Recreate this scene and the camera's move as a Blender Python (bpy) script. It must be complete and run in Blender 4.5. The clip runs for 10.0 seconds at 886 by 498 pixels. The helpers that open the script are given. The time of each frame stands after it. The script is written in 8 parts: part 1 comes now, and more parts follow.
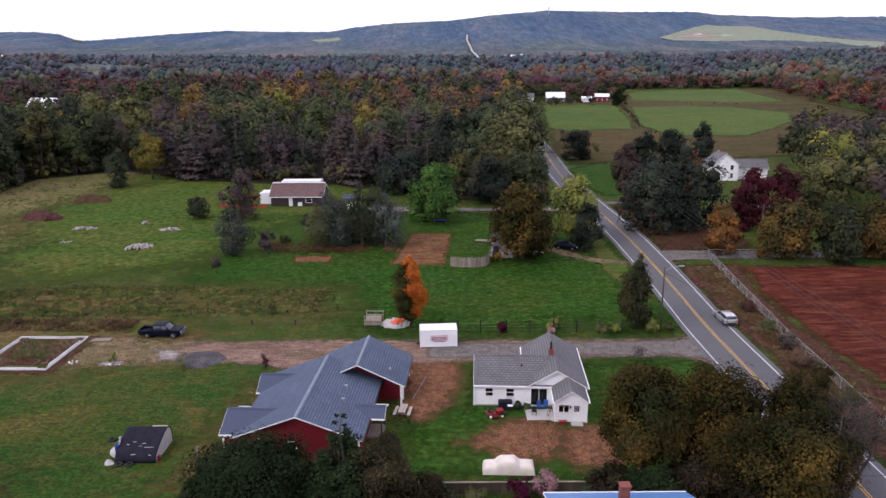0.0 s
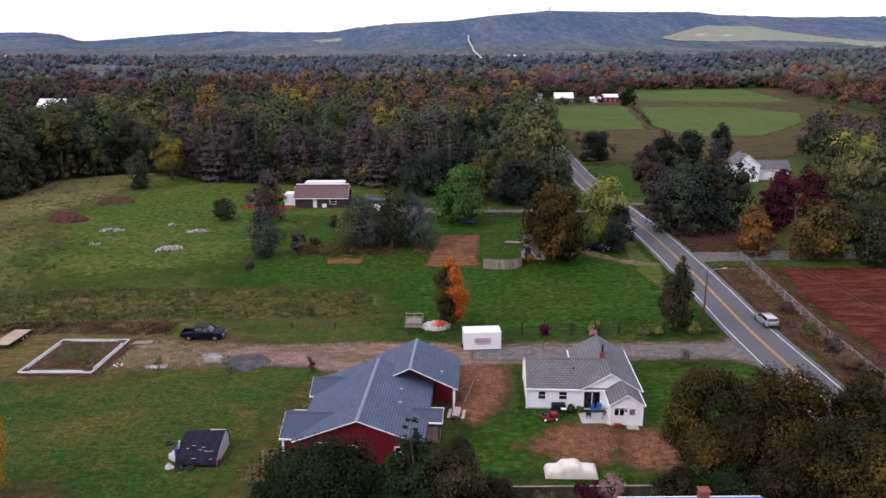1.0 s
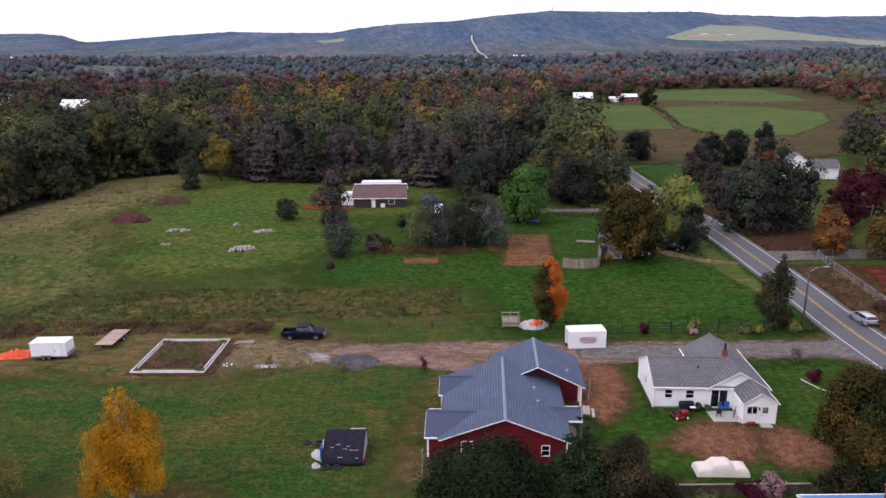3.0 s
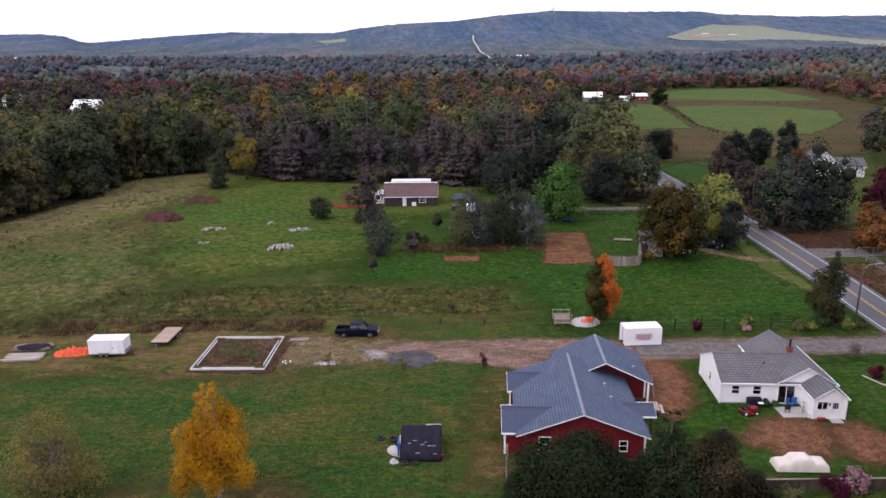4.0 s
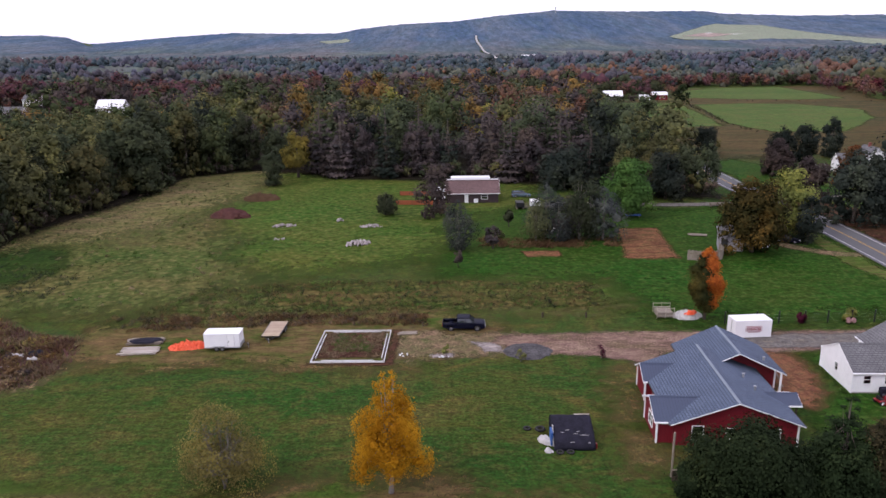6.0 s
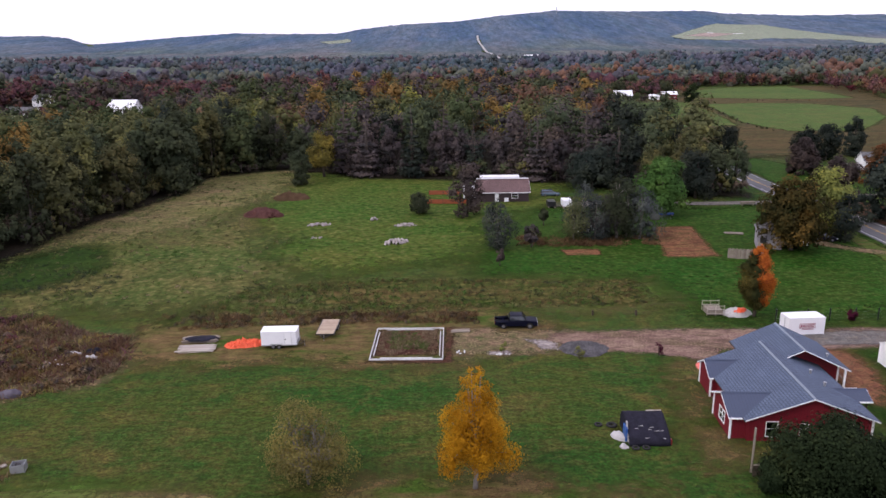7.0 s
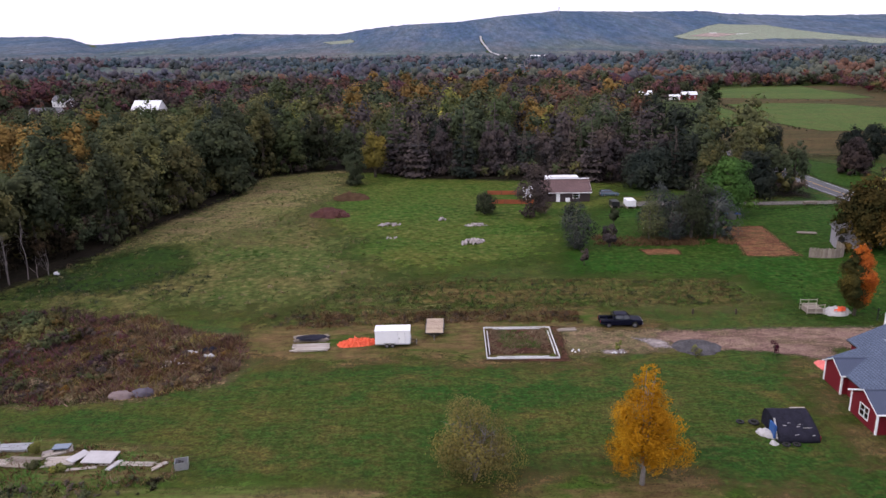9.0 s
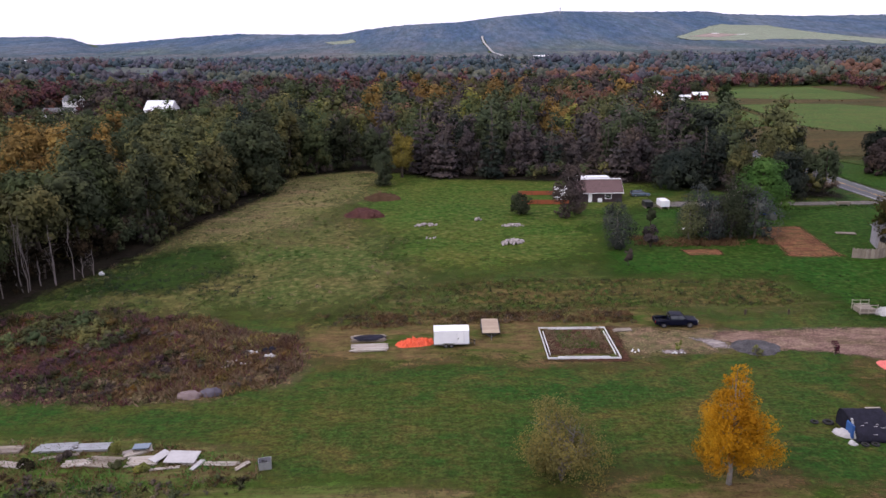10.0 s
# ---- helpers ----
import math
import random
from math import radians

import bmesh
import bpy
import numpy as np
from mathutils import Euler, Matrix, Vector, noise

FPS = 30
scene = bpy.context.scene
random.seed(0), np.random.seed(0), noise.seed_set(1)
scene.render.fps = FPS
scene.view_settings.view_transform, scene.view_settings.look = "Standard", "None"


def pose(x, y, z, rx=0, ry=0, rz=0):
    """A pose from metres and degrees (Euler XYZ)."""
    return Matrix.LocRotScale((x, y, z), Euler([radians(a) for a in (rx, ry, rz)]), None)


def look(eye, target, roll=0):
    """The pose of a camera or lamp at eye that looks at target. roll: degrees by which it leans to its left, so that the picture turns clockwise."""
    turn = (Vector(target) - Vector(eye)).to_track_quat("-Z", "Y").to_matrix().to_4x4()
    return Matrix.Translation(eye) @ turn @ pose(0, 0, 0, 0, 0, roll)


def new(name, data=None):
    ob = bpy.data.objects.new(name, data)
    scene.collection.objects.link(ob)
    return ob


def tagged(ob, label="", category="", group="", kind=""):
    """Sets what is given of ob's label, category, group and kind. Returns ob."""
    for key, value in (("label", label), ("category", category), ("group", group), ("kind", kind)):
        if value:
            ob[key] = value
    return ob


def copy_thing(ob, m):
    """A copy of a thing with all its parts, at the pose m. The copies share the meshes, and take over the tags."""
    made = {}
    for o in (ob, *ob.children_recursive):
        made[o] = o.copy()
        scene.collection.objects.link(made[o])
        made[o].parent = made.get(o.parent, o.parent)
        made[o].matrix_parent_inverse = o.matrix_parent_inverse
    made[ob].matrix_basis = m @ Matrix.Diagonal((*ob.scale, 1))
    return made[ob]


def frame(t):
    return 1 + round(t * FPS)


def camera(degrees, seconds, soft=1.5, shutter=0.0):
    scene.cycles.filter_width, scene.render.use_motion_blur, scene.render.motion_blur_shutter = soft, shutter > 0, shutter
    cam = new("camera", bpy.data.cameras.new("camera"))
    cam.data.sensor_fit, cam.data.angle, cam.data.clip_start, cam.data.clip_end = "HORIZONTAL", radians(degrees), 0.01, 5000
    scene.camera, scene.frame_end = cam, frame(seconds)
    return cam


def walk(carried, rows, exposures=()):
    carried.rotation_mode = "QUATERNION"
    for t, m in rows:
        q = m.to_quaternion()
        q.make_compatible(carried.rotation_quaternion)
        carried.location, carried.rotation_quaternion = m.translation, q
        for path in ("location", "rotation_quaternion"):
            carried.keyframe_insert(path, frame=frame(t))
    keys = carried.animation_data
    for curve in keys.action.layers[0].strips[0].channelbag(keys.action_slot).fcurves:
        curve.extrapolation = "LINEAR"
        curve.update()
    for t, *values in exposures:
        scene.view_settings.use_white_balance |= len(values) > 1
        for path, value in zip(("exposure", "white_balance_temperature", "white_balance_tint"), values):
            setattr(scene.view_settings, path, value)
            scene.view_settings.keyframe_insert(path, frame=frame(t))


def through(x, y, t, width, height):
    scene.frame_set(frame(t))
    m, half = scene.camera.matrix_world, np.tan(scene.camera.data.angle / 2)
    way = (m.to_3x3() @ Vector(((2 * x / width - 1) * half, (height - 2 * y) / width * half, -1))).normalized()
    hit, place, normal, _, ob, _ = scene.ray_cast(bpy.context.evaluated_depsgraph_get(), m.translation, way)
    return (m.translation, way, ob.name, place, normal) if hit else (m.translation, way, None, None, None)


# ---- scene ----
# ---- camera and its flight ----
cam = camera(64.5, 10.0, soft=1.5)
# seconds, place, yaw, pitch, roll
ROWS = [
    (0.0, 0.000, 0.000, 36.648, -0.009, -15.172, -0.419),
    (0.5, -2.700, 0.123, 36.826, -0.001, -15.167, -0.431),
    (1.0, -5.694, 0.210, 36.956, 0.006, -15.161, -0.450),
    (1.5, -8.916, 0.260, 37.030, 0.011, -15.155, -0.475),
    (2.0, -12.308, 0.273, 37.048, 0.016, -15.149, -0.505),
    (2.5, -15.824, 0.248, 37.011, 0.019, -15.143, -0.539),
    (3.0, -19.422, 0.187, 36.928, 0.022, -15.138, -0.577),
    (3.5, -23.071, 0.091, 36.809, 0.023, -15.132, -0.616),
    (4.0, -26.745, -0.035, 36.667, 0.023, -15.126, -0.657),
    (4.5, -30.426, -0.190, 36.515, 0.022, -15.120, -0.698),
    (5.0, -34.101, -0.369, 36.368, 0.020, -15.115, -0.738),
    (5.5, -37.764, -0.567, 36.240, 0.017, -15.109, -0.777),
    (6.0, -41.413, -0.777, 36.141, 0.013, -15.103, -0.813),
    (6.5, -45.050, -0.995, 36.081, 0.007, -15.097, -0.845),
    (7.0, -48.684, -1.212, 36.067, 0.001, -15.091, -0.873),
    (7.5, -52.325, -1.422, 36.100, -0.006, -15.086, -0.895),
    (8.0, -55.987, -1.616, 36.175, -0.015, -15.080, -0.911),
    (8.5, -59.687, -1.786, 36.283, -0.025, -15.074, -0.919),
    (9.0, -63.443, -1.921, 36.407, -0.035, -15.068, -0.919),
    (9.5, -67.277, -2.013, 36.521, -0.047, -15.063, -0.909),
    (10.0, -71.210, -2.050, 36.590, -0.060, -15.057, -0.889),
]
walk(cam, [(t, pose(x, y, z, 90 + pitch, 0, yaw) @ pose(0, 0, 0, 0, 0, roll)) for t, x, y, z, yaw, pitch, roll in ROWS],
     exposures=[(0.0, 0.0), (10.0, 0.0)])

# ---- light: a bright overcast sky, a wide weak sun behind cloud in the south-west ----
SUN_EL, SUN_AZ = 40.0, 238.0
world = bpy.data.worlds.new("overcast_sky")
scene.world = world
world.use_nodes = True
wn, wl = world.node_tree.nodes, world.node_tree.links
sky = wn.new("ShaderNodeTexSky")
sky.sky_type = "NISHITA"
sky.sun_disc = False
sky.sun_elevation, sky.sun_rotation = radians(SUN_EL), radians(SUN_AZ)
sky.air_density, sky.dust_density, sky.ozone_density = 1.0, 1.0, 1.0
soften = wn.new("ShaderNodeHueSaturation")
soften.inputs["Saturation"].default_value = 0.5
wl.new(sky.outputs[0], soften.inputs["Color"])
clear, cloud, both = wn["Background"], wn.new("ShaderNodeBackground"), wn.new("ShaderNodeAddShader")
wl.new(soften.outputs[0], clear.inputs["Color"])
clear.inputs["Strength"].default_value = 0.05
cloud.inputs["Color"].default_value, cloud.inputs["Strength"].default_value = (1.02, 0.945, 1.21, 1.0), 0.9
where, upright, lift = wn.new("ShaderNodeTexCoord"), wn.new("ShaderNodeSeparateXYZ"), wn.new("ShaderNodeMapRange")
wl.new(where.outputs["Generated"], upright.inputs[0]), wl.new(upright.outputs[2], lift.inputs["Value"])
for k_, v_ in (("From Min", 0.0), ("From Max", 1.0), ("To Min", 0.86), ("To Max", 1.2)):  # an overcast sky is brightest overhead
    lift.inputs[k_].default_value = v_
wl.new(lift.outputs[0], cloud.inputs["Strength"])
wl.new(clear.outputs[0], both.inputs[0]), wl.new(cloud.outputs[0], both.inputs[1])
wl.new(both.outputs[0], wn["World Output"].inputs["Surface"])

sun_data = bpy.data.lights.new("sun", "SUN")
sun_data.energy, sun_data.angle, sun_data.color = 1.3, radians(24), (1.0, 0.95, 0.88)
sun = new("sun", sun_data)
sun.matrix_world = look((0, 0, 300), Vector((0, 0, 300)) - Vector((math.sin(radians(SUN_AZ)) * math.cos(radians(SUN_EL)),
                        math.cos(radians(SUN_AZ)) * math.cos(radians(SUN_EL)), math.sin(radians(SUN_EL)))))

# ---- materials ----
class Nodes:
    """A small wrapper to build node materials."""

    def __init__(self, name):
        self.m = bpy.data.materials.new(name)
        self.m.use_nodes = True
        self.t = self.m.node_tree
        self.b = self.t.nodes["Principled BSDF"]
        self.out = self.t.nodes["Material Output"]
        self.co = self.add("ShaderNodeTexCoord").outputs["Object"]

    def add(self, kind, **sets):
        n = self.t.nodes.new(kind)
        for k, v in sets.items():
            n.inputs[k.replace("_", " ")].default_value = v
        return n

    def link(self, a, b):
        self.t.links.new(a, b)

    def noise(self, scale, detail=4.0, rough=0.55, stretch=None, warp=0.0):
        n = self.add("ShaderNodeTexNoise", Scale=scale, Detail=detail, Roughness=rough, Distortion=warp)
        if stretch:
            mp = self.add("ShaderNodeMapping")
            mp.inputs["Scale"].default_value = stretch
            self.link(self.co, mp.inputs["Vector"])
            self.link(mp.outputs[0], n.inputs["Vector"])
        else:
            self.link(self.co, n.inputs["Vector"])
        return n.outputs["Fac"]

    def span(self, value, lo, hi, to0=0.0, to1=1.0):
        n = self.add("ShaderNodeMapRange")
        self.link(value, n.inputs["Value"])
        for k, v in zip(("From Min", "From Max", "To Min", "To Max"), (lo, hi, to0, to1)):
            n.inputs[k].default_value = v
        return n.outputs[0]

    def math(self, op, a, b):
        n = self.t.nodes.new("ShaderNodeMath")
        n.operation = op
        for i, v in enumerate((a, b)):
            if isinstance(v, (int, float)):
                n.inputs[i].default_value = v
            else:
                self.link(v, n.inputs[i])
        return n.outputs[0]

    def mix(self, fac, a, b, kind="MIX"):
        n = self.t.nodes.new("ShaderNodeMix")
        n.data_type, n.blend_type = "RGBA", kind
        for sock, v in ((n.inputs[0], fac), (n.inputs[6], a), (n.inputs[7], b)):
            if isinstance(v, (int, float)):
                sock.default_value = v
            elif isinstance(v, tuple):
                sock.default_value = (*v, 1.0)
            else:
                self.link(v, sock)
        return n.outputs[2]

    def vary(self, colour, source, hue=0.0, value=0.2):
        """Shift a colour's value and hue by a random source from 0 to 1."""
        n = self.add("ShaderNodeHueSaturation")
        self.link(colour, n.inputs["Color"])
        self.link(self.span(source, 0, 1, 1 - value, 1 + value), n.inputs["Value"])
        if hue:
            self.link(self.span(source, 0, 1, 0.5 - hue, 0.5 + hue), n.inputs["Hue"])
        return n.outputs[0]

    def bump(self, height, strength, distance=0.02):
        n = self.add("ShaderNodeBump", Strength=strength, Distance=distance)
        self.link(height, n.inputs["Height"])
        self.link(n.outputs[0], self.b.inputs["Normal"])

    def finish(self, colour, rough=0.8, metal=0.0, spec=0.3):
        if isinstance(colour, tuple):
            self.b.inputs["Base Color"].default_value = (*colour, 1.0)
        else:
            self.link(colour, self.b.inputs["Base Color"])
        self.b.inputs["Roughness"].default_value = rough
        self.b.inputs["Metallic"].default_value = metal
        self.b.inputs["Specular IOR Level"].default_value = spec
        return self.m


def surface(name, a, b, c=None, s1=1.0, s2=12.0, rough=0.8, bump=0.2, metal=0.0, spec=0.3, rand=0.0, island=0.0, cfac=0.5, dist=0.02):
    """A worn surface: a and b mixed at a broad scale, c in fine patches."""
    n = Nodes(name)
    broad, fine = n.noise(s1, 4), n.noise(s2, 6, 0.65)
    col = n.mix(n.span(broad, 0.35, 0.65), a, b)
    if c:
        col = n.mix(n.span(fine, 0.5, 0.72, 0, cfac), col, c)
    col = n.vary(col, fine, 0, 0.12)
    if rand:
        col = n.vary(col, n.add("ShaderNodeObjectInfo").outputs["Random"], 0.01, rand)
    if island:
        col = n.vary(col, n.add("ShaderNodeNewGeometry").outputs["Random Per Island"], 0.01, island)
    if bump:
        n.bump(fine, bump, dist)
    return n.finish(col, rough, metal, spec)


def soil(name, cols, scales, rough=0.95, bump=0.5, dist=0.05, edge=True, stretch=None, edge_noise=0.6):
    """Ground cover of several colours; its border frays along the mesh's 'edge' attribute."""
    n = Nodes(name)
    col = n.mix(n.span(n.noise(scales[0], 5, 0.6, stretch), 0.38, 0.62), cols[0], cols[1])
    col = n.mix(n.span(n.noise(scales[1], 6, 0.62, stretch, 0.4), 0.45, 0.66, 0, 0.8), col, cols[2])
    fine = n.noise(scales[2], 8, 0.72)
    if len(cols) > 3:
        col = n.mix(n.span(fine, 0.5, 0.68, 0, 0.7), col, cols[3])
    col = n.vary(col, n.span(n.noise(1.1, 7, 0.78, stretch), 0.4, 0.6), 0.012, 0.28)
    col = n.vary(col, n.span(fine, 0.36, 0.64), 0, 0.4)
    n.bump(fine, bump, dist)
    n.finish(col, rough, 0, 0.06)
    if edge:
        at = n.t.nodes.new("ShaderNodeAttribute")
        at.attribute_name = "edge"
        fray = n.math("ADD", n.math("MULTIPLY", n.noise(edge_noise, 7, 0.7), 2.6), n.math("MULTIPLY", n.noise(edge_noise * 8, 6, 0.78), 1.8))
        fac = n.span(n.math("ADD", n.math("MULTIPLY", at.outputs["Fac"], 2.0), fray), 2.6, 3.6)
        tr, mx = n.add("ShaderNodeBsdfTransparent"), n.add("ShaderNodeMixShader")
        n.link(fac, mx.inputs[0]), n.link(tr.outputs[0], mx.inputs[1]), n.link(n.b.outputs[0], mx.inputs[2])
        n.link(mx.outputs[0], n.out.inputs["Surface"])
    return n.m


def leaves(name, a, b, c, through=0.12, rand=0.25, calm=0.75):
    """Foliage: three colours spread over boughs and leaves, a little light passing through; calm draws single leaves together."""
    n = Nodes(name)
    isl = n.add("ShaderNodeNewGeometry").outputs["Random Per Island"]
    bough = n.span(n.noise(0.17, 4, 0.6), 0.36, 0.64)
    pick = n.math("ADD", n.math("MULTIPLY", bough, 0.6 + 0.28 * calm), n.math("MULTIPLY", isl, 0.4 - 0.28 * calm))
    col = n.mix(n.span(pick, 0.08, 0.55), a, b)
    col = n.mix(n.span(pick, 0.55, 0.98, 0, 0.9), col, c)
    col = n.vary(col, isl, 0.0, 0.12)
    col = n.vary(col, n.noise(1.6, 3), 0.0, 0.14)
    col = n.vary(col, n.noise(0.07, 3), 0.012, 0.35)
    col = n.vary(col, n.add("ShaderNodeObjectInfo").outputs["Random"], 0.015, rand)
    n.finish(col, 0.85, 0, 0.03)
    tl, mx = n.add("ShaderNodeBsdfTranslucent"), n.add("ShaderNodeMixShader", Fac=through)
    n.link(col, tl.inputs["Color"])
    n.link(n.b.outputs[0], mx.inputs[1]), n.link(tl.outputs[0], mx.inputs[2]), n.link(mx.outputs[0], n.out.inputs["Surface"])
    return n.m


def shingles(name, a, b, along, course=0.28, wide=0.5, rough=0.85):
    """Asphalt shingles laid in courses; along: 'x' or 'y', the way that the eaves run."""
    n = Nodes(name)
    mp = n.add("ShaderNodeMapping")
    mp.inputs["Rotation"].default_value = (0, 0, 0 if along == "x" else radians(90))
    n.link(n.co, mp.inputs["Vector"])
    br = n.add("ShaderNodeTexBrick", Scale=1.0, Mortar_Size=0.03, Brick_Width=wide, Row_Height=course, Bias=0.0)
    br.inputs["Color1"].default_value, br.inputs["Color2"].default_value = (*a, 1), (*b, 1)
    br.inputs["Mortar"].default_value = (a[0] * 0.5, a[1] * 0.5, a[2] * 0.52, 1)
    n.link(mp.outputs[0], br.inputs["Vector"])
    col = n.vary(br.outputs["Color"], n.noise(0.45, 5, 0.6), 0, 0.3)
    grit = n.noise(30, 4, 0.7)
    col = n.vary(col, grit, 0, 0.2)
    n.bump(n.math("ADD", n.math("MULTIPLY", br.outputs["Fac"], -0.6), n.math("MULTIPLY", grit, 0.3)), 0.6, 0.02)
    return n.finish(col, rough, 0, 0.3)


def boards(name, col, pitch, axis, dark=0.7, rough=0.6, wear=0.12):
    """Painted siding: grooves every pitch metres across the axis."""
    n = Nodes(name)
    sep = n.add("ShaderNodeSeparateXYZ")
    n.link(n.co, sep.inputs[0])
    if axis == "xy":
        src = n.math("ADD", sep.outputs[0], sep.outputs[1])
    else:
        src = sep.outputs["XYZ".index(axis.upper())]
    saw = n.math("FRACT", n.math("DIVIDE", src, pitch), 0.0)
    groove = n.span(saw, 0.0, 0.16)
    c = n.mix(groove, tuple(v * dark for v in col), col)
    c = n.vary(c, n.noise(0.7, 5, 0.65), 0, wear)
    c = n.vary(c, n.noise(9.0, 5, 0.7, (1, 1, 0.25)), 0, wear)
    n.bump(saw, 0.35, 0.015)
    return n.finish(c, rough, 0, 0.35)


def metal_roof(name, col, pitch, axis):
    return boards(name, col, pitch, axis, 0.6, 0.4, 0.1)


def glassy(name):
    n = Nodes(name)
    n.b.inputs["Transmission Weight"].default_value = 1.0
    n.b.inputs["IOR"].default_value = 1.45
    return n.finish((0.55, 0.6, 0.62), 0.03, 0, 0.5)


def paint(name, col, rough=0.3, metal=0.0, coat=0.0, wear=0.06, spec=0.5):
    n = Nodes(name)
    c = n.vary(n.mix(0.0, col, col), n.noise(3.0, 5, 0.65), 0, wear)
    n.b.inputs["Coat Weight"].default_value = coat
    return n.finish(c, rough, metal, spec)


def grass_material():
    """Lawn and pasture: several broad tones, worn dry patches, tufts, faint mowing rows."""
    n = Nodes("lawn_grass")
    col = n.mix(n.span(n.noise(0.03, 5, 0.62), 0.42, 0.58), (0.019, 0.056, 0.007), (0.033, 0.057, 0.009))
    col = n.mix(n.span(n.noise(0.06, 7, 0.7, (1, 1.6, 1), 0.8), 0.46, 0.65, 0, 0.66), col, (0.068, 0.066, 0.011))
    col = n.mix(n.span(n.noise(0.13, 8, 0.74, (1, 1.5, 1), 0.6), 0.49, 0.64, 0, 0.66), col, (0.105, 0.074, 0.021))
    col = n.mix(n.span(n.noise(0.4, 7, 0.72, (0.5, 1.2, 1)), 0.5, 0.66, 0, 0.7), col, (0.016, 0.054, 0.007))
    col = n.mix(n.span(n.noise(0.9, 7, 0.75, (0.6, 1.3, 1), 0.5), 0.5, 0.68, 0, 0.55), col, (0.087, 0.076, 0.021))
    rows = n.add("ShaderNodeTexWave", Scale=0.2, Distortion=4.0, Detail=3.0)
    n.link(n.co, rows.inputs["Vector"])
    col = n.vary(col, rows.outputs["Fac"], 0, 0.055)
    col = n.vary(col, n.span(n.noise(1.1, 8, 0.8, (0.7, 1.2, 1)), 0.38, 0.62), 0.012, 0.34)
    col = n.vary(col, n.span(n.noise(2.6, 8, 0.8), 0.4, 0.6), 0.012, 0.5)
    fine = n.noise(7, 8, 0.82)
    col = n.vary(col, n.span(fine, 0.3, 0.7), 0.01, 0.5)
    n.bump(fine, 0.8, 0.1)
    return n.finish(col, 0.95, 0, 0.1)


M = {}
M["lawn"] = grass_material()
M["meadow"] = soil("rough_meadow", [(0.050, 0.080, 0.016), (0.092, 0.085, 0.027), (0.026, 0.053, 0.010), (0.129, 0.095, 0.043)], (0.06, 0.16, 0.9), edge_noise=0.06, stretch=(0.8, 1, 1))
M["upper"] = soil("upper_field_grass", [(0.039, 0.082, 0.010), (0.067, 0.082, 0.014), (0.029, 0.067, 0.008), (0.103, 0.082, 0.032)], (0.06, 0.2, 0.9), edge_noise=0.06, stretch=(0.8, 1, 1))
M["mown"] = soil("mown_green_lawn", [(0.017, 0.058, 0.006), (0.030, 0.059, 0.008), (0.013, 0.046, 0.003), (0.054, 0.058, 0.017)], (0.07, 0.3, 1.3), edge_noise=0.08, stretch=(0.6, 1.1, 1))
M["rank"] = soil("rank_weeds", [(0.048, 0.060, 0.012), (0.094, 0.068, 0.024), (0.026, 0.051, 0.008), (0.142, 0.102, 0.041)], (0.2, 0.5, 1.2), edge_noise=0.3, stretch=(0.2, 1.2, 1))
M["darkweed"] = soil("dark_green_weeds", [(0.016, 0.042, 0.007), (0.026, 0.048, 0.008), (0.012, 0.028, 0.006), (0.040, 0.055, 0.012)], (0.1, 0.4, 1.3), edge_noise=0.1, stretch=(0.5, 1.1, 1))
M["worn"] = soil("worn_brown_grass", [(0.113, 0.074, 0.032), (0.037, 0.067, 0.009), (0.147, 0.091, 0.043), (0.048, 0.056, 0.014)], (0.22, 0.6, 4.0), edge_noise=0.15, stretch=(0.5, 1.1, 1))
M["dry"] = soil("dry_grass", [(0.176, 0.134, 0.065), (0.101, 0.105, 0.031), (0.066, 0.090, 0.022), (0.216, 0.150, 0.082)], (0.1, 0.35, 2.0), edge_noise=0.15, stretch=(0.5, 1, 1))
M["weeds"] = soil("weed_ground", [(0.075, 0.081, 0.021), (0.049, 0.093, 0.013), (0.140, 0.090, 0.048), (0.032, 0.065, 0.012)], (0.16, 0.5, 1.6), edge_noise=0.12, stretch=(0.16, 1.3, 1))
M["bramble"] = soil("bramble_ground", [(0.096, 0.068, 0.040), (0.161, 0.115, 0.061), (0.065, 0.068, 0.025), (0.204, 0.154, 0.078)], (0.09, 0.3, 1.6), edge_noise=0.2)
M["thicket"] = soil("dark_bramble_ground", [(0.051, 0.021, 0.015), (0.071, 0.035, 0.021), (0.038, 0.032, 0.012), (0.084, 0.048, 0.028)], (0.09, 0.3, 1.6), edge_noise=0.2)
# leaf litter taken near black: the trees' shade is painted into its colour
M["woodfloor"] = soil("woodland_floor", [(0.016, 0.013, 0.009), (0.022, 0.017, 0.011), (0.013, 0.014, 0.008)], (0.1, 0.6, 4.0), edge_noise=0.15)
M["dirt"] = soil("bare_dirt", [(0.170, 0.077, 0.041), (0.131, 0.058, 0.032), (0.085, 0.052, 0.026), (0.196, 0.101, 0.060)], (0.25, 0.8, 5.0), edge_noise=0.7)
M["track"] = soil("pale_track_dirt", [(0.17, 0.115, 0.07), (0.1, 0.085, 0.04), (0.05, 0.066, 0.018), (0.2, 0.14, 0.09)], (0.3, 0.7, 4.0), edge_noise=0.5)
M["redsoil"] = soil("red_soil", [(0.087, 0.020, 0.012), (0.057, 0.014, 0.009), (0.147, 0.042, 0.025), (0.023, 0.008, 0.008)], (0.15, 0.55, 1.5), edge_noise=0.4, stretch=(0.3, 1.3, 1), bump=1.0, dist=0.2)
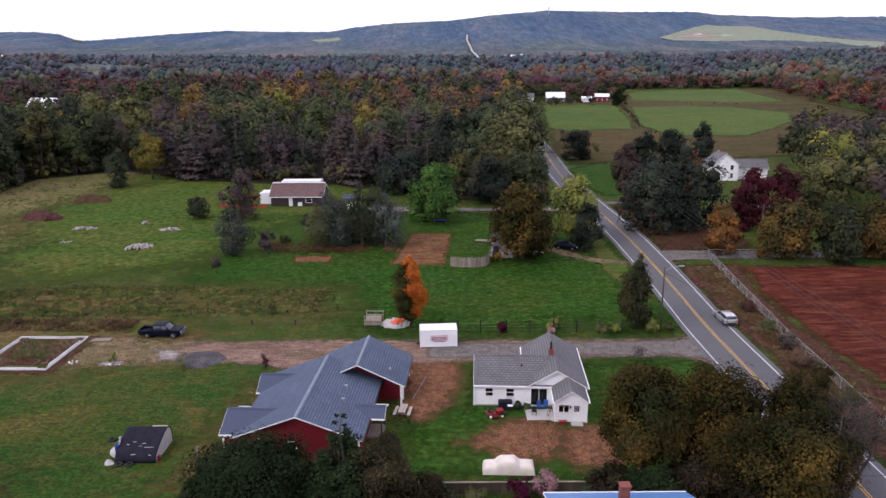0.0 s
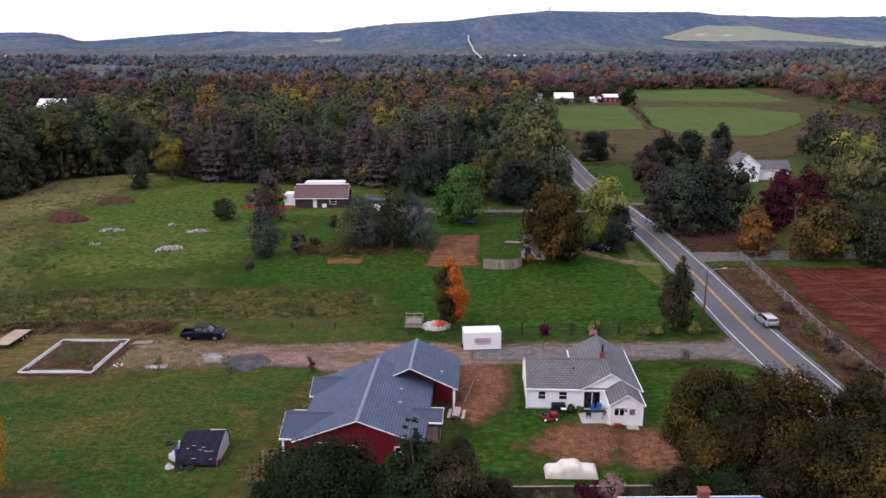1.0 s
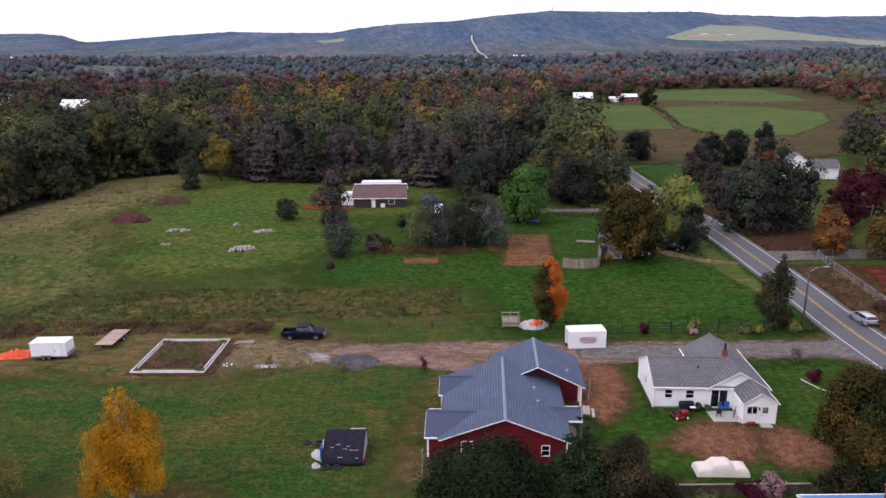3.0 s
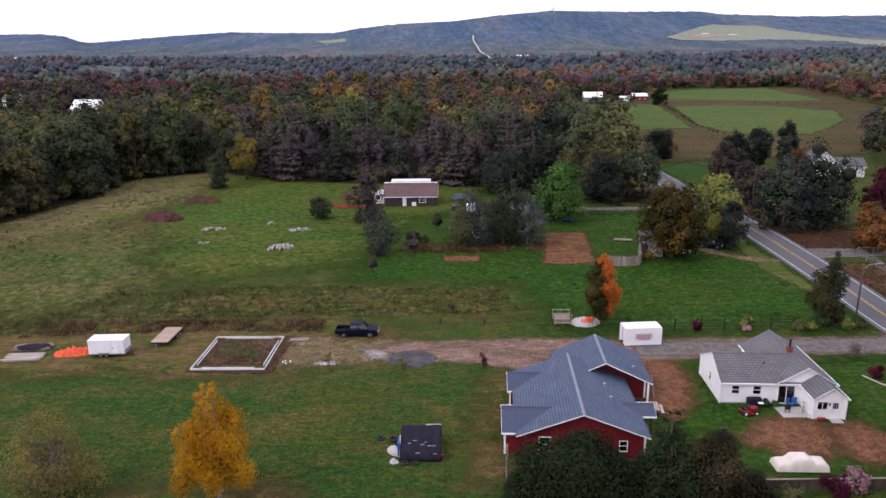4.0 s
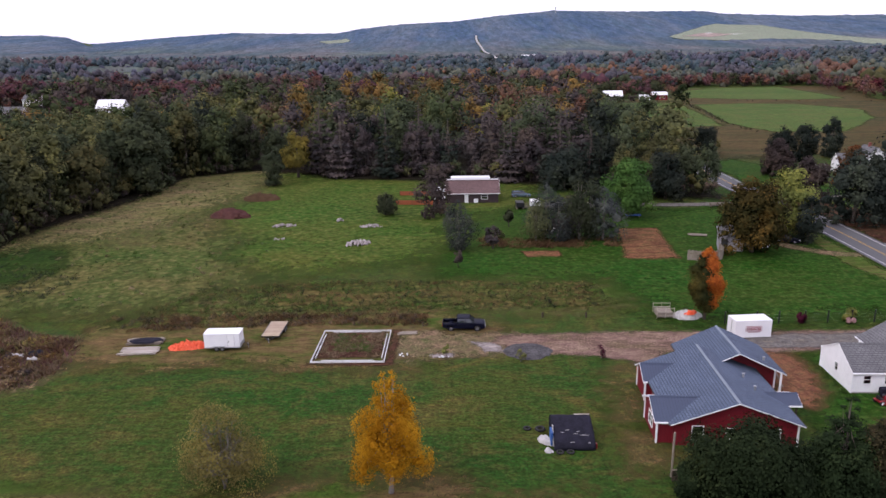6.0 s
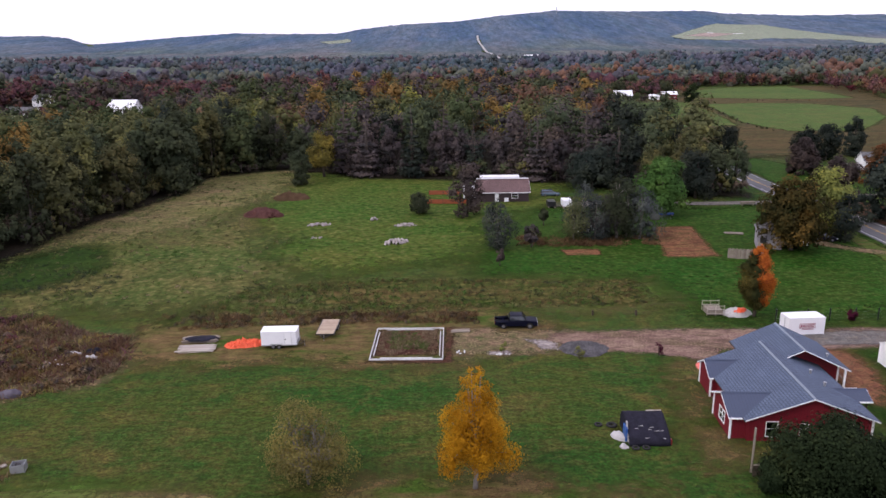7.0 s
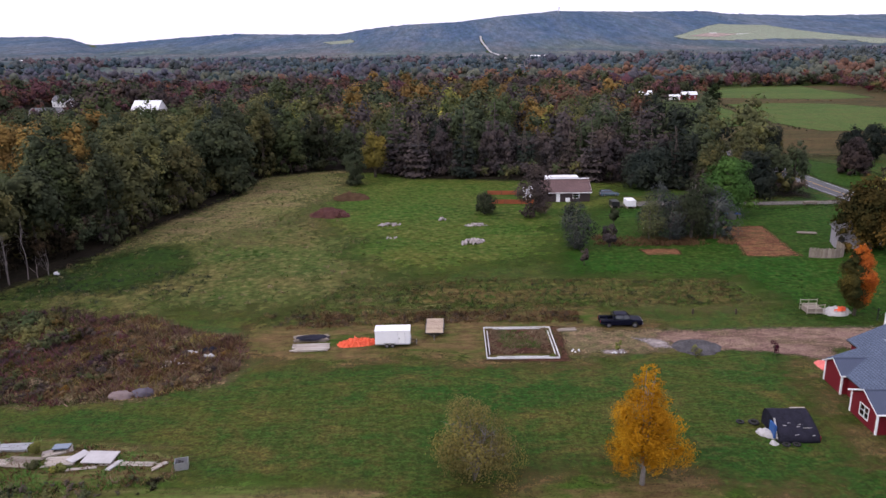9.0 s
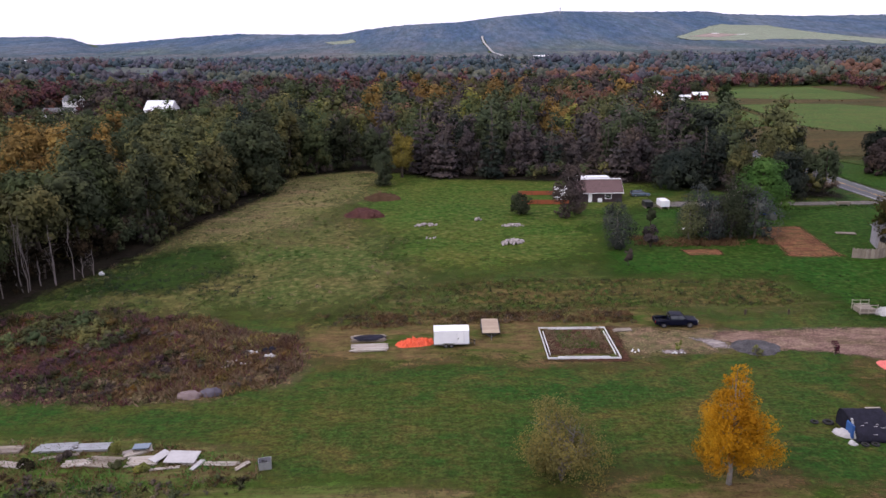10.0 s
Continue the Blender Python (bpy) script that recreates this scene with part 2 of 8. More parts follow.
M["bed"] = soil("garden_soil", [(0.160, 0.072, 0.037), (0.112, 0.053, 0.027), (0.060, 0.056, 0.018), (0.200, 0.100, 0.052)], (0.4, 0.9, 3.0), edge_noise=0.6, stretch=(0.3, 1, 1))
M["drive"] = soil("gravel_drive", [(0.211, 0.138, 0.108), (0.137, 0.085, 0.065), (0.085, 0.067, 0.032), (0.237, 0.163, 0.129)], (0.2, 0.45, 4.0), edge_noise=0.6, stretch=(0.4, 1, 1))
M["lane"] = soil("grey_lane", [(0.136, 0.124, 0.116), (0.112, 0.104, 0.096), (0.160, 0.136, 0.112)], (0.2, 0.8, 7.0), edge_noise=0.5)
M["pasture"] = soil("green_pasture", [(0.046, 0.085, 0.016), (0.066, 0.100, 0.022), (0.089, 0.096, 0.027), (0.041, 0.074, 0.015)], (0.02, 0.1, 1.0), edge_noise=0.05)
M["tanfield"] = soil("tan_rough_field", [(0.070, 0.049, 0.017), (0.033, 0.036, 0.011), (0.092, 0.058, 0.024), (0.022, 0.030, 0.010)], (0.035, 0.16, 0.7), edge_noise=0.06, stretch=(0.3, 1, 1))
# far fields and hill soil: distance haze painted in as paler, greyer colour
M["farfield"] = soil("haze_painted_flat_field", [(0.085, 0.105, 0.08), (0.1, 0.115, 0.085), (0.12, 0.115, 0.085)], (0.01, 0.05, 0.3), edge_noise=0.03)
M["hillfield"] = soil("haze_painted_hill_pasture", [(0.18, 0.215, 0.15), (0.2, 0.23, 0.165), (0.23, 0.235, 0.18)], (0.006, 0.03, 0.2), edge_noise=0.02)
M["hillsoil"] = soil("haze_painted_hill_soil", [(0.3, 0.23, 0.2), (0.26, 0.2, 0.18), (0.33, 0.27, 0.24)], (0.006, 0.03, 0.2), edge_noise=0.02)
M["puddle"] = soil("wet_mud", [(0.2, 0.17, 0.16), (0.26, 0.22, 0.2), (0.14, 0.11, 0.1)], (0.5, 1.5, 6.0), rough=0.25, bump=0.1, edge_noise=0.9)
M["slate"] = soil("grey_gravel", [(0.066, 0.063, 0.066), (0.088, 0.084, 0.088), (0.044, 0.042, 0.042), (0.110, 0.105, 0.099)], (0.5, 2.0, 9.0), bump=1.0, edge=False)
M["asphalt"] = surface("road_asphalt", (0.085, 0.085, 0.092), (0.104, 0.104, 0.110), (0.09, 0.09, 0.095), 0.12, 3.0, 0.85, 0.3)
M["linewhite"] = surface("road_paint_white", (0.62, 0.62, 0.6), (0.5, 0.5, 0.5), (0.3, 0.3, 0.3), 0.4, 5.0, 0.7, 0.05)
M["lineyellow"] = surface("road_paint_yellow", (0.55, 0.33, 0.06), (0.45, 0.28, 0.07), (0.25, 0.2, 0.1), 0.4, 5.0, 0.7, 0.05)
M["shingle_blue_y"] = shingles("blue_grey_shingles_ns", (0.075, 0.099, 0.148), (0.095, 0.122, 0.175), "y")
M["shingle_grey_y"] = shingles("grey_shingles_ns", (0.126, 0.124, 0.130), (0.155, 0.152, 0.155), "y")
M["shingle_grey_x"] = shingles("grey_shingles_ew", (0.126, 0.124, 0.130), (0.155, 0.152, 0.155), "x")
M["shingle_brown"] = shingles("brown_shingles", (0.128, 0.078, 0.076), (0.160, 0.101, 0.096), "x")
M["redboard"] = boards("red_board_siding", (0.15, 0.008, 0.016), 0.3, "xy", 0.75)
M["whiteboard"] = boards("white_clapboard", (0.86, 0.86, 0.87), 0.12, "z", 0.82)
M["greyboard"] = boards("weathered_boards", (0.2, 0.19, 0.18), 0.16, "xy", 0.5, 0.85, 0.3)
M["palegrey"] = boards("pale_weathered_planks", (0.3, 0.28, 0.31), 0.18, "xy", 0.5, 0.85, 0.35)
M["brownboard"] = boards("dark_brown_siding", (0.042, 0.028, 0.03), 0.15, "z", 0.6)
M["navymetal"] = metal_roof("dark_slate_metal_roof", (0.045, 0.06, 0.1), 0.3, "x")
M["ridgecap"] = surface("pale_ridge_cap", (0.176, 0.208, 0.248), (0.208, 0.240, 0.280), None, 1.0, 6.0, 0.7, 0.1)
M["bluemetal"] = metal_roof("blue_metal_roof", (0.12, 0.25, 0.48), 0.3, "x")
M["trim"] = paint("white_trim", (0.84, 0.84, 0.85), 0.5)
M["glass"] = glassy("window_glass")
M["dark"] = surface("dark_interior", (0.03, 0.03, 0.032), (0.045, 0.042, 0.04), None, 1.0, 6.0, 0.9, 0.1)
M["brick"] = surface("red_brick", (0.2, 0.06, 0.045), (0.16, 0.05, 0.04), (0.25, 0.12, 0.1), 2.0, 14.0, 0.85, 0.4)
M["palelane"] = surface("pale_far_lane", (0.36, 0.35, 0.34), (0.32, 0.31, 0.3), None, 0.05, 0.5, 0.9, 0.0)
M["concrete"] = surface("concrete", (0.42, 0.4, 0.38), (0.36, 0.34, 0.32), (0.5, 0.48, 0.45), 0.8, 7.0, 0.9, 0.25)
M["foam"] = surface("white_form_block", (0.726, 0.726, 0.737), (0.572, 0.572, 0.572), (0.4, 0.38, 0.36), 0.5, 4.0, 0.7, 0.1)
M["whitepaint"] = surface("white_painted_panel", (0.82, 0.82, 0.84), (0.76, 0.76, 0.79), (0.62, 0.61, 0.6), 0.6, 5.0, 0.4, 0.05, cfac=0.25)
M["navy"] = paint("dark_navy_car_paint", (0.005, 0.006, 0.016), 0.45, 0.0, 0.03, spec=0.08)
M["silver"] = paint("silver_car_paint", (0.55, 0.56, 0.58), 0.28, 0.6, 0.8)
M["bluecar"] = paint("grey_blue_car_paint", (0.12, 0.17, 0.22), 0.25, 0.4, 0.8)
M["carglass"] = paint("tinted_car_glass", (0.02, 0.026, 0.034), 0.05, spec=0.8)
M["rubber"] = surface("tyre_rubber", (0.018, 0.018, 0.018), (0.026, 0.025, 0.024), None, 3.0, 20.0, 0.85, 0.1)
M["chrome"] = paint("brushed_metal", (0.25, 0.25, 0.27), 0.4, 0.8)
M["steel"] = surface("galvanised_steel", (0.33, 0.34, 0.35), (0.4, 0.41, 0.42), (0.25, 0.22, 0.2), 2.0, 12.0, 0.5, 0.1, 0.6)
M["blackmetal"] = paint("black_painted_metal", (0.02, 0.02, 0.022), 0.45, 0.3)
M["tan"] = surface("tan_deck_boards", (0.42, 0.33, 0.24), (0.36, 0.28, 0.2), (0.25, 0.2, 0.15), 1.2, 9.0, 0.85, 0.2, rand=0.12)
M["wood"] = surface("grey_wood", (0.2, 0.165, 0.13), (0.26, 0.22, 0.18), (0.12, 0.1, 0.085), 1.2, 10.0, 0.9, 0.3, rand=0.2)
M["darkwood"] = surface("dark_post_wood", (0.05, 0.038, 0.028), (0.075, 0.058, 0.042), None, 1.5, 10.0, 0.9, 0.3, rand=0.2)
M["palewood"] = surface("pale_lumber", (0.344, 0.296, 0.248), (0.399, 0.358, 0.316), (0.35, 0.3, 0.26), 1.0, 9.0, 0.85, 0.2, rand=0.15)
M["orangetarp"] = surface("orange_tarpaulin", (0.75, 0.11, 0.04), (0.65, 0.08, 0.03), (0.85, 0.22, 0.12), 1.5, 6.0, 0.5, 0.4)
M["pinktarp"] = surface("faded_red_tarpaulin", (0.72, 0.18, 0.15), (0.62, 0.12, 0.1), (0.8, 0.36, 0.32), 1.5, 6.0, 0.55, 0.4)
M["whitetarp"] = surface("white_tarpaulin", (0.459, 0.444, 0.436), (0.383, 0.367, 0.359), (0.4, 0.37, 0.36), 1.2, 6.0, 0.6, 0.4)
M["cover"] = surface("cream_car_cover", (0.68, 0.62, 0.55), (0.6, 0.54, 0.47), (0.5, 0.45, 0.4), 1.0, 5.0, 0.75, 0.25)
M["blacktarp"] = surface("black_tarpaulin", (0.012, 0.012, 0.018), (0.02, 0.019, 0.03), (0.035, 0.034, 0.05), 1.3, 6.0, 0.85, 0.5, spec=0.1)
M["bluetarp"] = surface("blue_tarpaulin", (0.03, 0.09, 0.28), (0.04, 0.12, 0.33), None, 1.3, 6.0, 0.5, 0.4)
M["redpaint"] = paint("red_machine_paint", (0.2, 0.01, 0.014), 0.45)
M["bluepaint"] = paint("blue_plastic", (0.03, 0.09, 0.32), 0.45)
M["stone"] = surface("field_stone", (0.311, 0.270, 0.263), (0.203, 0.176, 0.176), (0.36, 0.33, 0.32), 1.2, 6.0, 0.9, 0.5, rand=0.25, island=0.5)
M["boulder"] = surface("pinkish_boulder", (0.2, 0.15, 0.14), (0.15, 0.115, 0.11), (0.26, 0.2, 0.19), 1.2, 5.0, 0.9, 0.6)
M["darkstone"] = surface("dark_purple_stone", (0.1, 0.09, 0.11), (0.07, 0.06, 0.075), (0.15, 0.13, 0.15), 1.2, 5.0, 0.9, 0.6)
M["rubble"] = surface("broken_red_rubble", (0.045, 0.018, 0.018), (0.075, 0.03, 0.026), (0.17, 0.12, 0.11), 1.0, 5.0, 0.95, 0.6, island=0.35, spec=0.04)
M["heap"] = surface("brown_earth_heap", (0.055, 0.032, 0.02), (0.08, 0.048, 0.028), (0.045, 0.05, 0.018), 0.5, 4.0, 0.95, 0.8, dist=0.08, spec=0.04)
M["bark"] = surface("tree_bark", (0.07, 0.056, 0.047), (0.1, 0.082, 0.07), (0.05, 0.04, 0.034), 1.5, 9.0, 0.9, 0.6)
M["palebark"] = surface("pale_birch_bark", (0.28, 0.255, 0.24), (0.2, 0.18, 0.17), (0.12, 0.1, 0.09), 1.5, 7.0, 0.85, 0.4)
M["greybark"] = surface("grey_twig_bark", (0.15, 0.13, 0.12), (0.2, 0.175, 0.16), (0.09, 0.075, 0.07), 1.5, 9.0, 0.9, 0.4)
M["logo"] = paint("dark_red_sign", (0.22, 0.02, 0.045), 0.5)
M["snowfence"] = surface("orange_mesh_fence", (0.3, 0.08, 0.035), (0.24, 0.07, 0.032), (0.1, 0.05, 0.03), 1.0, 8.0, 0.8, 0.2)
M["wire"] = paint("black_cable", (0.02, 0.02, 0.02), 0.6)
LEAF = {
    "green": leaves("leaves_green", (0.041, 0.054, 0.026), (0.066, 0.083, 0.036), (0.119, 0.116, 0.043)),
    "bright": leaves("leaves_bright_green", (0.035, 0.068, 0.018), (0.057, 0.101, 0.024), (0.089, 0.132, 0.032)),
    "dark": leaves("leaves_dark_green", (0.031, 0.040, 0.023), (0.050, 0.060, 0.033), (0.085, 0.093, 0.042)),
    "olive": leaves("leaves_olive", (0.054, 0.058, 0.030), (0.092, 0.094, 0.040), (0.161, 0.139, 0.049)),
    "yellowgreen": leaves("leaves_yellow_green", (0.093, 0.105, 0.034), (0.159, 0.159, 0.041), (0.273, 0.218, 0.049)),
    "lime": leaves("leaves_lime_yellow", (0.12, 0.11, 0.03), (0.2, 0.165, 0.036), (0.31, 0.23, 0.045)),
    "gold": leaves("leaves_gold", (0.25, 0.1, 0.007), (0.42, 0.19, 0.012), (0.52, 0.33, 0.035), 0.3, calm=0.4),
    "orange": leaves("leaves_orange", (0.061, 0.040, 0.019), (0.144, 0.054, 0.021), (0.231, 0.087, 0.023)),
    "rust": leaves("leaves_rust", (0.033, 0.033, 0.015), (0.079, 0.051, 0.019), (0.159, 0.076, 0.021)),
    "red": leaves("leaves_red", (0.036, 0.013, 0.017), (0.069, 0.015, 0.021), (0.123, 0.029, 0.032)),
    "brown": leaves("leaves_brown", (0.047, 0.038, 0.037), (0.076, 0.059, 0.051), (0.134, 0.094, 0.069)),
    "plum": leaves("leaves_plum_grey", (0.045, 0.043, 0.043), (0.075, 0.060, 0.060), (0.118, 0.090, 0.075)),
    "grey": leaves("leaves_grey_green", (0.15, 0.145, 0.05), (0.27, 0.245, 0.075), (0.45, 0.37, 0.09), 0.4, calm=0.0),
    "burgundy": leaves("leaves_burgundy", (0.042, 0.007, 0.016), (0.071, 0.012, 0.024), (0.101, 0.017, 0.032)),
    "pink": leaves("blossom_pink", (0.300, 0.140, 0.145), (0.420, 0.250, 0.254), (0.200, 0.120, 0.073)),
    "evergreen": leaves("evergreen_needles", (0.009, 0.016, 0.007), (0.018, 0.029, 0.012), (0.042, 0.056, 0.021), 0.05, calm=0.4),
    "oak": leaves("leaves_bronze_oak", (0.016, 0.021, 0.008), (0.05, 0.040, 0.012), (0.16, 0.096, 0.024), 0.1, calm=0.6),
    "umber": leaves("leaves_dark_umber", (0.013, 0.012, 0.008), (0.026, 0.022, 0.012), (0.09, 0.066, 0.034), 0.06, calm=0.2),
    "maple": leaves("leaves_maple_turning", (0.038, 0.042, 0.020), (0.134, 0.055, 0.020), (0.353, 0.084, 0.022), calm=0.0),
    "straw": leaves("dry_straw_blades", (0.190, 0.145, 0.091), (0.250, 0.190, 0.121), (0.160, 0.140, 0.073)),
    "blade": leaves("green_grass_blades", (0.055, 0.120, 0.028), (0.085, 0.150, 0.035), (0.140, 0.140, 0.050)),
    "bract": leaves("dead_brown_stalks", (0.085, 0.05, 0.028), (0.125, 0.075, 0.038), (0.18, 0.115, 0.06)),
    # far and haze leaves: aerial haze painted into the colours, bluer and greyer
    "fargreen": leaves("haze_painted_green_woods", (0.036, 0.054, 0.056), (0.050, 0.070, 0.067), (0.072, 0.092, 0.078), 0.05, 0.12),
    "farplum": leaves("haze_painted_grey_woods", (0.064, 0.062, 0.076), (0.086, 0.080, 0.092), (0.116, 0.100, 0.105), 0.05, 0.12),
    "farrust": leaves("haze_painted_rust_woods", (0.089, 0.056, 0.049), (0.128, 0.068, 0.052), (0.178, 0.085, 0.054), 0.05, 0.12),
    "farolive": leaves("haze_painted_olive_woods", (0.060, 0.070, 0.060), (0.088, 0.094, 0.072), (0.125, 0.116, 0.083), 0.05, 0.12),
    "hazegreen": leaves("pale_haze_painted_green_woods", (0.050, 0.072, 0.087), (0.062, 0.086, 0.099), (0.080, 0.102, 0.108), 0.05, 0.08),
    "hazeplum": leaves("pale_haze_painted_grey_woods", (0.068, 0.074, 0.099), (0.082, 0.086, 0.108), (0.102, 0.100, 0.116), 0.05, 0.08),
    "hazerust": leaves("pale_haze_painted_rust_woods", (0.086, 0.074, 0.085), (0.110, 0.086, 0.090), (0.140, 0.098, 0.094), 0.05, 0.08),
    "hazeolive": leaves("pale_haze_painted_olive_woods", (0.066, 0.080, 0.090), (0.084, 0.096, 0.096), (0.106, 0.112, 0.103), 0.05, 0.08),
    "maroon": leaves("leaves_dull_maroon", (0.054, 0.033, 0.041), (0.091, 0.044, 0.051), (0.151, 0.062, 0.060)),
    "russet": leaves("leaves_russet", (0.075, 0.052, 0.043), (0.134, 0.072, 0.051), (0.215, 0.095, 0.054)),
    "flame": leaves("leaves_flame_orange", (0.240, 0.045, 0.016), (0.380, 0.085, 0.018), (0.500, 0.160, 0.026), calm=0.0),
    "deep": leaves("leaves_deep_green", (0.017, 0.024, 0.020), (0.030, 0.036, 0.028), (0.050, 0.058, 0.036)),
    "sage": leaves("leaves_sage_grey", (0.037, 0.044, 0.044), (0.061, 0.068, 0.062), (0.094, 0.097, 0.079)),
    "cypress": leaves("leaves_cypress_olive", (0.022, 0.028, 0.014), (0.044, 0.045, 0.02), (0.09, 0.07, 0.03)),
    "amber": leaves("leaves_amber", (0.108, 0.068, 0.029), (0.159, 0.094, 0.034), (0.226, 0.122, 0.040)),
}


# ---- mesh helpers ----
def part(name, bm, material, parent=None, label="", smooth=False):
    """Links a bmesh as one mesh object under a thing."""
    me = bpy.data.meshes.new(name)
    bm.normal_update()
    bm.to_mesh(me)
    bm.free()
    me.materials.append(material)
    if smooth:
        me.shade_smooth()
    ob = new(name, me)
    if parent:
        ob.parent = parent
    if label:
        ob["label"] = label
    return ob


def thing(name, m, label, category, group=""):
    ob = new(name)
    ob.empty_display_size = 0.3
    ob.matrix_world = m
    return tagged(ob, label, category, group)


def box(bm, lo, hi, m=None, bevel=0.0):
    """Adds a box from corner lo to corner hi."""
    made = bmesh.ops.create_cube(bm, size=1.0)["verts"]
    lo, hi = Vector(lo), Vector(hi)
    for v in made:
        v.co = Vector(((v.co.x + 0.5) * (hi.x - lo.x) + lo.x, (v.co.y + 0.5) * (hi.y - lo.y) + lo.y, (v.co.z + 0.5) * (hi.z - lo.z) + lo.z))
        if m:
            v.co = m @ v.co
    if bevel:
        edges = {e for v in made for e in v.link_edges}
        bmesh.ops.bevel(bm, geom=list(edges), offset=bevel, segments=2, affect="EDGES")
    return bm


def boxed(lo, hi, m=None, bevel=0.0):
    return box(bmesh.new(), lo, hi, m, bevel)


def prism(bm, pts, shift):
    """Adds the solid that a flat polygon sweeps along shift."""
    a = [bm.verts.new(p) for p in pts]
    b = [bm.verts.new(Vector(p) + Vector(shift)) for p in pts]
    fs = [bm.faces.new(a[::-1]), bm.faces.new(b)]
    n = len(a)
    for i in range(n):
        fs.append(bm.faces.new((a[i], a[(i + 1) % n], b[(i + 1) % n], b[i])))
    bmesh.ops.recalc_face_normals(bm, faces=fs)
    return bm


def tube(bm, pts, radii, seg=6, cap=True):
    """Adds a tapered tube along points."""
    rings = []
    for i, p in enumerate(pts):
        p = Vector(p)
        d = (Vector(pts[min(i + 1, len(pts) - 1)]) - Vector(pts[max(i - 1, 0)])).normalized()
        u = d.orthogonal().normalized()
        w = d.cross(u)
        r = radii[i] if not isinstance(radii, (int, float)) else radii
        rings.append([bm.verts.new(p + r * (math.cos(2 * math.pi * k / seg) * u + math.sin(2 * math.pi * k / seg) * w)) for k in range(seg)])
    for a, b in zip(rings, rings[1:]):
        for k in range(seg):
            bm.faces.new((a[k], a[(k + 1) % seg], b[(k + 1) % seg], b[k]))
    if cap:
        bm.faces.new(rings[0][::-1])
        bm.faces.new(rings[-1])
    return bm


def mesh_from(name, verts, quads=None, tris=None):
    """A mesh from numpy arrays, quick for large counts."""
    me = bpy.data.meshes.new(name)
    q = np.zeros((0, 4), int) if quads is None else np.asarray(quads, int)
    t = np.zeros((0, 3), int) if tris is None else np.asarray(tris, int)
    me.vertices.add(len(verts))
    me.vertices.foreach_set("co", np.asarray(verts, float).ravel())
    me.loops.add(q.size + t.size)
    me.loops.foreach_set("vertex_index", np.concatenate((q.ravel(), t.ravel())))
    me.polygons.add(len(q) + len(t))
    me.polygons.foreach_set("loop_start", np.concatenate((np.arange(len(q)) * 4, q.size + np.arange(len(t)) * 3)))
    me.update(calc_edges=True)
    me.validate()
    return me


def ease(a):
    a = np.clip(a, 0, 1)
    return a * a * (3 - 2 * a)


# ---- the lie of the land: level farmland, a valley floor that rises, a long wooded ridge ----
RIDGE_AZ = [-60, -31, -29, -27.6, -26.3, -24.1, -20.3, -16.3, -12.2, -8.4, -7.0, -3.5, 0.8, 3.9, 8.2, 13.7, 19, 20.5, 25.4, 31, 60]
RIDGE_H = [170, 168, 170, 162, 127, 139, 164, 183, 178, 178, 199, 224, 237, 263, 284, 270, 261, 243, 221, 211, 190]


# the ground's rise from the drive to the woods and on to the far pastures
RISE_Y = [92, 100, 108, 116, 124, 132, 142, 155, 170, 190, 210, 300, 350, 400, 450, 540]
RISE_Z = [0, 0.6, 1.15, 1.6, 2.0, 2.45, 2.8, 3.1, 3.4, 4.0, 4.35, 4.6, 5.0, 5.4, 6.0, 7.0]
SLOPE = np.interp(np.arange(-50, 800), RISE_Y, RISE_Z)
for _ in range(2):
    SLOPE = np.convolve(np.pad(SLOPE, 4, mode="edge"), np.ones(9) / 9, "valid")


def land(x, y):
    r = np.hypot(x, y)
    low = np.interp(y, np.arange(-50, 800), SLOPE) + 43 * ease((r - 650) / 1700)
    crest = np.interp(np.degrees(np.arctan2(x, np.maximum(y, 1.0))), RIDGE_AZ, RIDGE_H)
    return low + np.where(y > 0, (crest - 50) * ease((r - 2100) / 2200), 0.0)


def stretch_axis(lo, hi, fine_lo, fine_hi, step, grow):
    """Grid lines: even inside the fine stretch, ever wider outside."""
    a = list(np.arange(fine_lo, fine_hi + 0.1, step))
    s = step
    while a[-1] < hi:
        s = min(s * grow, 90)
        a.append(a[-1] + s)
    s = step
    while a[0] > lo:
        s = min(s * grow, 90)
        a.insert(0, a[0] - s)
    return np.array(a)


xs = stretch_axis(-4600, 4600, -400, 400, 20, 1.12)
ys = np.concatenate((stretch_axis(-1500, 60, 0, 60, 20, 1.12)[:-1], np.arange(60, 230, 2.0), stretch_axis(230, 4700, 230, 700, 10, 1.12)))
gx, gy = np.meshgrid(xs, ys)
gz = land(gx, gy) - 0.02 * (gy > 88)
idx = np.arange(gx.size).reshape(gx.shape)
quads = np.stack((idx[:-1, :-1], idx[:-1, 1:], idx[1:, 1:], idx[1:, :-1]), -1).reshape(-1, 4)
me = mesh_from("ground", np.stack((gx, gy, gz), -1).reshape(-1, 3), quads)
me.materials.append(M["lawn"])
me.shade_smooth()
ground = tagged(new("ground", me), "green mown lawn and pasture with dry patches", "ground", kind="structure")


def inside(px, py, poly):
    c = np.zeros(px.shape, bool)
    for (x1, y1), (x2, y2) in zip(poly, poly[1:] + poly[:1]):
        c ^= ((y1 > py) != (y2 > py)) & (px < (x2 - x1) * (py - y1) / ((y2 - y1) or 1e-9) + x1)
    return c


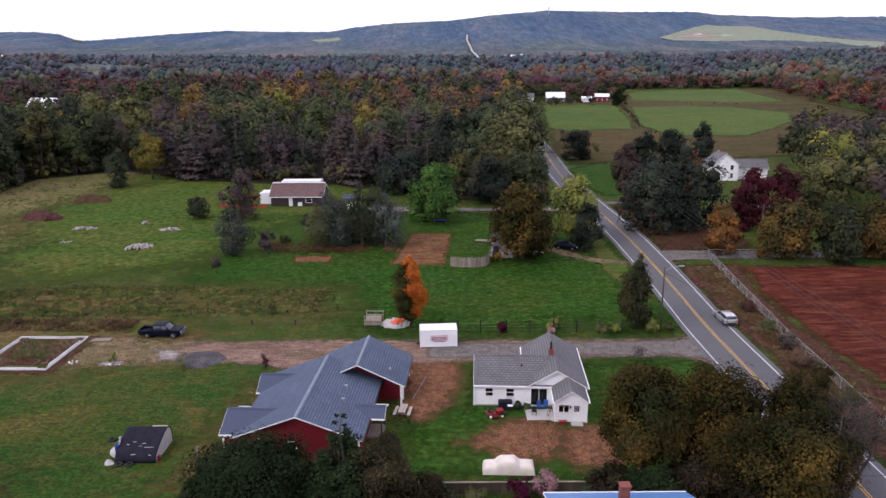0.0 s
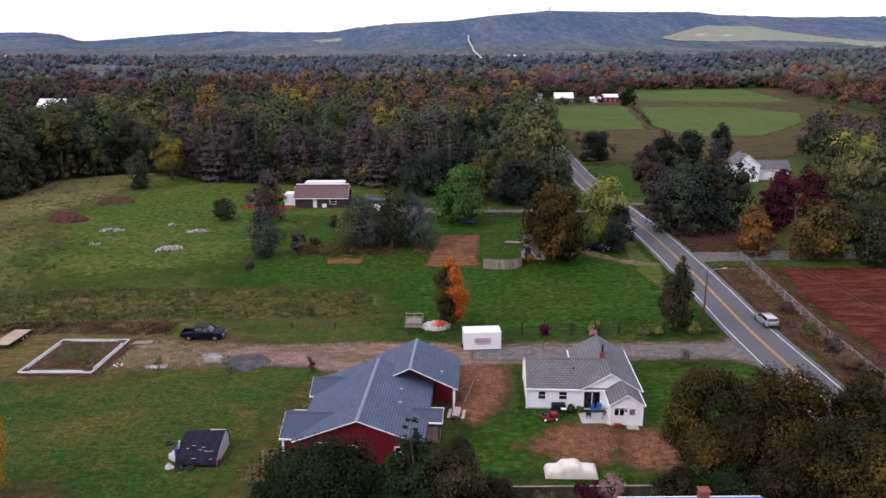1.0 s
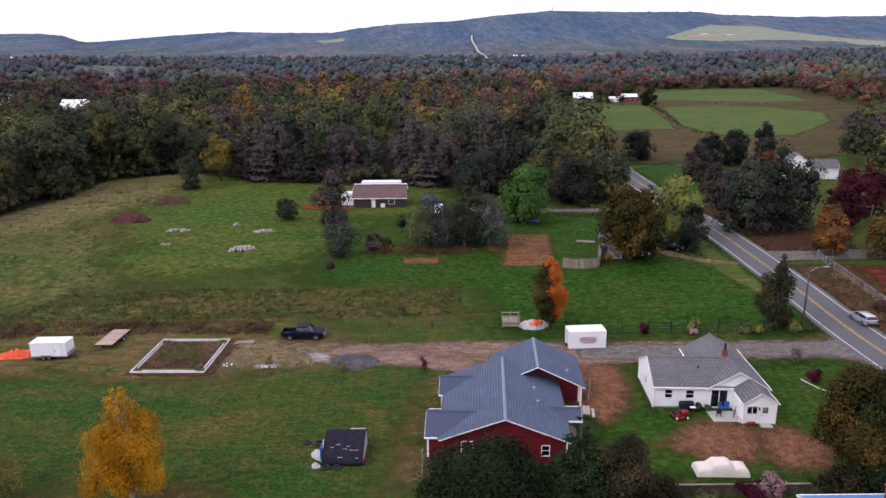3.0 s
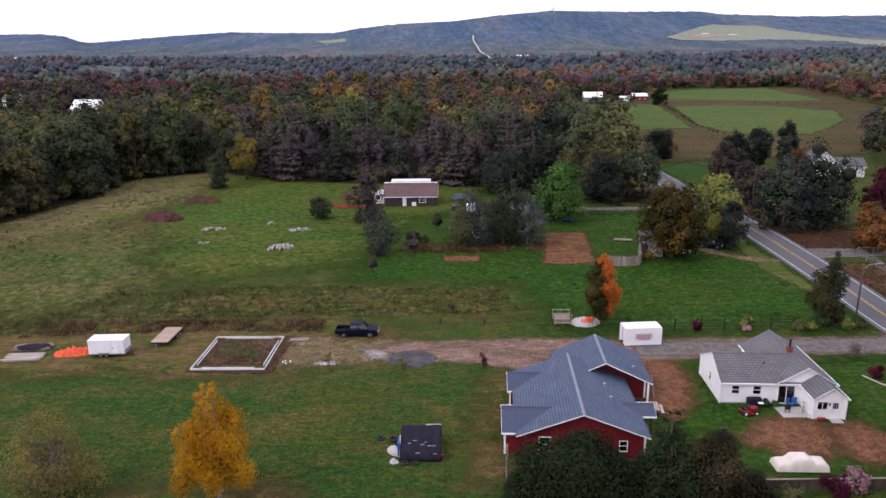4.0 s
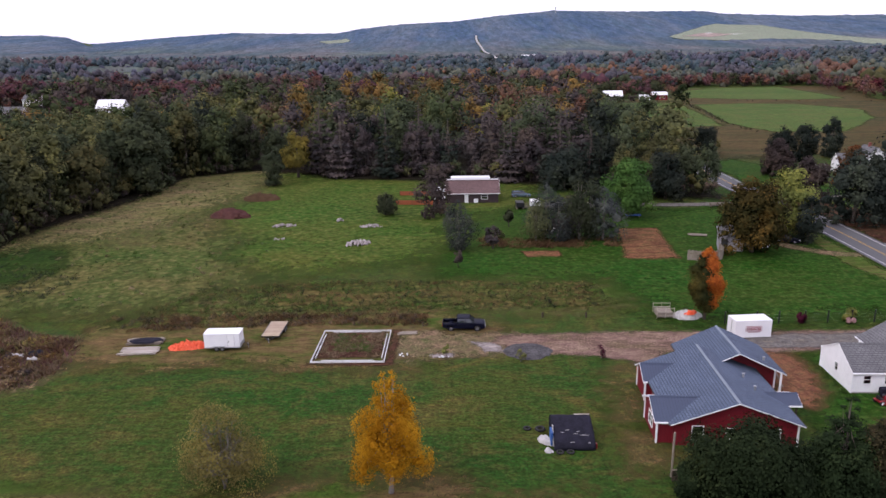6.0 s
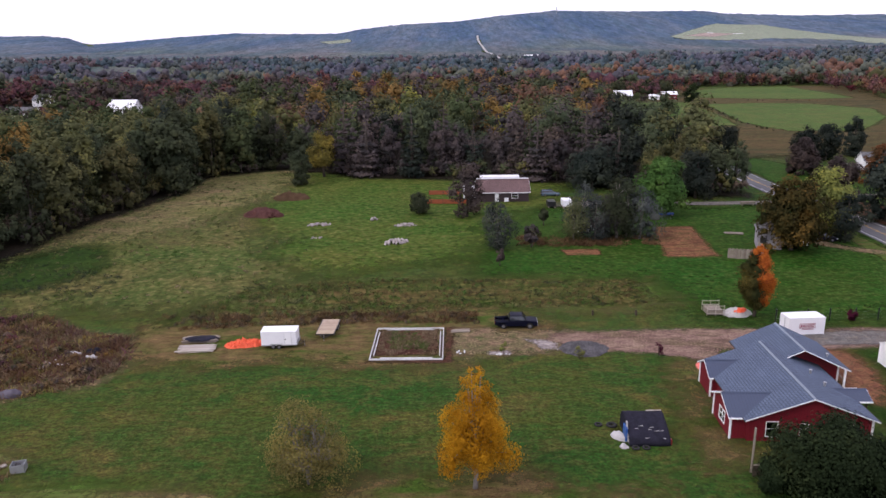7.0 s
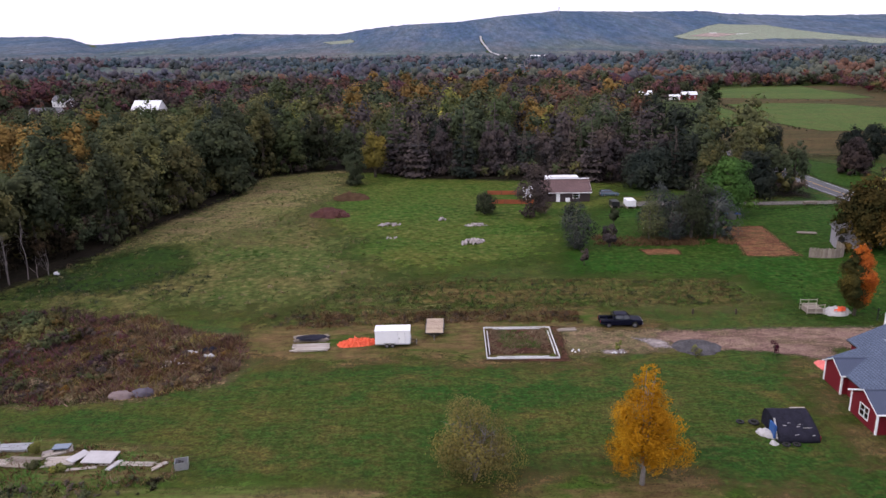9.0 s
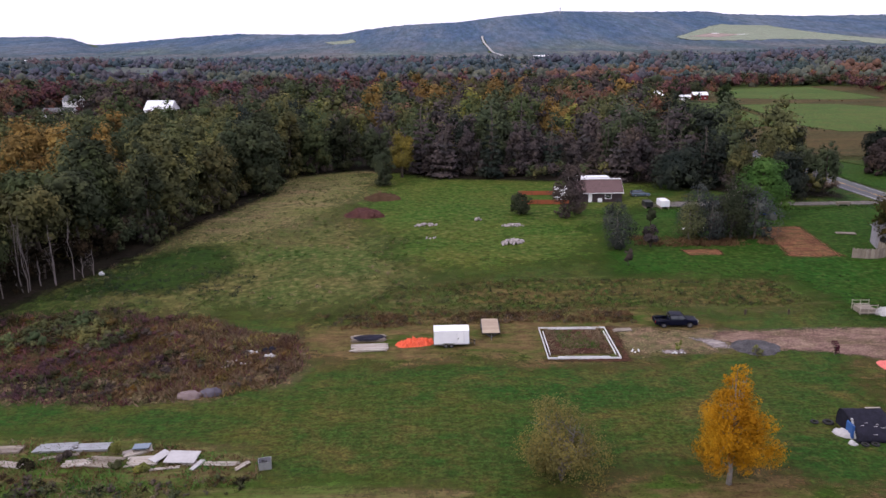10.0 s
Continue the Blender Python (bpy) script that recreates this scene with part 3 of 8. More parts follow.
def outline(pts, step, wobble, seed, closed=True):
    """Resamples a polygon evenly and lets its border wander."""
    pts = [Vector((*p, 0)) for p in pts]
    out = []
    for a, b in zip(pts, pts[1:] + pts[:1] if closed else pts[1:]):
        k = max(1, int((b - a).length / step))
        out += [a.lerp(b, i / k) for i in range(k)]
    if not closed:
        out.append(pts[-1])
    return [p + wobble * noise.noise_vector(Vector((p.x * 0.35 / step, p.y * 0.35 / step, seed))) for p in out]


def patch(name, pts, material, z=0.01, fray=1.0, step=1.5, wobble=0.5, seed=0, label="", category="ground cover", kind="structure"):
    """A piece of ground cover on a grid; its 'edge' attribute rises from 0 outside to 1 inside the border, where it frays."""
    ring = np.array([p[:2] for p in outline(pts, step, wobble, seed)])
    s = max(fray * 0.7, 0.35, float(np.ptp(ring[:, 0])) / 130)
    lo, hi = ring.min(0) - fray - s, ring.max(0) + fray + s
    px, py = np.meshgrid(np.arange(lo[0], hi[0], s), np.arange(lo[1], hi[1], s))
    dist, ins = np.full(px.shape, 1e9), np.zeros(px.shape, bool)
    for (x1, y1), (x2, y2) in zip(ring, np.roll(ring, -1, 0)):
        dx, dy = x2 - x1, y2 - y1
        k = np.clip(((px - x1) * dx + (py - y1) * dy) / max(dx * dx + dy * dy, 1e-9), 0, 1)
        dist = np.minimum(dist, np.hypot(px - x1 - k * dx, py - y1 - k * dy))
        ins ^= ((y1 > py) != (y2 > py)) & (px < dx * (py - y1) / (dy if abs(dy) > 1e-9 else 1e-9) + x1)
    edge = np.clip(0.5 + np.where(ins, dist, -dist) / (2 * fray), 0, 1)
    pz = land(px, py) + z
    i = np.arange(px.size).reshape(px.shape)
    on = np.maximum(np.maximum(edge[:-1, :-1], edge[1:, :-1]), np.maximum(edge[:-1, 1:], edge[1:, 1:])) > 0
    q = np.stack((i[:-1, :-1], i[:-1, 1:], i[1:, 1:], i[1:, :-1]), -1)[on].reshape(-1, 4)
    used = np.unique(q)
    remap = np.zeros(px.size, int)
    remap[used] = np.arange(len(used))
    me = mesh_from(name, np.stack((px, py, pz), -1).reshape(-1, 3)[used], remap[q])
    me.attributes.new("edge", "FLOAT", "POINT").data.foreach_set("value", edge.ravel()[used].astype(np.float32))
    me.materials.append(material)
    return tagged(new(name, me), label or name.replace("_", " "), category, kind=kind)


def ribbon(name, mid, width, material, z, label, parent=None, drape=False):
    """A strip along a line of points."""
    bm = bmesh.new()
    rows = []
    for i, p in enumerate(mid):
        p = Vector((*p, 0))
        d = (Vector((*mid[min(i + 1, len(mid) - 1)], 0)) - Vector((*mid[max(i - 1, 0)], 0))).normalized()
        s = Vector((d.y, -d.x, 0)) * width / 2
        rows.append([bm.verts.new(p - s), bm.verts.new(p + s)])
    for a, b in zip(rows, rows[1:]):
        bm.faces.new((a[0], a[1], b[1], b[0]))
    for v in bm.verts:
        v.co.z = z + (float(land(v.co.x, v.co.y)) if drape else 0.0)
    ob = part(name, bm, material, parent)
    if parent is None:
        tagged(ob, label, "road", kind="structure")
    return ob


def curve_through(pts, step=4.0):
    """Points along a smooth line through the given ones."""
    px, py = np.array(pts, float).T
    s = np.concatenate(([0], np.cumsum(np.hypot(np.diff(px), np.diff(py)))))
    k = np.arange(0, s[-1], step)
    sx, sy = np.interp(k, s, px), np.interp(k, s, py)
    for _ in range(12):
        sx[1:-1] = (sx[:-2] + 2 * sx[1:-1] + sx[2:]) / 4
        sy[1:-1] = (sy[:-2] + 2 * sy[1:-1] + sy[2:]) / 4
    return list(zip(sx.tolist(), sy.tolist()))


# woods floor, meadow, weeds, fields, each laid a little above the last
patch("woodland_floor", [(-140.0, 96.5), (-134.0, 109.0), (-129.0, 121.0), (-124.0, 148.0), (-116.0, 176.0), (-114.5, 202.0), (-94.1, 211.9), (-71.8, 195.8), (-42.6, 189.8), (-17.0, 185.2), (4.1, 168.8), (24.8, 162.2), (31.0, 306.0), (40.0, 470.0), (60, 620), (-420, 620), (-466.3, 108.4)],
      M["woodfloor"], 0.16, 2.5, 4, 1.5, 1, "dark leaf litter under the woods with tree shade painted in", "forest floor")
patch("meadow", [(-138.1, 97.8), (-130.3, 130.9), (-122.4, 153.9), (-115.6, 205.6), (-93.2, 211.0), (-95.9, 191.2), (-95.5, 172.0), (-94.1, 153.9), (-84.2, 134.9), (-78.0, 116.6), (-71.4, 108.4), (-83.5, 101.1), (-104.6, 96.1)],
      M["meadow"], 0.1, 9, 3, 2.0, 2, "rough unmown meadow of green and tan grass", "meadow")
patch("upper_field", [(-134.3, 103.6), (-129.3, 130.9), (-124.3, 153.9), (-119.3, 211.2), (-93.2, 219.6), (-71.8, 203.4), (-43.5, 196.3), (-17.1, 190.6), (-20.7, 167.1), (-37.9, 139.0), (-44.7, 121.4), (-71.3, 112.5), (-83.4, 103.6), (-104.4, 98.6)], M["upper"], 0.07, 9, 3, 2.0, 44, "light green upper field with tan streaks", "grass")
patch("dry_grass", [(-133.2, 129.3), (-128.1, 150.5), (-121.1, 207.6), (-93.2, 215.7), (-91.4, 192.7), (-93.7, 172.0), (-97.8, 152.2), (-109.5, 134.1)], M["dry"], 0.13, 11, 3, 3.0, 3, "dry straw-coloured grass along the woods", "grass")
patch("damp_meadow", [(-131.0, 106.5), (-127.6, 114.0), (-124.0, 125.0), (-119.0, 128.5), (-112.0, 127.0), (-108.5, 116.5), (-112.0, 108.5), (-121.0, 105.0)], M["darkweed"], 0.17, 5, 2, 1.5, 50, "dark green weeds below the woods", "weeds")
patch("mown_lawn", [(-45.8, 110.1), (-14.3, 108.4), (-12.0, 92.2), (33.9, 90.8), (31.2, 116.6), (29.1, 153.9), (-1.5, 154.7), (-30.2, 153.9), (-43.7, 139.0)], M["mown"], 0.012, 7, 3, 2.0, 45, "deep green mown lawn", "lawn")
patch("mown_lawn", [(-3, 57), (-4, 66), (4, 70), (4, 81), (32, 81), (33, 58), (20, 55)], M["mown"], 0.012, 3, 2, 1.0, 46, "deep green back yard lawn", "lawn")
patch("weed_strip", [(-86.8, 96.1), (-79.3, 106.8), (-59.6, 109.3), (-38.0, 108.4), (-17.3, 106.8), (-15.1, 97.8), (-27.0, 96.6), (-44.9, 97.0), (-65.8, 97.0)], M["weeds"], 0.02, 5, 2, 1.2, 4, "strip of tall brown and green weeds", "weeds")
patch("weed_strip", [(-68.0, 99.4), (-54.0, 98.9), (-36.0, 98.9), (-19.4, 97.6), (-18.4, 106.8), (-36.0, 108.0), (-54.0, 108.4), (-69.0, 107.8)], M["rank"], 0.03, 1.6, 1.2, 0.6, 52, "dense brown and dark green weeds", "weeds")
patch("dry_verge", [(-92, 81), (-89.8, 94.4), (-61.9, 96.1), (-43.0, 96.1), (-33.0, 91.7), (-43, 79.5), (-47, 77.8), (-60, 78), (-66, 80.5), (-78, 79)], M["worn"], 0.023, 4, 1.5, 1.0, 5, "worn brown grass beside the track", "grass")
patch("dry_lawn", [(-62, 49), (-58, 53), (-48, 55), (-38, 52), (-30, 50), (-36, 44), (-60, 44)], M["worn"], 0.018, 5, 2, 1.0, 40, "worn reddish-brown lawn under the trees", "grass")
patch("dry_lawn", [(-120, 49), (-118, 55), (-95, 55), (-80, 53), (-70, 51), (-70, 46), (-110, 45)], M["weeds"], 0.018, 3, 2, 1.0, 42, "brown rough grass at the lawn's end", "grass")
patch("dry_lawn", [(-24, 62), (-23, 74), (-18, 78), (-20.5, 68), (-20.5, 57), (-24, 55)], M["worn"], 0.018, 3.5, 2, 0.8, 43, "worn brown strip along the red house", "grass")
patch("roadside_weeds", [(40.8, 40), (41.5, 91.7), (40.9, 116.6), (52.1, 117.4), (49.4, 105.2), (50.6, 40)], M["thicket"], 0.02, 1.2, 2, 0.8, 6, "brown weeds on the road verge", "weeds")
# brown verge ground, its dark colour also standing for shade under the trees
patch("roadside_weeds", [(41.0, 119.0), (40.6, 140.0), (39.4, 160.0), (46.0, 160.0), (52.0, 146.0), (58.0, 130.0), (56.0, 126.0), (44.0, 125.6)], M["thicket"], 0.026, 2.0, 2, 0.8, 53, "brown ground under roadside trees, darkened to stand for their shade", "weeds")
patch("verge_west", [(27.0, 115.0), (32.4, 98.6), (31.6, 119.0), (30.8, 151.4), (30.1, 151.4), (28.5, 130.9)], M["weeds"], 0.02, 0.8, 2, 0.6, 16, "weedy road verge", "weeds")
patch("tan_field", [(39.9, 218.2), (43.0, 273.1), (50.1, 323.5), (68.4, 492.7), (130.4, 531.7), (165, 640), (290, 680), (330, 660), (254.9, 489.2), (245.0, 408.1), (210.8, 328.8), (126.5, 238.1)], M["tanfield"], 0.08, 6, 6, 2.5, 7, "tan rough field with dry grass", "field")
patch("pasture_west", [(49.4, 330.4), (57.6, 319.4), (88.3, 325.9), (101.7, 392.0), (114.8, 473.1), (68.3, 479.8)], M["pasture"], 0.16, 2.5, 5, 0.8, 8, "bright green pasture", "field")
patch("pasture_east", [(94.7, 335.6), (99.3, 298.7), (129.2, 297.0), (174.2, 353.6), (197.3, 404.6), (183.3, 446.4), (152.5, 459.2), (119.4, 453.4)], M["pasture"], 0.16, 2.5, 5, 0.8, 9, "bright green pasture", "field")
patch("pasture_far", [(136.2, 516.2), (165.1, 500.2), (200.5, 486.1), (236.3, 492.6), (274, 670), (217, 662), (160, 616)], M["pasture"], 0.16, 2.5, 5, 0.8, 10, "bright green pasture beyond a ditch", "field")
patch("clearing", [(-362, 408), (-292, 410), (-296, 468), (-358, 470)], M["pasture"], 0.16, 3, 5, 1.0, 28, "green clearing beyond the woods", "field")
patch("green_lot", [(39.1, 172.0), (38.1, 209.0), (50.7, 222.3), (57.9, 191.6), (55.4, 172.0)], M["mown"], 0.06, 2, 3, 1.0, 11, "green roadside lawn", "grass")
patch("red_field", [(50.8, 30), (50.7, 89.9), (50.2, 105.2), (52.3, 115.8), (95.3, 115.8), (153.1, 114.1), (160, 30)], M["redsoil"], 0.024, 1.5, 2, 0.5, 12, "ploughed red soil field", "field")
patch("garden_bed", [(-6.0, 137.6), (1.5, 137.2), (0.1, 118.3), (-8.9, 118.7)], M["bed"], 0.03, 1.0, 1.0, 0.4, 13, "bare tilled garden plot of red-brown soil", "garden bed")
patch("garden_strip", [(-27.2, 123.3), (-20.4, 123.5), (-20.0, 120.3), (-26.4, 120.3)], M["bed"], 0.03, 0.5, 1.0, 0.4, 14, "small bare garden strip", "garden bed")
patch("old_plot", [(-65.5, 167.1), (-56.0, 165.1), (-56.4, 172.8), (-65.4, 173.5)], M["heap"], 0.03, 0.5, 1.0, 0.4, 15, "brown tilled plot", "garden bed")
patch("bare_soil_side", [(-4.2, 81.5), (-1.0, 81.5), (1.8, 79.5), (1.7, 74), (-0.2, 69.2), (-2.6, 66.5), (-4.2, 68.5), (-4.6, 74)], M["dirt"], 0.03, 1.7, 0.7, 0.6, 17, "worn bare soil beside the house", "bare soil")
patch("bare_soil_yard", [(2.3, 61.6), (4.5, 63.6), (6.2, 66.2), (11.2, 66.0), (11.5, 61.0), (9.2, 58.9), (5.0, 59.6)], M["dirt"], 0.03, 2.0, 0.7, 0.7, 18, "worn bare soil in the back yard", "bare soil")
patch("bare_soil_corner", [(11.9, 65.0), (15.6, 64.6), (18.5, 61.0), (16.0, 58.0), (12.8, 57.6), (11.3, 60.0)], M["dirt"], 0.028, 1.9, 0.7, 0.7, 19, "worn bare soil in the back yard", "bare soil")
patch("driveway", [(34.5, 79.3), (34.6, 89.5), (31.5, 87.9), (24, 87.6), (2.3, 87.6), (-16.0, 88.2), (-33, 87.9), (-35.5, 85.4), (-31, 81.8), (-22, 80.6), (-14.5, 77.2), (-14.2, 81.5), (-3.5, 80.9), (2.5, 81.5), (17.5, 82.4), (30, 82.4)],
      M["drive"], 0.034, 1.1, 1.0, 0.35, 20, "pinkish gravel and dirt driveway", "driveway")
patch("muddy_track", [(-31.0, 87.9), (-38.0, 88.3), (-47.5, 90.0), (-47.8, 83.6), (-46.6, 80.4), (-40.0, 81.4), (-32.0, 81.9)], M["track"], 0.03, 2.2, 1.0, 0.5, 51, "muddy pale track with grass between", "driveway")
patch("driveway_paving", [(34.4, 80.5), (34.4, 88.7), (31.0, 87.2), (20, 86.9), (6, 86.8), (-2, 86.6), (-2, 82.4), (8, 82.3), (20, 82.9), (30, 82.8)], M["lane"], 0.04, 0.8, 1.0, 0.2, 21, "grey worn asphalt on the driveway", "driveway")
patch("trench_soil", [(-58.6, 78.9), (-47.9, 78.8), (-47.4, 90.0), (-48.4, 90.2), (-48.6, 79.6), (-58.3, 79.6)], M["thicket"], 0.05, 0.5, 0.5, 0.25, 48, "dark earth strip round the foundation", "bare soil")
patch("weed_pit", [(-57.6, 81.0), (-49.6, 81.0), (-49.6, 89.6), (-57.6, 89.6)], M["thicket"], 0.05, 0.4, 0.6, 0.2, 49, "brown weedy ground inside the foundation", "weeds")
patch("wet_patch", [(-38.0, 85.6), (-34.6, 85.0), (-33.6, 82.4), (-36, 82.6)], M["puddle"], 0.046, 0.6, 0.5, 0.3, 22, "pale wet mud puddle", "puddle")
patch("wet_patch", [(-43.0, 81.7), (-40.4, 82.0), (-40.2, 80.9), (-42.8, 80.7)], M["puddle"], 0.046, 0.4, 0.5, 0.3, 23, "pale wet mud puddle", "puddle")
patch("farm_lane", [(-22.6, 156.8), (30.4, 155.9), (30.3, 159.3), (8.0, 159.3), (-11.1, 161.8), (-24.5, 162.2)], M["lane"], 0.03, 0.6, 1.5, 0.3, 24, "grey gravel lane to the brown house", "driveway")
patch("dirt_track", [(18.3, 128.9), (21.1, 128.6), (25.1, 123.0), (29.1, 120.5), (32.4, 119.8), (32.5, 117.7), (27.2, 118.6), (22.3, 122.2), (18.3, 127.4)], M["track"], 0.03, 0.9, 1.0, 0.25, 25, "tan two-wheel dirt track off the road", "driveway")
patch("side_lane", [(37.7, 125.4), (61.9, 124.5), (103.6, 123.4), (104.1, 120.2), (61.3, 120.6), (43.3, 120.1), (38.2, 118.6)], M["lane"], 0.03, 0.6, 2, 0.3, 26, "grey side lane under the trees", "road")
patch("far_lane", [(37.0, 165.5), (38.0, 162.5), (55.8, 162.5), (55.7, 165.0)], M["lane"], 0.03, 0.5, 2, 0.3, 27, "grey lane off the road", "road")
for k, (pts, mt, lb) in enumerate((([(792, 2674), (1105, 3069), (1267, 3003), (1304, 2647), (1335, 2193), (1114, 1826), (1231, 2276), (1134, 2449), (920, 2486), (807, 2554)], "hillfield", "green hillside field paled by painted haze"),
                                  ([(839, 2658), (947, 2736), (1039, 2701), (920, 2598)], "hillsoil", "pink bare soil on the hillside, paled by painted haze"),
                                  ([(-560, 3096), (-455, 3259), (-414, 3050), (-496, 2973)], "hillfield", "green hillside clearing paled by painted haze"),
                                  ([(100, 1868), (654, 1690), (572, 1447), (96, 1576)], "farfield", "flat green fields in the valley, greyed by painted haze"),
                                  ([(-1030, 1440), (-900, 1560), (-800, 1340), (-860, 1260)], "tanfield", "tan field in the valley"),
                                  ([(-650, 1085), (-490, 1240), (-425, 1100), (-570, 960)], "farfield", "green field in the valley, greyed by painted haze"))):
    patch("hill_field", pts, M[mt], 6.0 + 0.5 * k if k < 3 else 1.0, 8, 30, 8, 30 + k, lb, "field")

# ---- the road ----
ROAD = curve_through([(35.6, 20), (36.6, 53), (36.9, 76), (37.0, 91.7), (36.8, 111.7), (36.6, 126.0), (35.8, 144.7), (34.2, 172.0), (33.8, 203.8), (37.0, 262.0), (37.5, 285.0), (33.0, 310.0), (24.0, 335.0)])
road = ribbon("road", ROAD, 7.6, M["asphalt"], 0.05, "grey two-lane asphalt road with painted lines", drape=True)
for off, w, mt in ((-3.05, 0.16, "linewhite"), (3.05, 0.16, "linewhite"), (-0.14, 0.12, "lineyellow"), (0.14, 0.12, "lineyellow")):
    side = []
    for i, p in enumerate(ROAD):
        a, b = ROAD[max(i - 1, 0)], ROAD[min(i + 1, len(ROAD) - 1)]
        d = Vector((b[0] - a[0], b[1] - a[1])).normalized()
        side.append((p[0] + d.y * off, p[1] - d.x * off))
    ribbon("edge_line" if mt == "linewhite" else "centre_line", side, w, M[mt], 0.058, "", road, True)
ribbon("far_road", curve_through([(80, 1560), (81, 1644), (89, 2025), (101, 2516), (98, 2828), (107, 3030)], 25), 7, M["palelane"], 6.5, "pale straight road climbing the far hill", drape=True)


# ---- trees ----
def ico(sub):
    bm = bmesh.new()
    bmesh.ops.create_icosphere(bm, subdivisions=sub, radius=1.0)
    v = np.array([x.co[:] for x in bm.verts])
    f = np.array([[x.index for x in y.verts] for y in bm.faces])
    bm.free()
    return v, f


ICO1, ICO2 = ico(1), ico(2)


def unit(a):
    return a / np.maximum(np.linalg.norm(a, axis=-1, keepdims=True), 1e-6)


def lobes_round(rng, h, w, base, count, lean=0.0):
    """Centres and radii of the clumps of a broad crown, egg-shaped, wider below the middle."""
    d = unit(rng.normal(size=(count, 3)))
    r = rng.uniform(0.3, 0.76, (count, 1))
    hh = (h - base) / 2
    c = d * r * np.array([w / 2, w / 2, hh])
    up = c[:, 2] / hh
    c[:, :2] *= (1.0 - 0.32 * up)[:, None]
    c[:, 2] += base + hh * 0.96
    rad = rng.uniform(0.22, 0.46, count) * (w / 2) * (1.0 - 0.25 * np.clip(up, 0, 1)) * min(1.0, (26 / count) ** 0.3)
    return c, rad


def lobes_column(rng, h, w, base, count):
    z = np.linspace(0.06, 0.97, count) + rng.uniform(-0.03, 0.03, count)
    prof = np.sin(np.pi * np.clip(z, 0, 1) ** 0.75) ** 0.7
    a = rng.uniform(0, 2 * np.pi, count)
    rr = prof * w / 2 * rng.uniform(0.25, 0.7, count)
    c = np.stack((np.cos(a) * rr, np.sin(a) * rr, base + z * (h - base)), -1)
    return c, np.maximum(prof, 0.3) * w / 2 * rng.uniform(0.38, 0.6, count)


def lobes_spire(rng, h, w, base, count):
    """A crown widest at a third of its height, drawn up into a narrow top."""
    z = np.linspace(0.04, 0.97, count) ** 1.1
    prof = np.interp(z, [0, 0.1, 0.3, 0.52, 0.66, 0.8, 1], [0.5, 0.95, 1.0, 0.82, 0.42, 0.36, 0.12])
    a = np.arange(count) * 2.4 + rng.uniform(-0.5, 0.5, count)
    rr = prof * w / 2 * rng.uniform(0.25, 0.82, count)
    return np.stack((np.cos(a) * rr, np.sin(a) * rr, base + z * (h - base)), -1), np.maximum(prof, 0.2) * w / 2 * rng.uniform(0.22, 0.38, count)


def crown_arrays(rng, c, rad, n, leaf, core=0.72, ico_mesh=ICO1, flat=1.0, droop=0.0, mid=None):
    """Leaf clumps round the lobes and a rough core in each. Returns verts, quads, tris."""
    mid = c.mean(0) if mid is None else mid
    share = rad ** 2 / (rad ** 2).sum()
    pick = rng.choice(len(c), n, p=share)
    out = unit(c[pick] - mid)
    d = unit(rng.normal(size=(n, 3)) + 0.75 * out + np.array([0, 0, 0.25]))
    reach = rng.uniform(0.62, 1.16, (n, 1)) ** 0.8 * np.where(rng.random((n, 1)) < 0.12, 1.3, 1.0)
    off = d * rad[pick][:, None] * reach
    off[:, 2] *= flat
    p = c[pick] + off
    p[:, 2] -= droop * np.hypot(off[:, 0], off[:, 1]) ** 1.3
    nv = unit(d * 0.7 + out * 0.35 + np.array([0, 0, 0.3]) + rng.normal(size=(n, 3)) * 0.3)
    t = unit(np.cross(nv, rng.normal(size=(n, 3))))
    b = np.cross(nv, t)
    s = leaf * rng.uniform(0.55, 1.35, (n, 1))
    sag = nv * s * -0.25
    verts = np.stack((p + t * s, p + b * s * 0.62 + sag, p - t * s, p - b * s * 0.62 + sag), 1).reshape(-1, 3)
    quads = np.arange(4 * n).reshape(n, 4)
    vs, tris = [verts], []
    k = len(verts)
    if core:
        iv, fv = ico_mesh
        for ci, ri in zip(c, rad):
            jag = 1 + rng.uniform(-0.3, 0.3, (len(iv), 1))
            vs.append(ci + iv * ri * core * jag * np.array([1, 1, flat]))
            tris.append(fv + k)
            k += len(iv)
    return np.concatenate(vs), quads, (np.concatenate(tris) if tris else None)


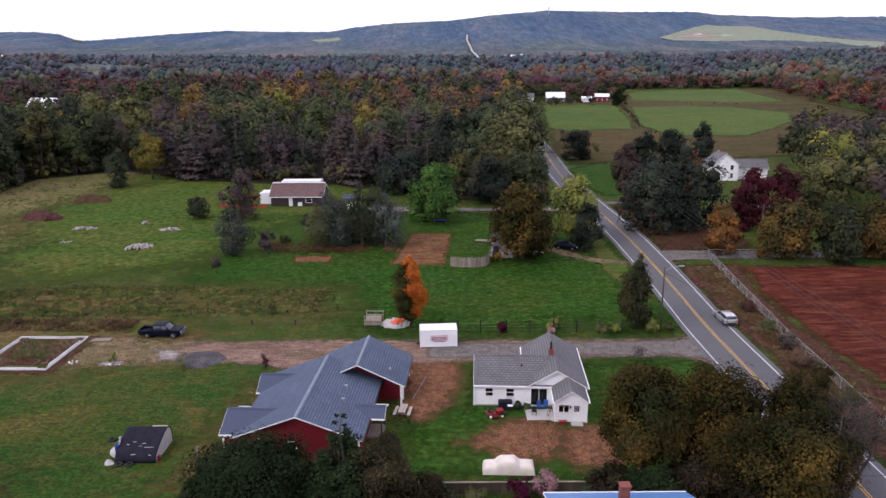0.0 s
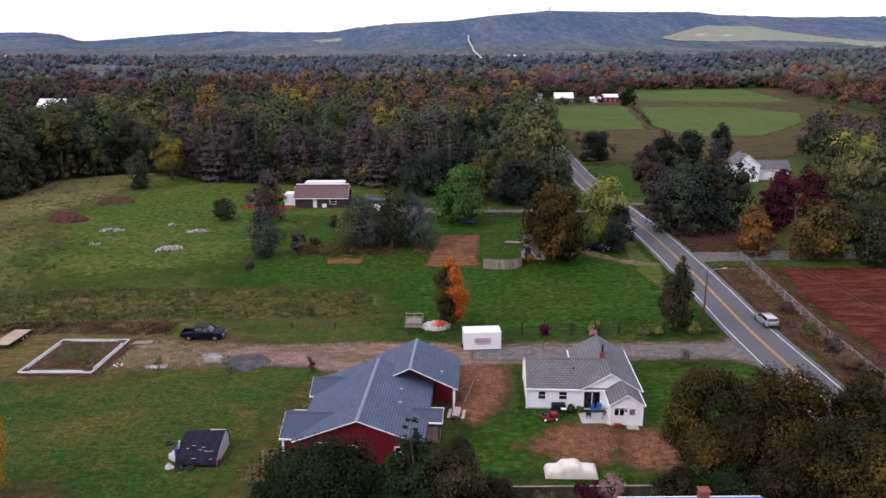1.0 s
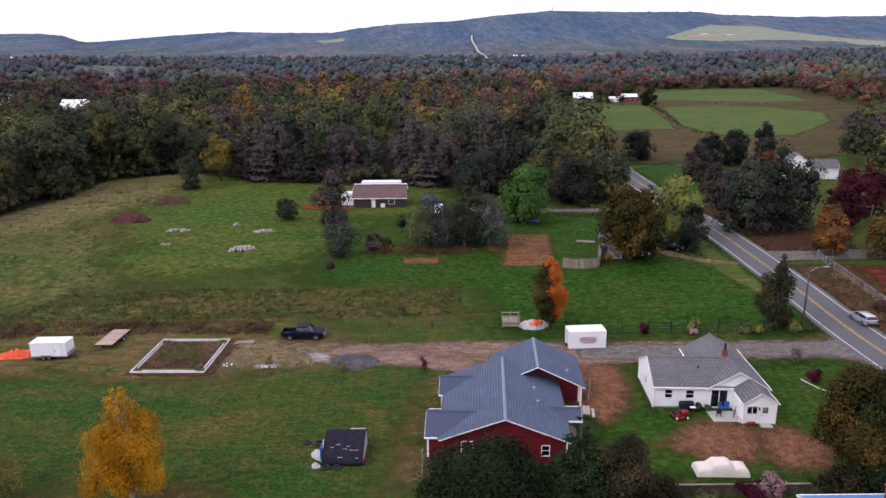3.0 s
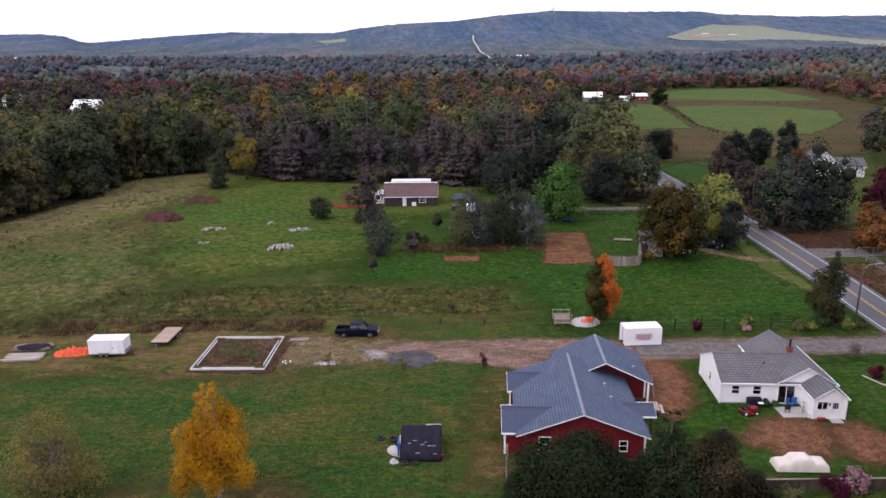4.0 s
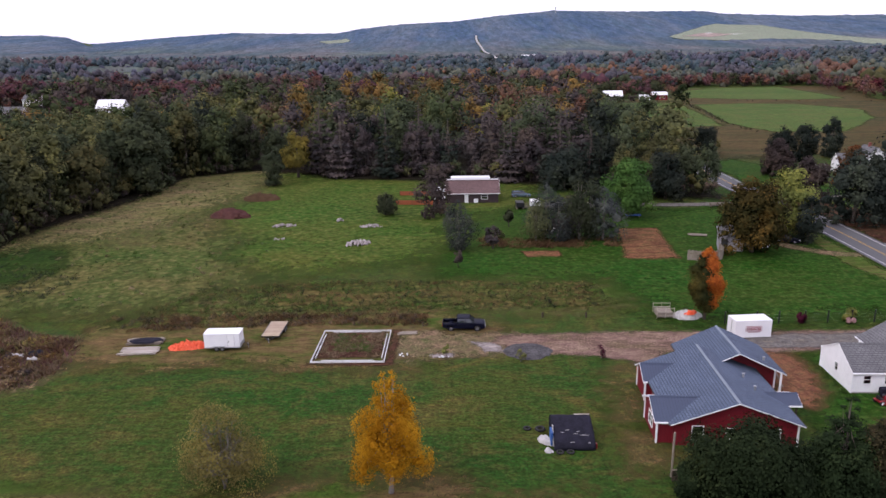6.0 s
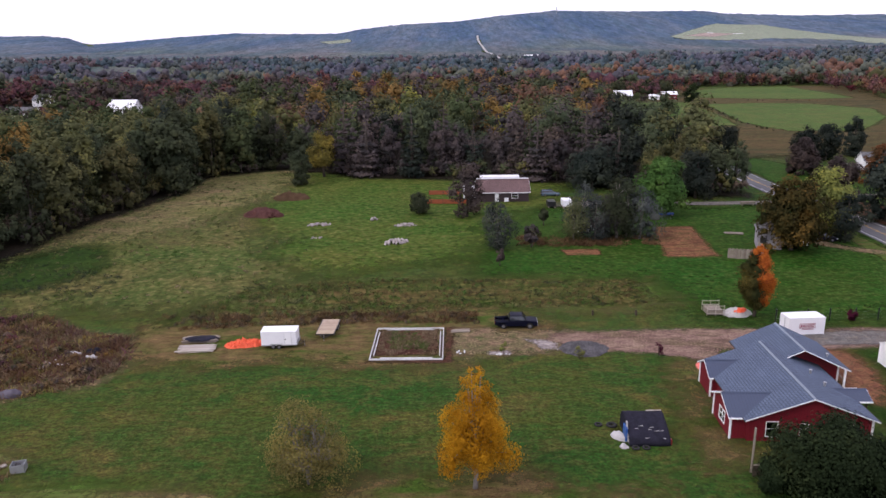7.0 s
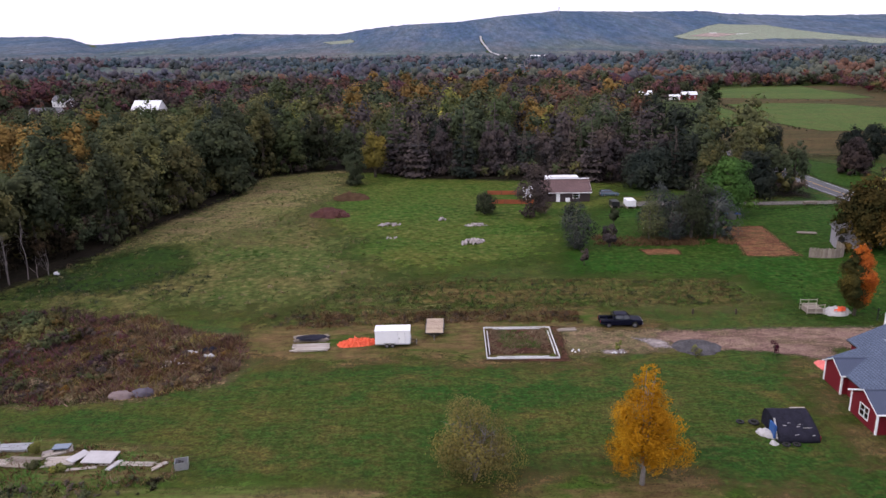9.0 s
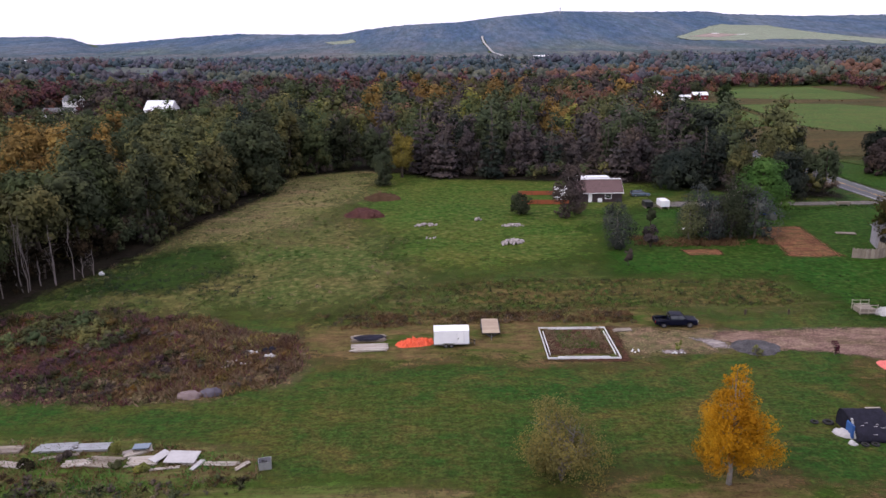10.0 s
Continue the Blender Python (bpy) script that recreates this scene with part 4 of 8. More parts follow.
def trunk_mesh(rng, h, r, tips, top=0.75, seg=7, lean=(0, 0), twigs=0, forks=1):
    """A tapered trunk with limbs to the given tips."""
    bm = bmesh.new()
    stems = []
    for f in range(forks):
        ang = 2 * math.pi * f / max(forks, 1) + 0.4
        spread = 0.0 if forks == 1 else 0.16 * h
        pts = [(lean[0] * z + spread * z * math.cos(ang) + rng.uniform(-0.02, 0.02) * h * (z > 0), lean[1] * z + spread * z * math.sin(ang) + rng.uniform(-0.02, 0.02) * h * (z > 0), z * h * top) for z in np.linspace(0, 1, 6)]
        pts[0] = (*pts[0][:2], -0.05)
        rr = r / forks ** 0.5
        tube(bm, pts, [rr * 1.35, rr, rr * 0.85, rr * 0.65, rr * 0.45, rr * 0.2], seg)
        stems.append(pts)
    for k, tip in enumerate(tips):
        pts = stems[k % forks]
        a = Vector(pts[1 + int(rng.integers(0, 4))])
        tip = Vector(tip)
        m = a.lerp(tip, 0.5) + Vector((0, 0, 0.06 * h * rng.uniform(-0.5, 1.0)))
        tube(bm, [a, m, tip], [r * 0.36, r * 0.22, r * 0.05], 5)
        for _ in range(twigs):
            q = m.lerp(tip, float(rng.uniform(0, 1)))
            e = q + Vector(rng.normal(size=3)) * 0.09 * h + Vector((0, 0, 0.05 * h))
            tube(bm, [q, e], [r * 0.1, r * 0.02], 4)
    return bm


def plant(name, m, label, category, crown_data, bm, leaf, bark, group=""):
    """A tree or shrub: trunk and crown under one root."""
    ob = thing(name, m, label, category, group)
    if bm:
        part("trunk", bm, bark, ob, smooth=True)
    me = mesh_from("crown", *crown_data)
    me.materials.append(leaf)
    me.shade_smooth()
    cr = new("crown", me)
    cr.parent = ob
    return ob


def broad_tree(seed, h, w, base, n, leaf_size, count=18, core=0.72, twigs=0, forks=1, r=None, sub=ICO1):
    """A broad crown on a trunk; where the crown begins near the ground, low boughs hang round it."""
    rng = np.random.default_rng(seed)
    c, rad = lobes_round(rng, h, w, base, count)
    if base < 0.09 * h and count >= 24:
        k = count // 2
        a, q = rng.uniform(0, 6.283, k), rng.uniform(0.2, 0.8, k) * w / 2
        c = np.concatenate((c, np.stack((np.cos(a) * q, np.sin(a) * q, rng.uniform(0.05, 0.34, k) * h), -1)))
        rad = np.concatenate((rad, rng.uniform(0.18, 0.32, k) * w / 2))
    return crown_arrays(rng, c, rad, n, leaf_size, core, sub), trunk_mesh(rng, h, r or 0.022 * h, c[: min(count, 14)], 0.72, twigs=twigs, forks=forks)


def column_tree(seed, h, w, base, n, leaf_size, count=16, core=0.7):
    rng = np.random.default_rng(seed)
    c, rad = lobes_column(rng, h, w, base, count)
    return crown_arrays(rng, c, rad, n, leaf_size, core), trunk_mesh(rng, h, 0.02 * h, c[::2], 0.85)


def pine_arrays(rng, h, w, base, tiers, n, leaf, core=0.6):
    """Tiers of flat boughs, wide below, ragged."""
    cs, rs = [], []
    for k in range(tiers):
        z = base + (h - base) * (k + 0.5 + rng.uniform(-0.3, 0.3)) / tiers
        reach = w / 2 * (1 - ((z - base) / (h - base)) ** 1.5 * 0.92)
        boughs = max(2, int(5 * (1 - k / tiers) + 1.5))
        a0 = rng.uniform(0, 6.28)
        for j in range(boughs):
            a = a0 + 6.283 * j / boughs + rng.uniform(-0.3, 0.3)
            q = reach * rng.uniform(0.42, 0.7)
            cs.append((math.cos(a) * q, math.sin(a) * q, z))
            rs.append(max(reach * rng.uniform(0.36, 0.52), 0.35))
    c, rad = np.array(cs), np.array(rs)
    return crown_arrays(rng, c, rad, n, leaf, core, ICO1, 0.42, 0.05, np.array([0, 0, base])), c


def pine_tree(seed, h, w, base, tiers, n, leaf):
    rng = np.random.default_rng(seed)
    data, c = pine_arrays(rng, h, w, base, tiers, n, leaf)
    return data, trunk_mesh(rng, h, 0.018 * h, c[::3], 0.96)


def recolour(ob, leaf):
    for ch in ob.children:
        if ch.name.startswith("crown"):
            ch.material_slots[0].link = "OBJECT"
            ch.material_slots[0].material = leaf


def at(x, y, z=0.0, turn=0.0, s=1.0, sz=None):
    return pose(x, y, z, 0, 0, turn) @ Matrix.Diagonal((s, s, sz or s, 1))


# trees that stand by themselves: x, y, height, width
def lone(name, x, y, h, w, leaf, label, seed, base=0.2, n=3000, size=0.3, count=20, kind="broad", bark="bark", twigs=0, forks=1, core=0.5, category="tree", group=""):
    if kind == "broad":
        data, bm = broad_tree(seed, h, w, base * h, n, size, count, core, twigs, forks)
    elif kind == "column":
        data, bm = column_tree(seed, h, w, base * h, n, size, count, core)
    else:
        data, bm = pine_tree(seed, h, w, base * h, count, n, size)
    return plant(name, pose(x, y, float(land(x, y)), 0, 0, seed * 37 % 360), label, category, data, bm, LEAF[leaf], M[bark], group)


r_ = np.random.default_rng(11)
c_, rad_ = lobes_spire(r_, 11.6, 7.8, 2.5, 90)
plant("maple_tree", pose(-46.2, 52.4, 0), "golden orange autumn tree with a pale trunk", "tree", crown_arrays(r_, c_, rad_, 26000, 0.08, 0.3), trunk_mesh(r_, 11.2, 0.19, c_[::2], 0.62, twigs=0), LEAF["gold"], M["palebark"])
lone("apple_tree", -60.9, 53.4, 8.4, 8.8, "grey", "thin grey-green tree losing its leaves", 12, 0.04, 11500, 0.1, 42, bark="greybark", forks=5, core=0.0, twigs=26)
lone("cypress_tree", 27.0, 91.7, 10.4, 6.0, "cypress", "dark olive column-shaped tree", 14, 0.08, 6500, 0.16, 22, "column")
lone("tree", -38.6, 125.0, 9.0, 7.0, "sage", "grey-green thin-crowned tree in the pasture", 15, 0.03, 3800, 0.17, 30, "column", core=0.2, bark="greybark")
lone("sapling", -38.9, 115.3, 3.6, 2.0, "brown", "small brown sapling in the grass", 16, 0.15, 420, 0.2, 8)
lone("shrub", -32.2, 125.0, 5.9, 3.6, "plum", "bare-branched grey shrub in the pasture", 17, 0.05, 420, 0.3, 10, core=0.0, forks=3, twigs=5, category="shrub")
for k, (x, y, h, w, lf) in enumerate(((-23.6, 129.0, 8.6, 4.2, "olive"), (-21.8, 130.8, 9.6, 4.6, "sage"), (-19.5, 129.3, 9.2, 4.4, "sage"), (-17.6, 130.5, 9.0, 4.4, "plum"),
                                    (-15.3, 129.7, 11.0, 5.8, "dark"), (-13.1, 131.1, 11.6, 6.4, "dark"), (-10.9, 129.5, 10.6, 5.8, "sage"))):
    lone("alder_tree", x, y, h * (0.95 + 0.2 * (k % 3 == 1)), w * 1.55, lf, "thin grey-green tree in a clump with bare stems", 20 + k, 0.03, 2800, 0.17, 26, "column", core=0.15 if k < 4 else 0.35, bark="greybark", group="clump of thin trees")
lone("tree", -1.4, 147.6, 14.4, 12.4, "bright", "bright green round tree on the lawn", 26, 0.03, 8000, 0.27, 48)
lone("maple_tree", 14.2, 121.2, 16.2, 13.0, "oak", "broad maple turning rust and gold", 27, 0.02, 9000, 0.27, 60)
lone("willow_tree", 24.9, 131.5, 14.6, 9.6, "yellowgreen", "yellow-green weeping willow beside the road", 28, 0.04, 6500, 0.26, 32)
lone("tree", 27.2, 126.8, 10.2, 6.6, "deep", "dark green bushy tree beside the road", 29, 0.03, 2600, 0.24, 24)
lone("tree", -43.4, 148.2, 12.6, 8.6, "brown", "brown-leaved tree in front of a house", 30, 0.07, 3000, 0.27, 30, core=0.35, twigs=3)
lone("tree", -53.8, 151.2, 5.8, 5.2, "dark", "small round dark green tree", 31, 0.06, 1800, 0.22, 26, core=0.4)
lone("tree", -86.6, 186.5, 13.0, 7.6, "dark", "dark green tree standing in the field", 32, 0.05, 3200, 0.26, 30)
lone("tree", -82.4, 198.5, 14.2, 10.6, "lime", "yellow-green tree before the woods", 33, 0.1, 4200, 0.26, 34)
lone("tree", -10.3, 177.0, 12.8, 14.0, "deep", "broad dark green tree before the woods", 38, 0.03, 4600, 0.28, 40)
lone("tree", 11.8, 164.0, 13.2, 11.4, "deep", "broad dark green tree beside the lane", 39, 0.03, 4600, 0.28, 40)
lone("sapling", -27.8, 140.0, 4.2, 2.6, "dark", "small dark green young tree", 34, 0.15, 600, 0.26, 9)
lone("tree", 30.2, 256.0, 15.5, 13.0, "dark", "round dark green tree where the road enters the woods", 36, 0.04, 3600, 0.36, 34)
lone("tree", 22.0, 248.0, 15.0, 12.0, "deep", "dark tree where the road enters the woods", 37, 0.04, 3200, 0.36, 30)
# a small maple, dark on its west side and flaming on its east side and top
r_ = np.random.default_rng(13)
c_, rad_ = lobes_column(r_, 10.6, 4.8, 1.2, 46)
flame = (c_[:, 0] * 0.9 - c_[:, 1] * 0.4 + (c_[:, 2] - 6.6) * 0.22 + r_.normal(size=46) * 0.4) > 0
tree_ = plant("maple_tree", pose(-4.6, 92.6, 0.14), "small maple, dark on one side and flaming orange on the other", "tree", crown_arrays(r_, c_[~flame], rad_[~flame], 5200, 0.14, 0.72, mid=c_.mean(0)), trunk_mesh(r_, 10.6, 0.2, c_[::2], 0.85), LEAF["oak"], M["bark"])
me = mesh_from("turned_crown", *crown_arrays(r_, c_[flame], rad_[flame], 5200, 0.13, 0.7, mid=c_.mean(0)))
me.materials.append(LEAF["flame"])
me.shade_smooth()
new("turned_crown", me).parent = tree_
# by the road
for k, (x, y, h, w, lf, lb, bs) in enumerate((
        (42.4, 139.0, 17.6, 12.6, "deep", "large dark green tree by the lane", 0.06), (50.4, 141.0, 19.0, 14.0, "deep", "large dark green tree by the lane", 0.06),
        (44.8, 162.2, 11.8, 8.2, "brown", "dull dark tree by the road", 0.06), (50.7, 122.9, 10.3, 6.8, "orange", "orange-red young maple by the lane", 0.2),
        (61.3, 121.1, 12.5, 10.4, "rust", "round gold and rust maple by the lane", 0.15), (69.5, 119.4, 11.6, 8.8, "dark", "dark green tree by the lane", 0.1),
        (77.1, 120.8, 11.4, 8.9, "rust", "dull gold tree by the lane", 0.1), (85.9, 121.8, 11.4, 9.5, "brown", "dull brown tree by the lane", 0.1), (62.4, 139.3, 14.8, 8.5, "red", "dark red maple by the lane", 0.08), (74.1, 150.9, 12.7, 7.7, "red", "crimson maple by the lane", 0.08),
        (84.8, 156.0, 13.9, 12.3, "olive", "tan-green autumn tree by the lane", 0.1), (44.6, 229.4, 11.6, 10.2, "deep", "round dark green roadside tree", 0.1), (50.8, 190.7, 10.7, 8.2, "brown", "dull brown tree beyond the lane", 0.06),
        (60.6, 209.6, 12.4, 8.7, "deep", "dark green tree beyond the lane", 0.06), (69.8, 215.1, 13.3, 8.4, "deep", "dark green tree beyond the lane", 0.06), (82.2, 222.3, 14.3, 7.1, "deep", "dark green tree beyond the lane", 0.06),
        (62.8, 176.7, 11.9, 8.1, "orange", "orange maple behind dark trees", 0.08), (102.8, 185.2, 16.7, 15.8, "yellowgreen", "pale yellow-green willow by the farmhouse", 0.05), (93.6, 168.8, 10.0, 10.0, "dark", "dull green tree behind the farmhouse", 0.06),
        (122.3, 190.5, 14.4, 13.5, "olive", "olive green tree behind the farmhouse", 0.06), (116.2, 468.8, 14.6, 11.6, "evergreen", "dark fir beside a red barn", 0.02))):
    lone("tree" if "maple" not in lb else "maple_tree", x, y, h, w * 1.08, lf, lb, 50 + k, bs * 0.4, 4200, 0.3, 38, group="roadside trees")
# by the yards in the foreground
lone("evergreen_tree", -15.8, 50.6, 7.0, 11.6, "evergreen", "bushy dark green evergreen behind the red house", 80, 0.02, 20000, 0.15, 46)
lone("pine_tree", -8.4, 51.0, 9.2, 7.8, "evergreen", "dark blue-green pine with upright tufts", 81, 0.04, 12000, 0.13, 13, "pine")
lone("tree", -4.8, 50.2, 8.4, 5.6, "umber", "brown-leaved tree with dry flecks", 82, 0.04, 11000, 0.11, 26)
lone("maple_tree", 17.8, 55.5, 12.6, 9.8, "oak", "spreading oak turning bronze over the yard", 83, 0.1, 19000, 0.14, 36, group="yard oaks")
lone("maple_tree", 24.5, 55.0, 12.0, 11.5, "oak", "spreading oak turning bronze over the yard", 84, 0.1, 19000, 0.14, 36, group="yard oaks")
lone("maple_tree", 28.6, 50.0, 10.0, 9.0, "oak", "bronze oak beside the road", 85, 0.1, 12000, 0.14, 30, group="yard oaks")
lone("maple_tree", 31.6, 55.0, 11.0, 9.6, "oak", "spreading oak turning bronze beside the road", 88, 0.08, 14000, 0.14, 32, group="yard oaks")
# the last three are added as dark fill for the shadow below the oaks
for k, (x, y, h, w, lf) in enumerate(((-12.0, 52.0, 4.6, 6.0, "evergreen"), (-6.5, 51.6, 4.8, 5.0, "evergreen"), (-2.0, 51.2, 3.4, 4.2, "umber"), (-20.6, 51.4, 3.6, 3.6, "evergreen"), (14.0, 51.5, 4.0, 5.0, "umber"), (21.0, 51.0, 5.5, 7.0, "umber"), (16.6, 50.6, 4.6, 5.6, "evergreen"), (25.4, 49.6, 5.4, 6.4, "umber"), (29.4, 48.6, 5.0, 5.6, "umber"))):
    lone("shrub", x, y, h, w, lf, "dark filler shrub along the yard fence", 90 + k, 0.02, 4200, 0.13, 20, category="shrub", group="shrubs along the yard fence")
lone("bare_tree", 33.6, 51.5, 12.0, 7.0, "plum", "bare grey tree beside the road", 86, 0.1, 7000, 0.05, 26, core=0.0, forks=3, twigs=22, bark="bark")


# ---- the woods ----
rng = np.random.default_rng(5)


def wood_tree(seed, h, w, n, leaf, count):
    """A wood's border tree: a domed crown whose low boughs come down to the ground."""
    r_ = np.random.default_rng(seed)
    c, rad = lobes_round(r_, h, w, 0.2 * h, count)
    k = count // 2
    a, q = r_.uniform(0, 6.283, k), r_.uniform(0.25, 0.72, k) * w / 2
    low = np.stack((np.cos(a) * q, np.sin(a) * q, r_.uniform(0.05, 0.36, k) * h), -1)
    c, rad = np.concatenate((c, low)), np.concatenate((rad * 1.12, r_.uniform(0.18, 0.32, k) * w / 2))
    return crown_arrays(r_, c, rad, n, leaf, 0.55, ICO1, mid=np.array([0, 0, 0.4 * h])), trunk_mesh(r_, h, 0.011 * h, c[:8], 0.72)


def tree_kinds():
    """One of each kind of woodland tree."""
    kinds = {}
    for key, h, w, n, s, cnt in (("a", 18, 9.6, 1900, 0.34, 40), ("b", 20, 8.6, 1900, 0.34, 40), ("c", 16, 10.5, 1900, 0.34, 40)):
        kinds[key] = wood_tree(ord(key), h, w, n, s, cnt)
    r_ = np.random.default_rng(31)
    c, rad = lobes_round(r_, 19, 11, 5.0, 30)
    kinds["d"] = crown_arrays(r_, c, rad * 1.1, 1700, 0.38, 0.55), trunk_mesh(r_, 19, 0.17, c[:8], 0.72)
    kinds["p"] = pine_tree(7, 20, 9.5, 0.4, 12, 850, 0.46)
    kinds["q"] = pine_tree(8, 18, 8.5, 0.3, 11, 820, 0.46)
    return kinds


KINDS = tree_kinds()
EDGE = [(-136.4, 103.0), (-130.0, 124.0), (-124.5, 150.0), (-115.0, 200.0), (-94.1, 212.9), (-71.8, 196.6), (-42.6, 190.6), (-17.0, 185.9), (4.0, 170.4), (22.9, 163.8)]


def edge_y(x):
    """The woods' southern border."""
    px = [p[0] for p in EDGE[3:]]
    return np.interp(x, px, [p[1] for p in EDGE[3:]])


def west_x(y):
    """The woods' western border."""
    return np.interp(y, [60.0, 95.3, 110.0, 124.0, 150.0, 174.0, 200.0], [-141.0, -140.0, -135.0, -130.0, -124.5, -117.5, -115.0])


def in_woods(x, y):
    if x < -115:
        return x < west_x(y) and y > 90
    return x < np.interp(y, [155.5, 203.8, 306.1, 481.5, 620.0], [23.1, 28.3, 33.7, 52.2, 70.0]) and y > edge_y(x)


def colour_at(x, y, r):
    """The mix of leaf colours by stretch of wood; neighbours tend to be alike."""
    k = noise.noise(Vector((x * 0.026, y * 0.02, 5.0))) + (r - 0.5) * 0.6
    if x < -146 and y < 300:
        cols = ("green", "olive", "dark", "olive", "green", "olive", "amber")
    elif x < -104 and y < 236:
        cols = ("dark", "green", "olive", "dark", "olive", "olive") if y < 168 else ("deep", "dark", "green", "dark", "olive", "dark")
    elif y < 234 and x < 0:
        cols = ("dark", "plum", "dark", "plum", "deep", "brown")
    elif y < 275:
        cols = ("dark", "green", "dark", "olive", "green", "olive", "yellowgreen", "amber") if x < -20 else ("deep", "dark", "green", "deep", "dark", "olive")
    elif y < 385:
        cols = ("plum", "dark", "green", "olive", "dark", "plum", "olive", "amber", "russet")
    elif x < -120:
        cols = ("dark", "plum", "brown", "maroon", "dark", "russet", "maroon")
    else:
        cols = ("plum", "dark", "plum", "olive", "dark", "brown", "amber", "maroon")
    return cols[min(int(np.clip((k + 0.55) / 1.1, 0, 0.999) * len(cols)), len(cols) - 1)]


first = {}
single, rest = [], []
for step, edge_only in ((7.0, True), (10.0, False)):
    for gy_ in np.arange(92, 640, step):
        for gx_ in np.arange(-500, 75, step):
            x, y = gx_ + rng.uniform(-0.48, 0.48) * step, gy_ + rng.uniform(-0.48, 0.48) * step
            if not in_woods(x, y) or x < -100 - 0.74 * y or math.hypot(x + 236, y - 434) < 17 or (-362 < x < -292 and 410 < y < 470) or math.hypot(x + 348, y - 522) < 17:
                continue
            depth = west_x(y) - x if x < -115 else y - edge_y(x)
            if (depth < 13 and y < 240) == edge_only:
                (single if edge_only else rest).append((x, y, rng.random()))
for x, y, r in single:
    lf = colour_at(x, y, r)
    pines = -80 < x < 0 and rng.random() < 0.62
    key = ("p", "q")[int(rng.random() * 2)] if pines else "abc"[int(rng.random() * 3)]
    if x < -124 and y < 122:
        key = "d"
    s = rng.uniform(0.78, 1.16) * (1.12 if x < -114 else (0.86 if x > -100 and not pines else 0.95))
    m = at(x, y, float(land(x, y)), rng.uniform(0, 360), s * rng.uniform(0.85, 1.1), s)
    if key not in first:
        data, bm = KINDS[key]
        first[key] = plant("tree" if key in "abcd" else "pine_tree", m, "woodland tree at the edge of the field" if key in "abcd" else "dark pine at the edge of the field", "tree", data, bm, LEAF["green" if key in "abcd" else "dark"], M["bark"], "trees along the woods")
        ob = first[key]
    else:
        ob = copy_thing(first[key], m)
        ob.scale = m.to_scale()
    recolour(ob, LEAF[lf])


def low_tree(seed, h, w, count, n, leaf, core=0.48, sub=ICO1):
    r_ = np.random.default_rng(seed)
    c, rad = lobes_round(r_, h, w, 0.18 * h, count)
    return crown_arrays(r_, c, rad * 1.25, n, leaf, core, sub)


TONES = {"bract": "brown", "blade": "grass-green", "deep": "deep green", "dark": "dark green", "umber": "dark brown", "plum": "plum-grey", "straw": "straw-coloured", "oak": "bronze", "maroon": "dull red",
         "yellowgreen": "yellow-green", "farplum": "haze-painted grey", "fargreen": "haze-painted green", "farolive": "haze-painted olive", "farrust": "haze-painted rust", "hazeplum": "pale haze-painted grey", "hazegreen": "pale haze-painted green", "hazeolive": "pale haze-painted olive", "hazerust": "pale haze-painted rust"}


def scatter(name, spots, templates, leaf, label, category="trees"):
    """Many trees in one mesh. spots: x, y, z, size, turn."""
    vs, qs, ts, k = [], [], [], 0
    for i, (x, y, z, s, a) in enumerate(spots):
        v, q, t = templates[i % len(templates)]
        ca, sa = math.cos(a), math.sin(a)
        vs.append(np.stack((v[:, 0] * ca - v[:, 1] * sa, v[:, 0] * sa + v[:, 1] * ca, v[:, 2]), -1) * s + np.array([x, y, z]))
        qs.append(q + k)
        if t is not None:
            ts.append(t + k)
        k += len(v)
    me = mesh_from(name, np.concatenate(vs), np.concatenate(qs), np.concatenate(ts) if ts else None)
    me.materials.append(leaf)
    me.shade_smooth()
    return tagged(new(name, me), label, category, kind="stuff")


NEAR_T = [low_tree(s, h_, w_, 17, 640, 0.4, 0.42) for s, h_, w_ in zip(range(200, 210), (17, 20, 15, 18, 16, 21, 17, 14, 19, 16), (9.5, 8.5, 11, 10, 11.5, 9, 10.5, 11, 9.5, 12))]
HALF_T = [low_tree(s, h_, w_, 12, 300, 0.62, 0.42) for s, h_, w_ in zip(range(270, 278), (17, 20, 15, 18, 16, 19, 14, 17), (10, 9, 12, 11, 12, 9.5, 13, 11))]
MID_T = [low_tree(s, h_, w_, 9, 150, 0.8, 0.55) for s, h_, w_ in zip(range(220, 228), (16, 18, 14, 17, 15, 19, 16, 13), (12, 10, 14, 13, 15, 11, 13, 16))]
FAR_T = [low_tree(s, h_, w_, 3, 5, 1.2, 1.1) for s, h_, w_ in ((210, 13, 18), (211, 16, 15), (212, 11, 22), (213, 15, 17), (214, 9, 24), (215, 17, 13), (216, 12, 20))]
by = {}
for x, y, r in rest:
    ahead = inside(np.array(x), np.array(y), [(-262, 446), (-222, 446), (-154, 250), (-186, 250)]) or inside(np.array(x), np.array(y), [(-360, 500), (-304, 500), (-188, 250), (-232, 250)])
    low_ = float(np.clip(0.95 - (y - 250) / 300, 0.4, 0.95)) if ahead else 1.08
    by.setdefault((colour_at(x, y, r), int(y > 285) + int(y > 380)), []).append((x, y, float(land(x, y)) + rng.uniform(-2.5, 0.8), rng.choice((0.66, 0.82, 0.95, 1.05, 1.18)) * rng.uniform(0.9, 1.1) * low_, rng.uniform(0, 6.28)))
for (lf, deep_), spots in by.items():
    scatter("woods", spots, (NEAR_T, HALF_T, MID_T)[int(deep_)], LEAF[lf], "dense autumn woodland in %s tones" % TONES.get(lf, lf), "woods")

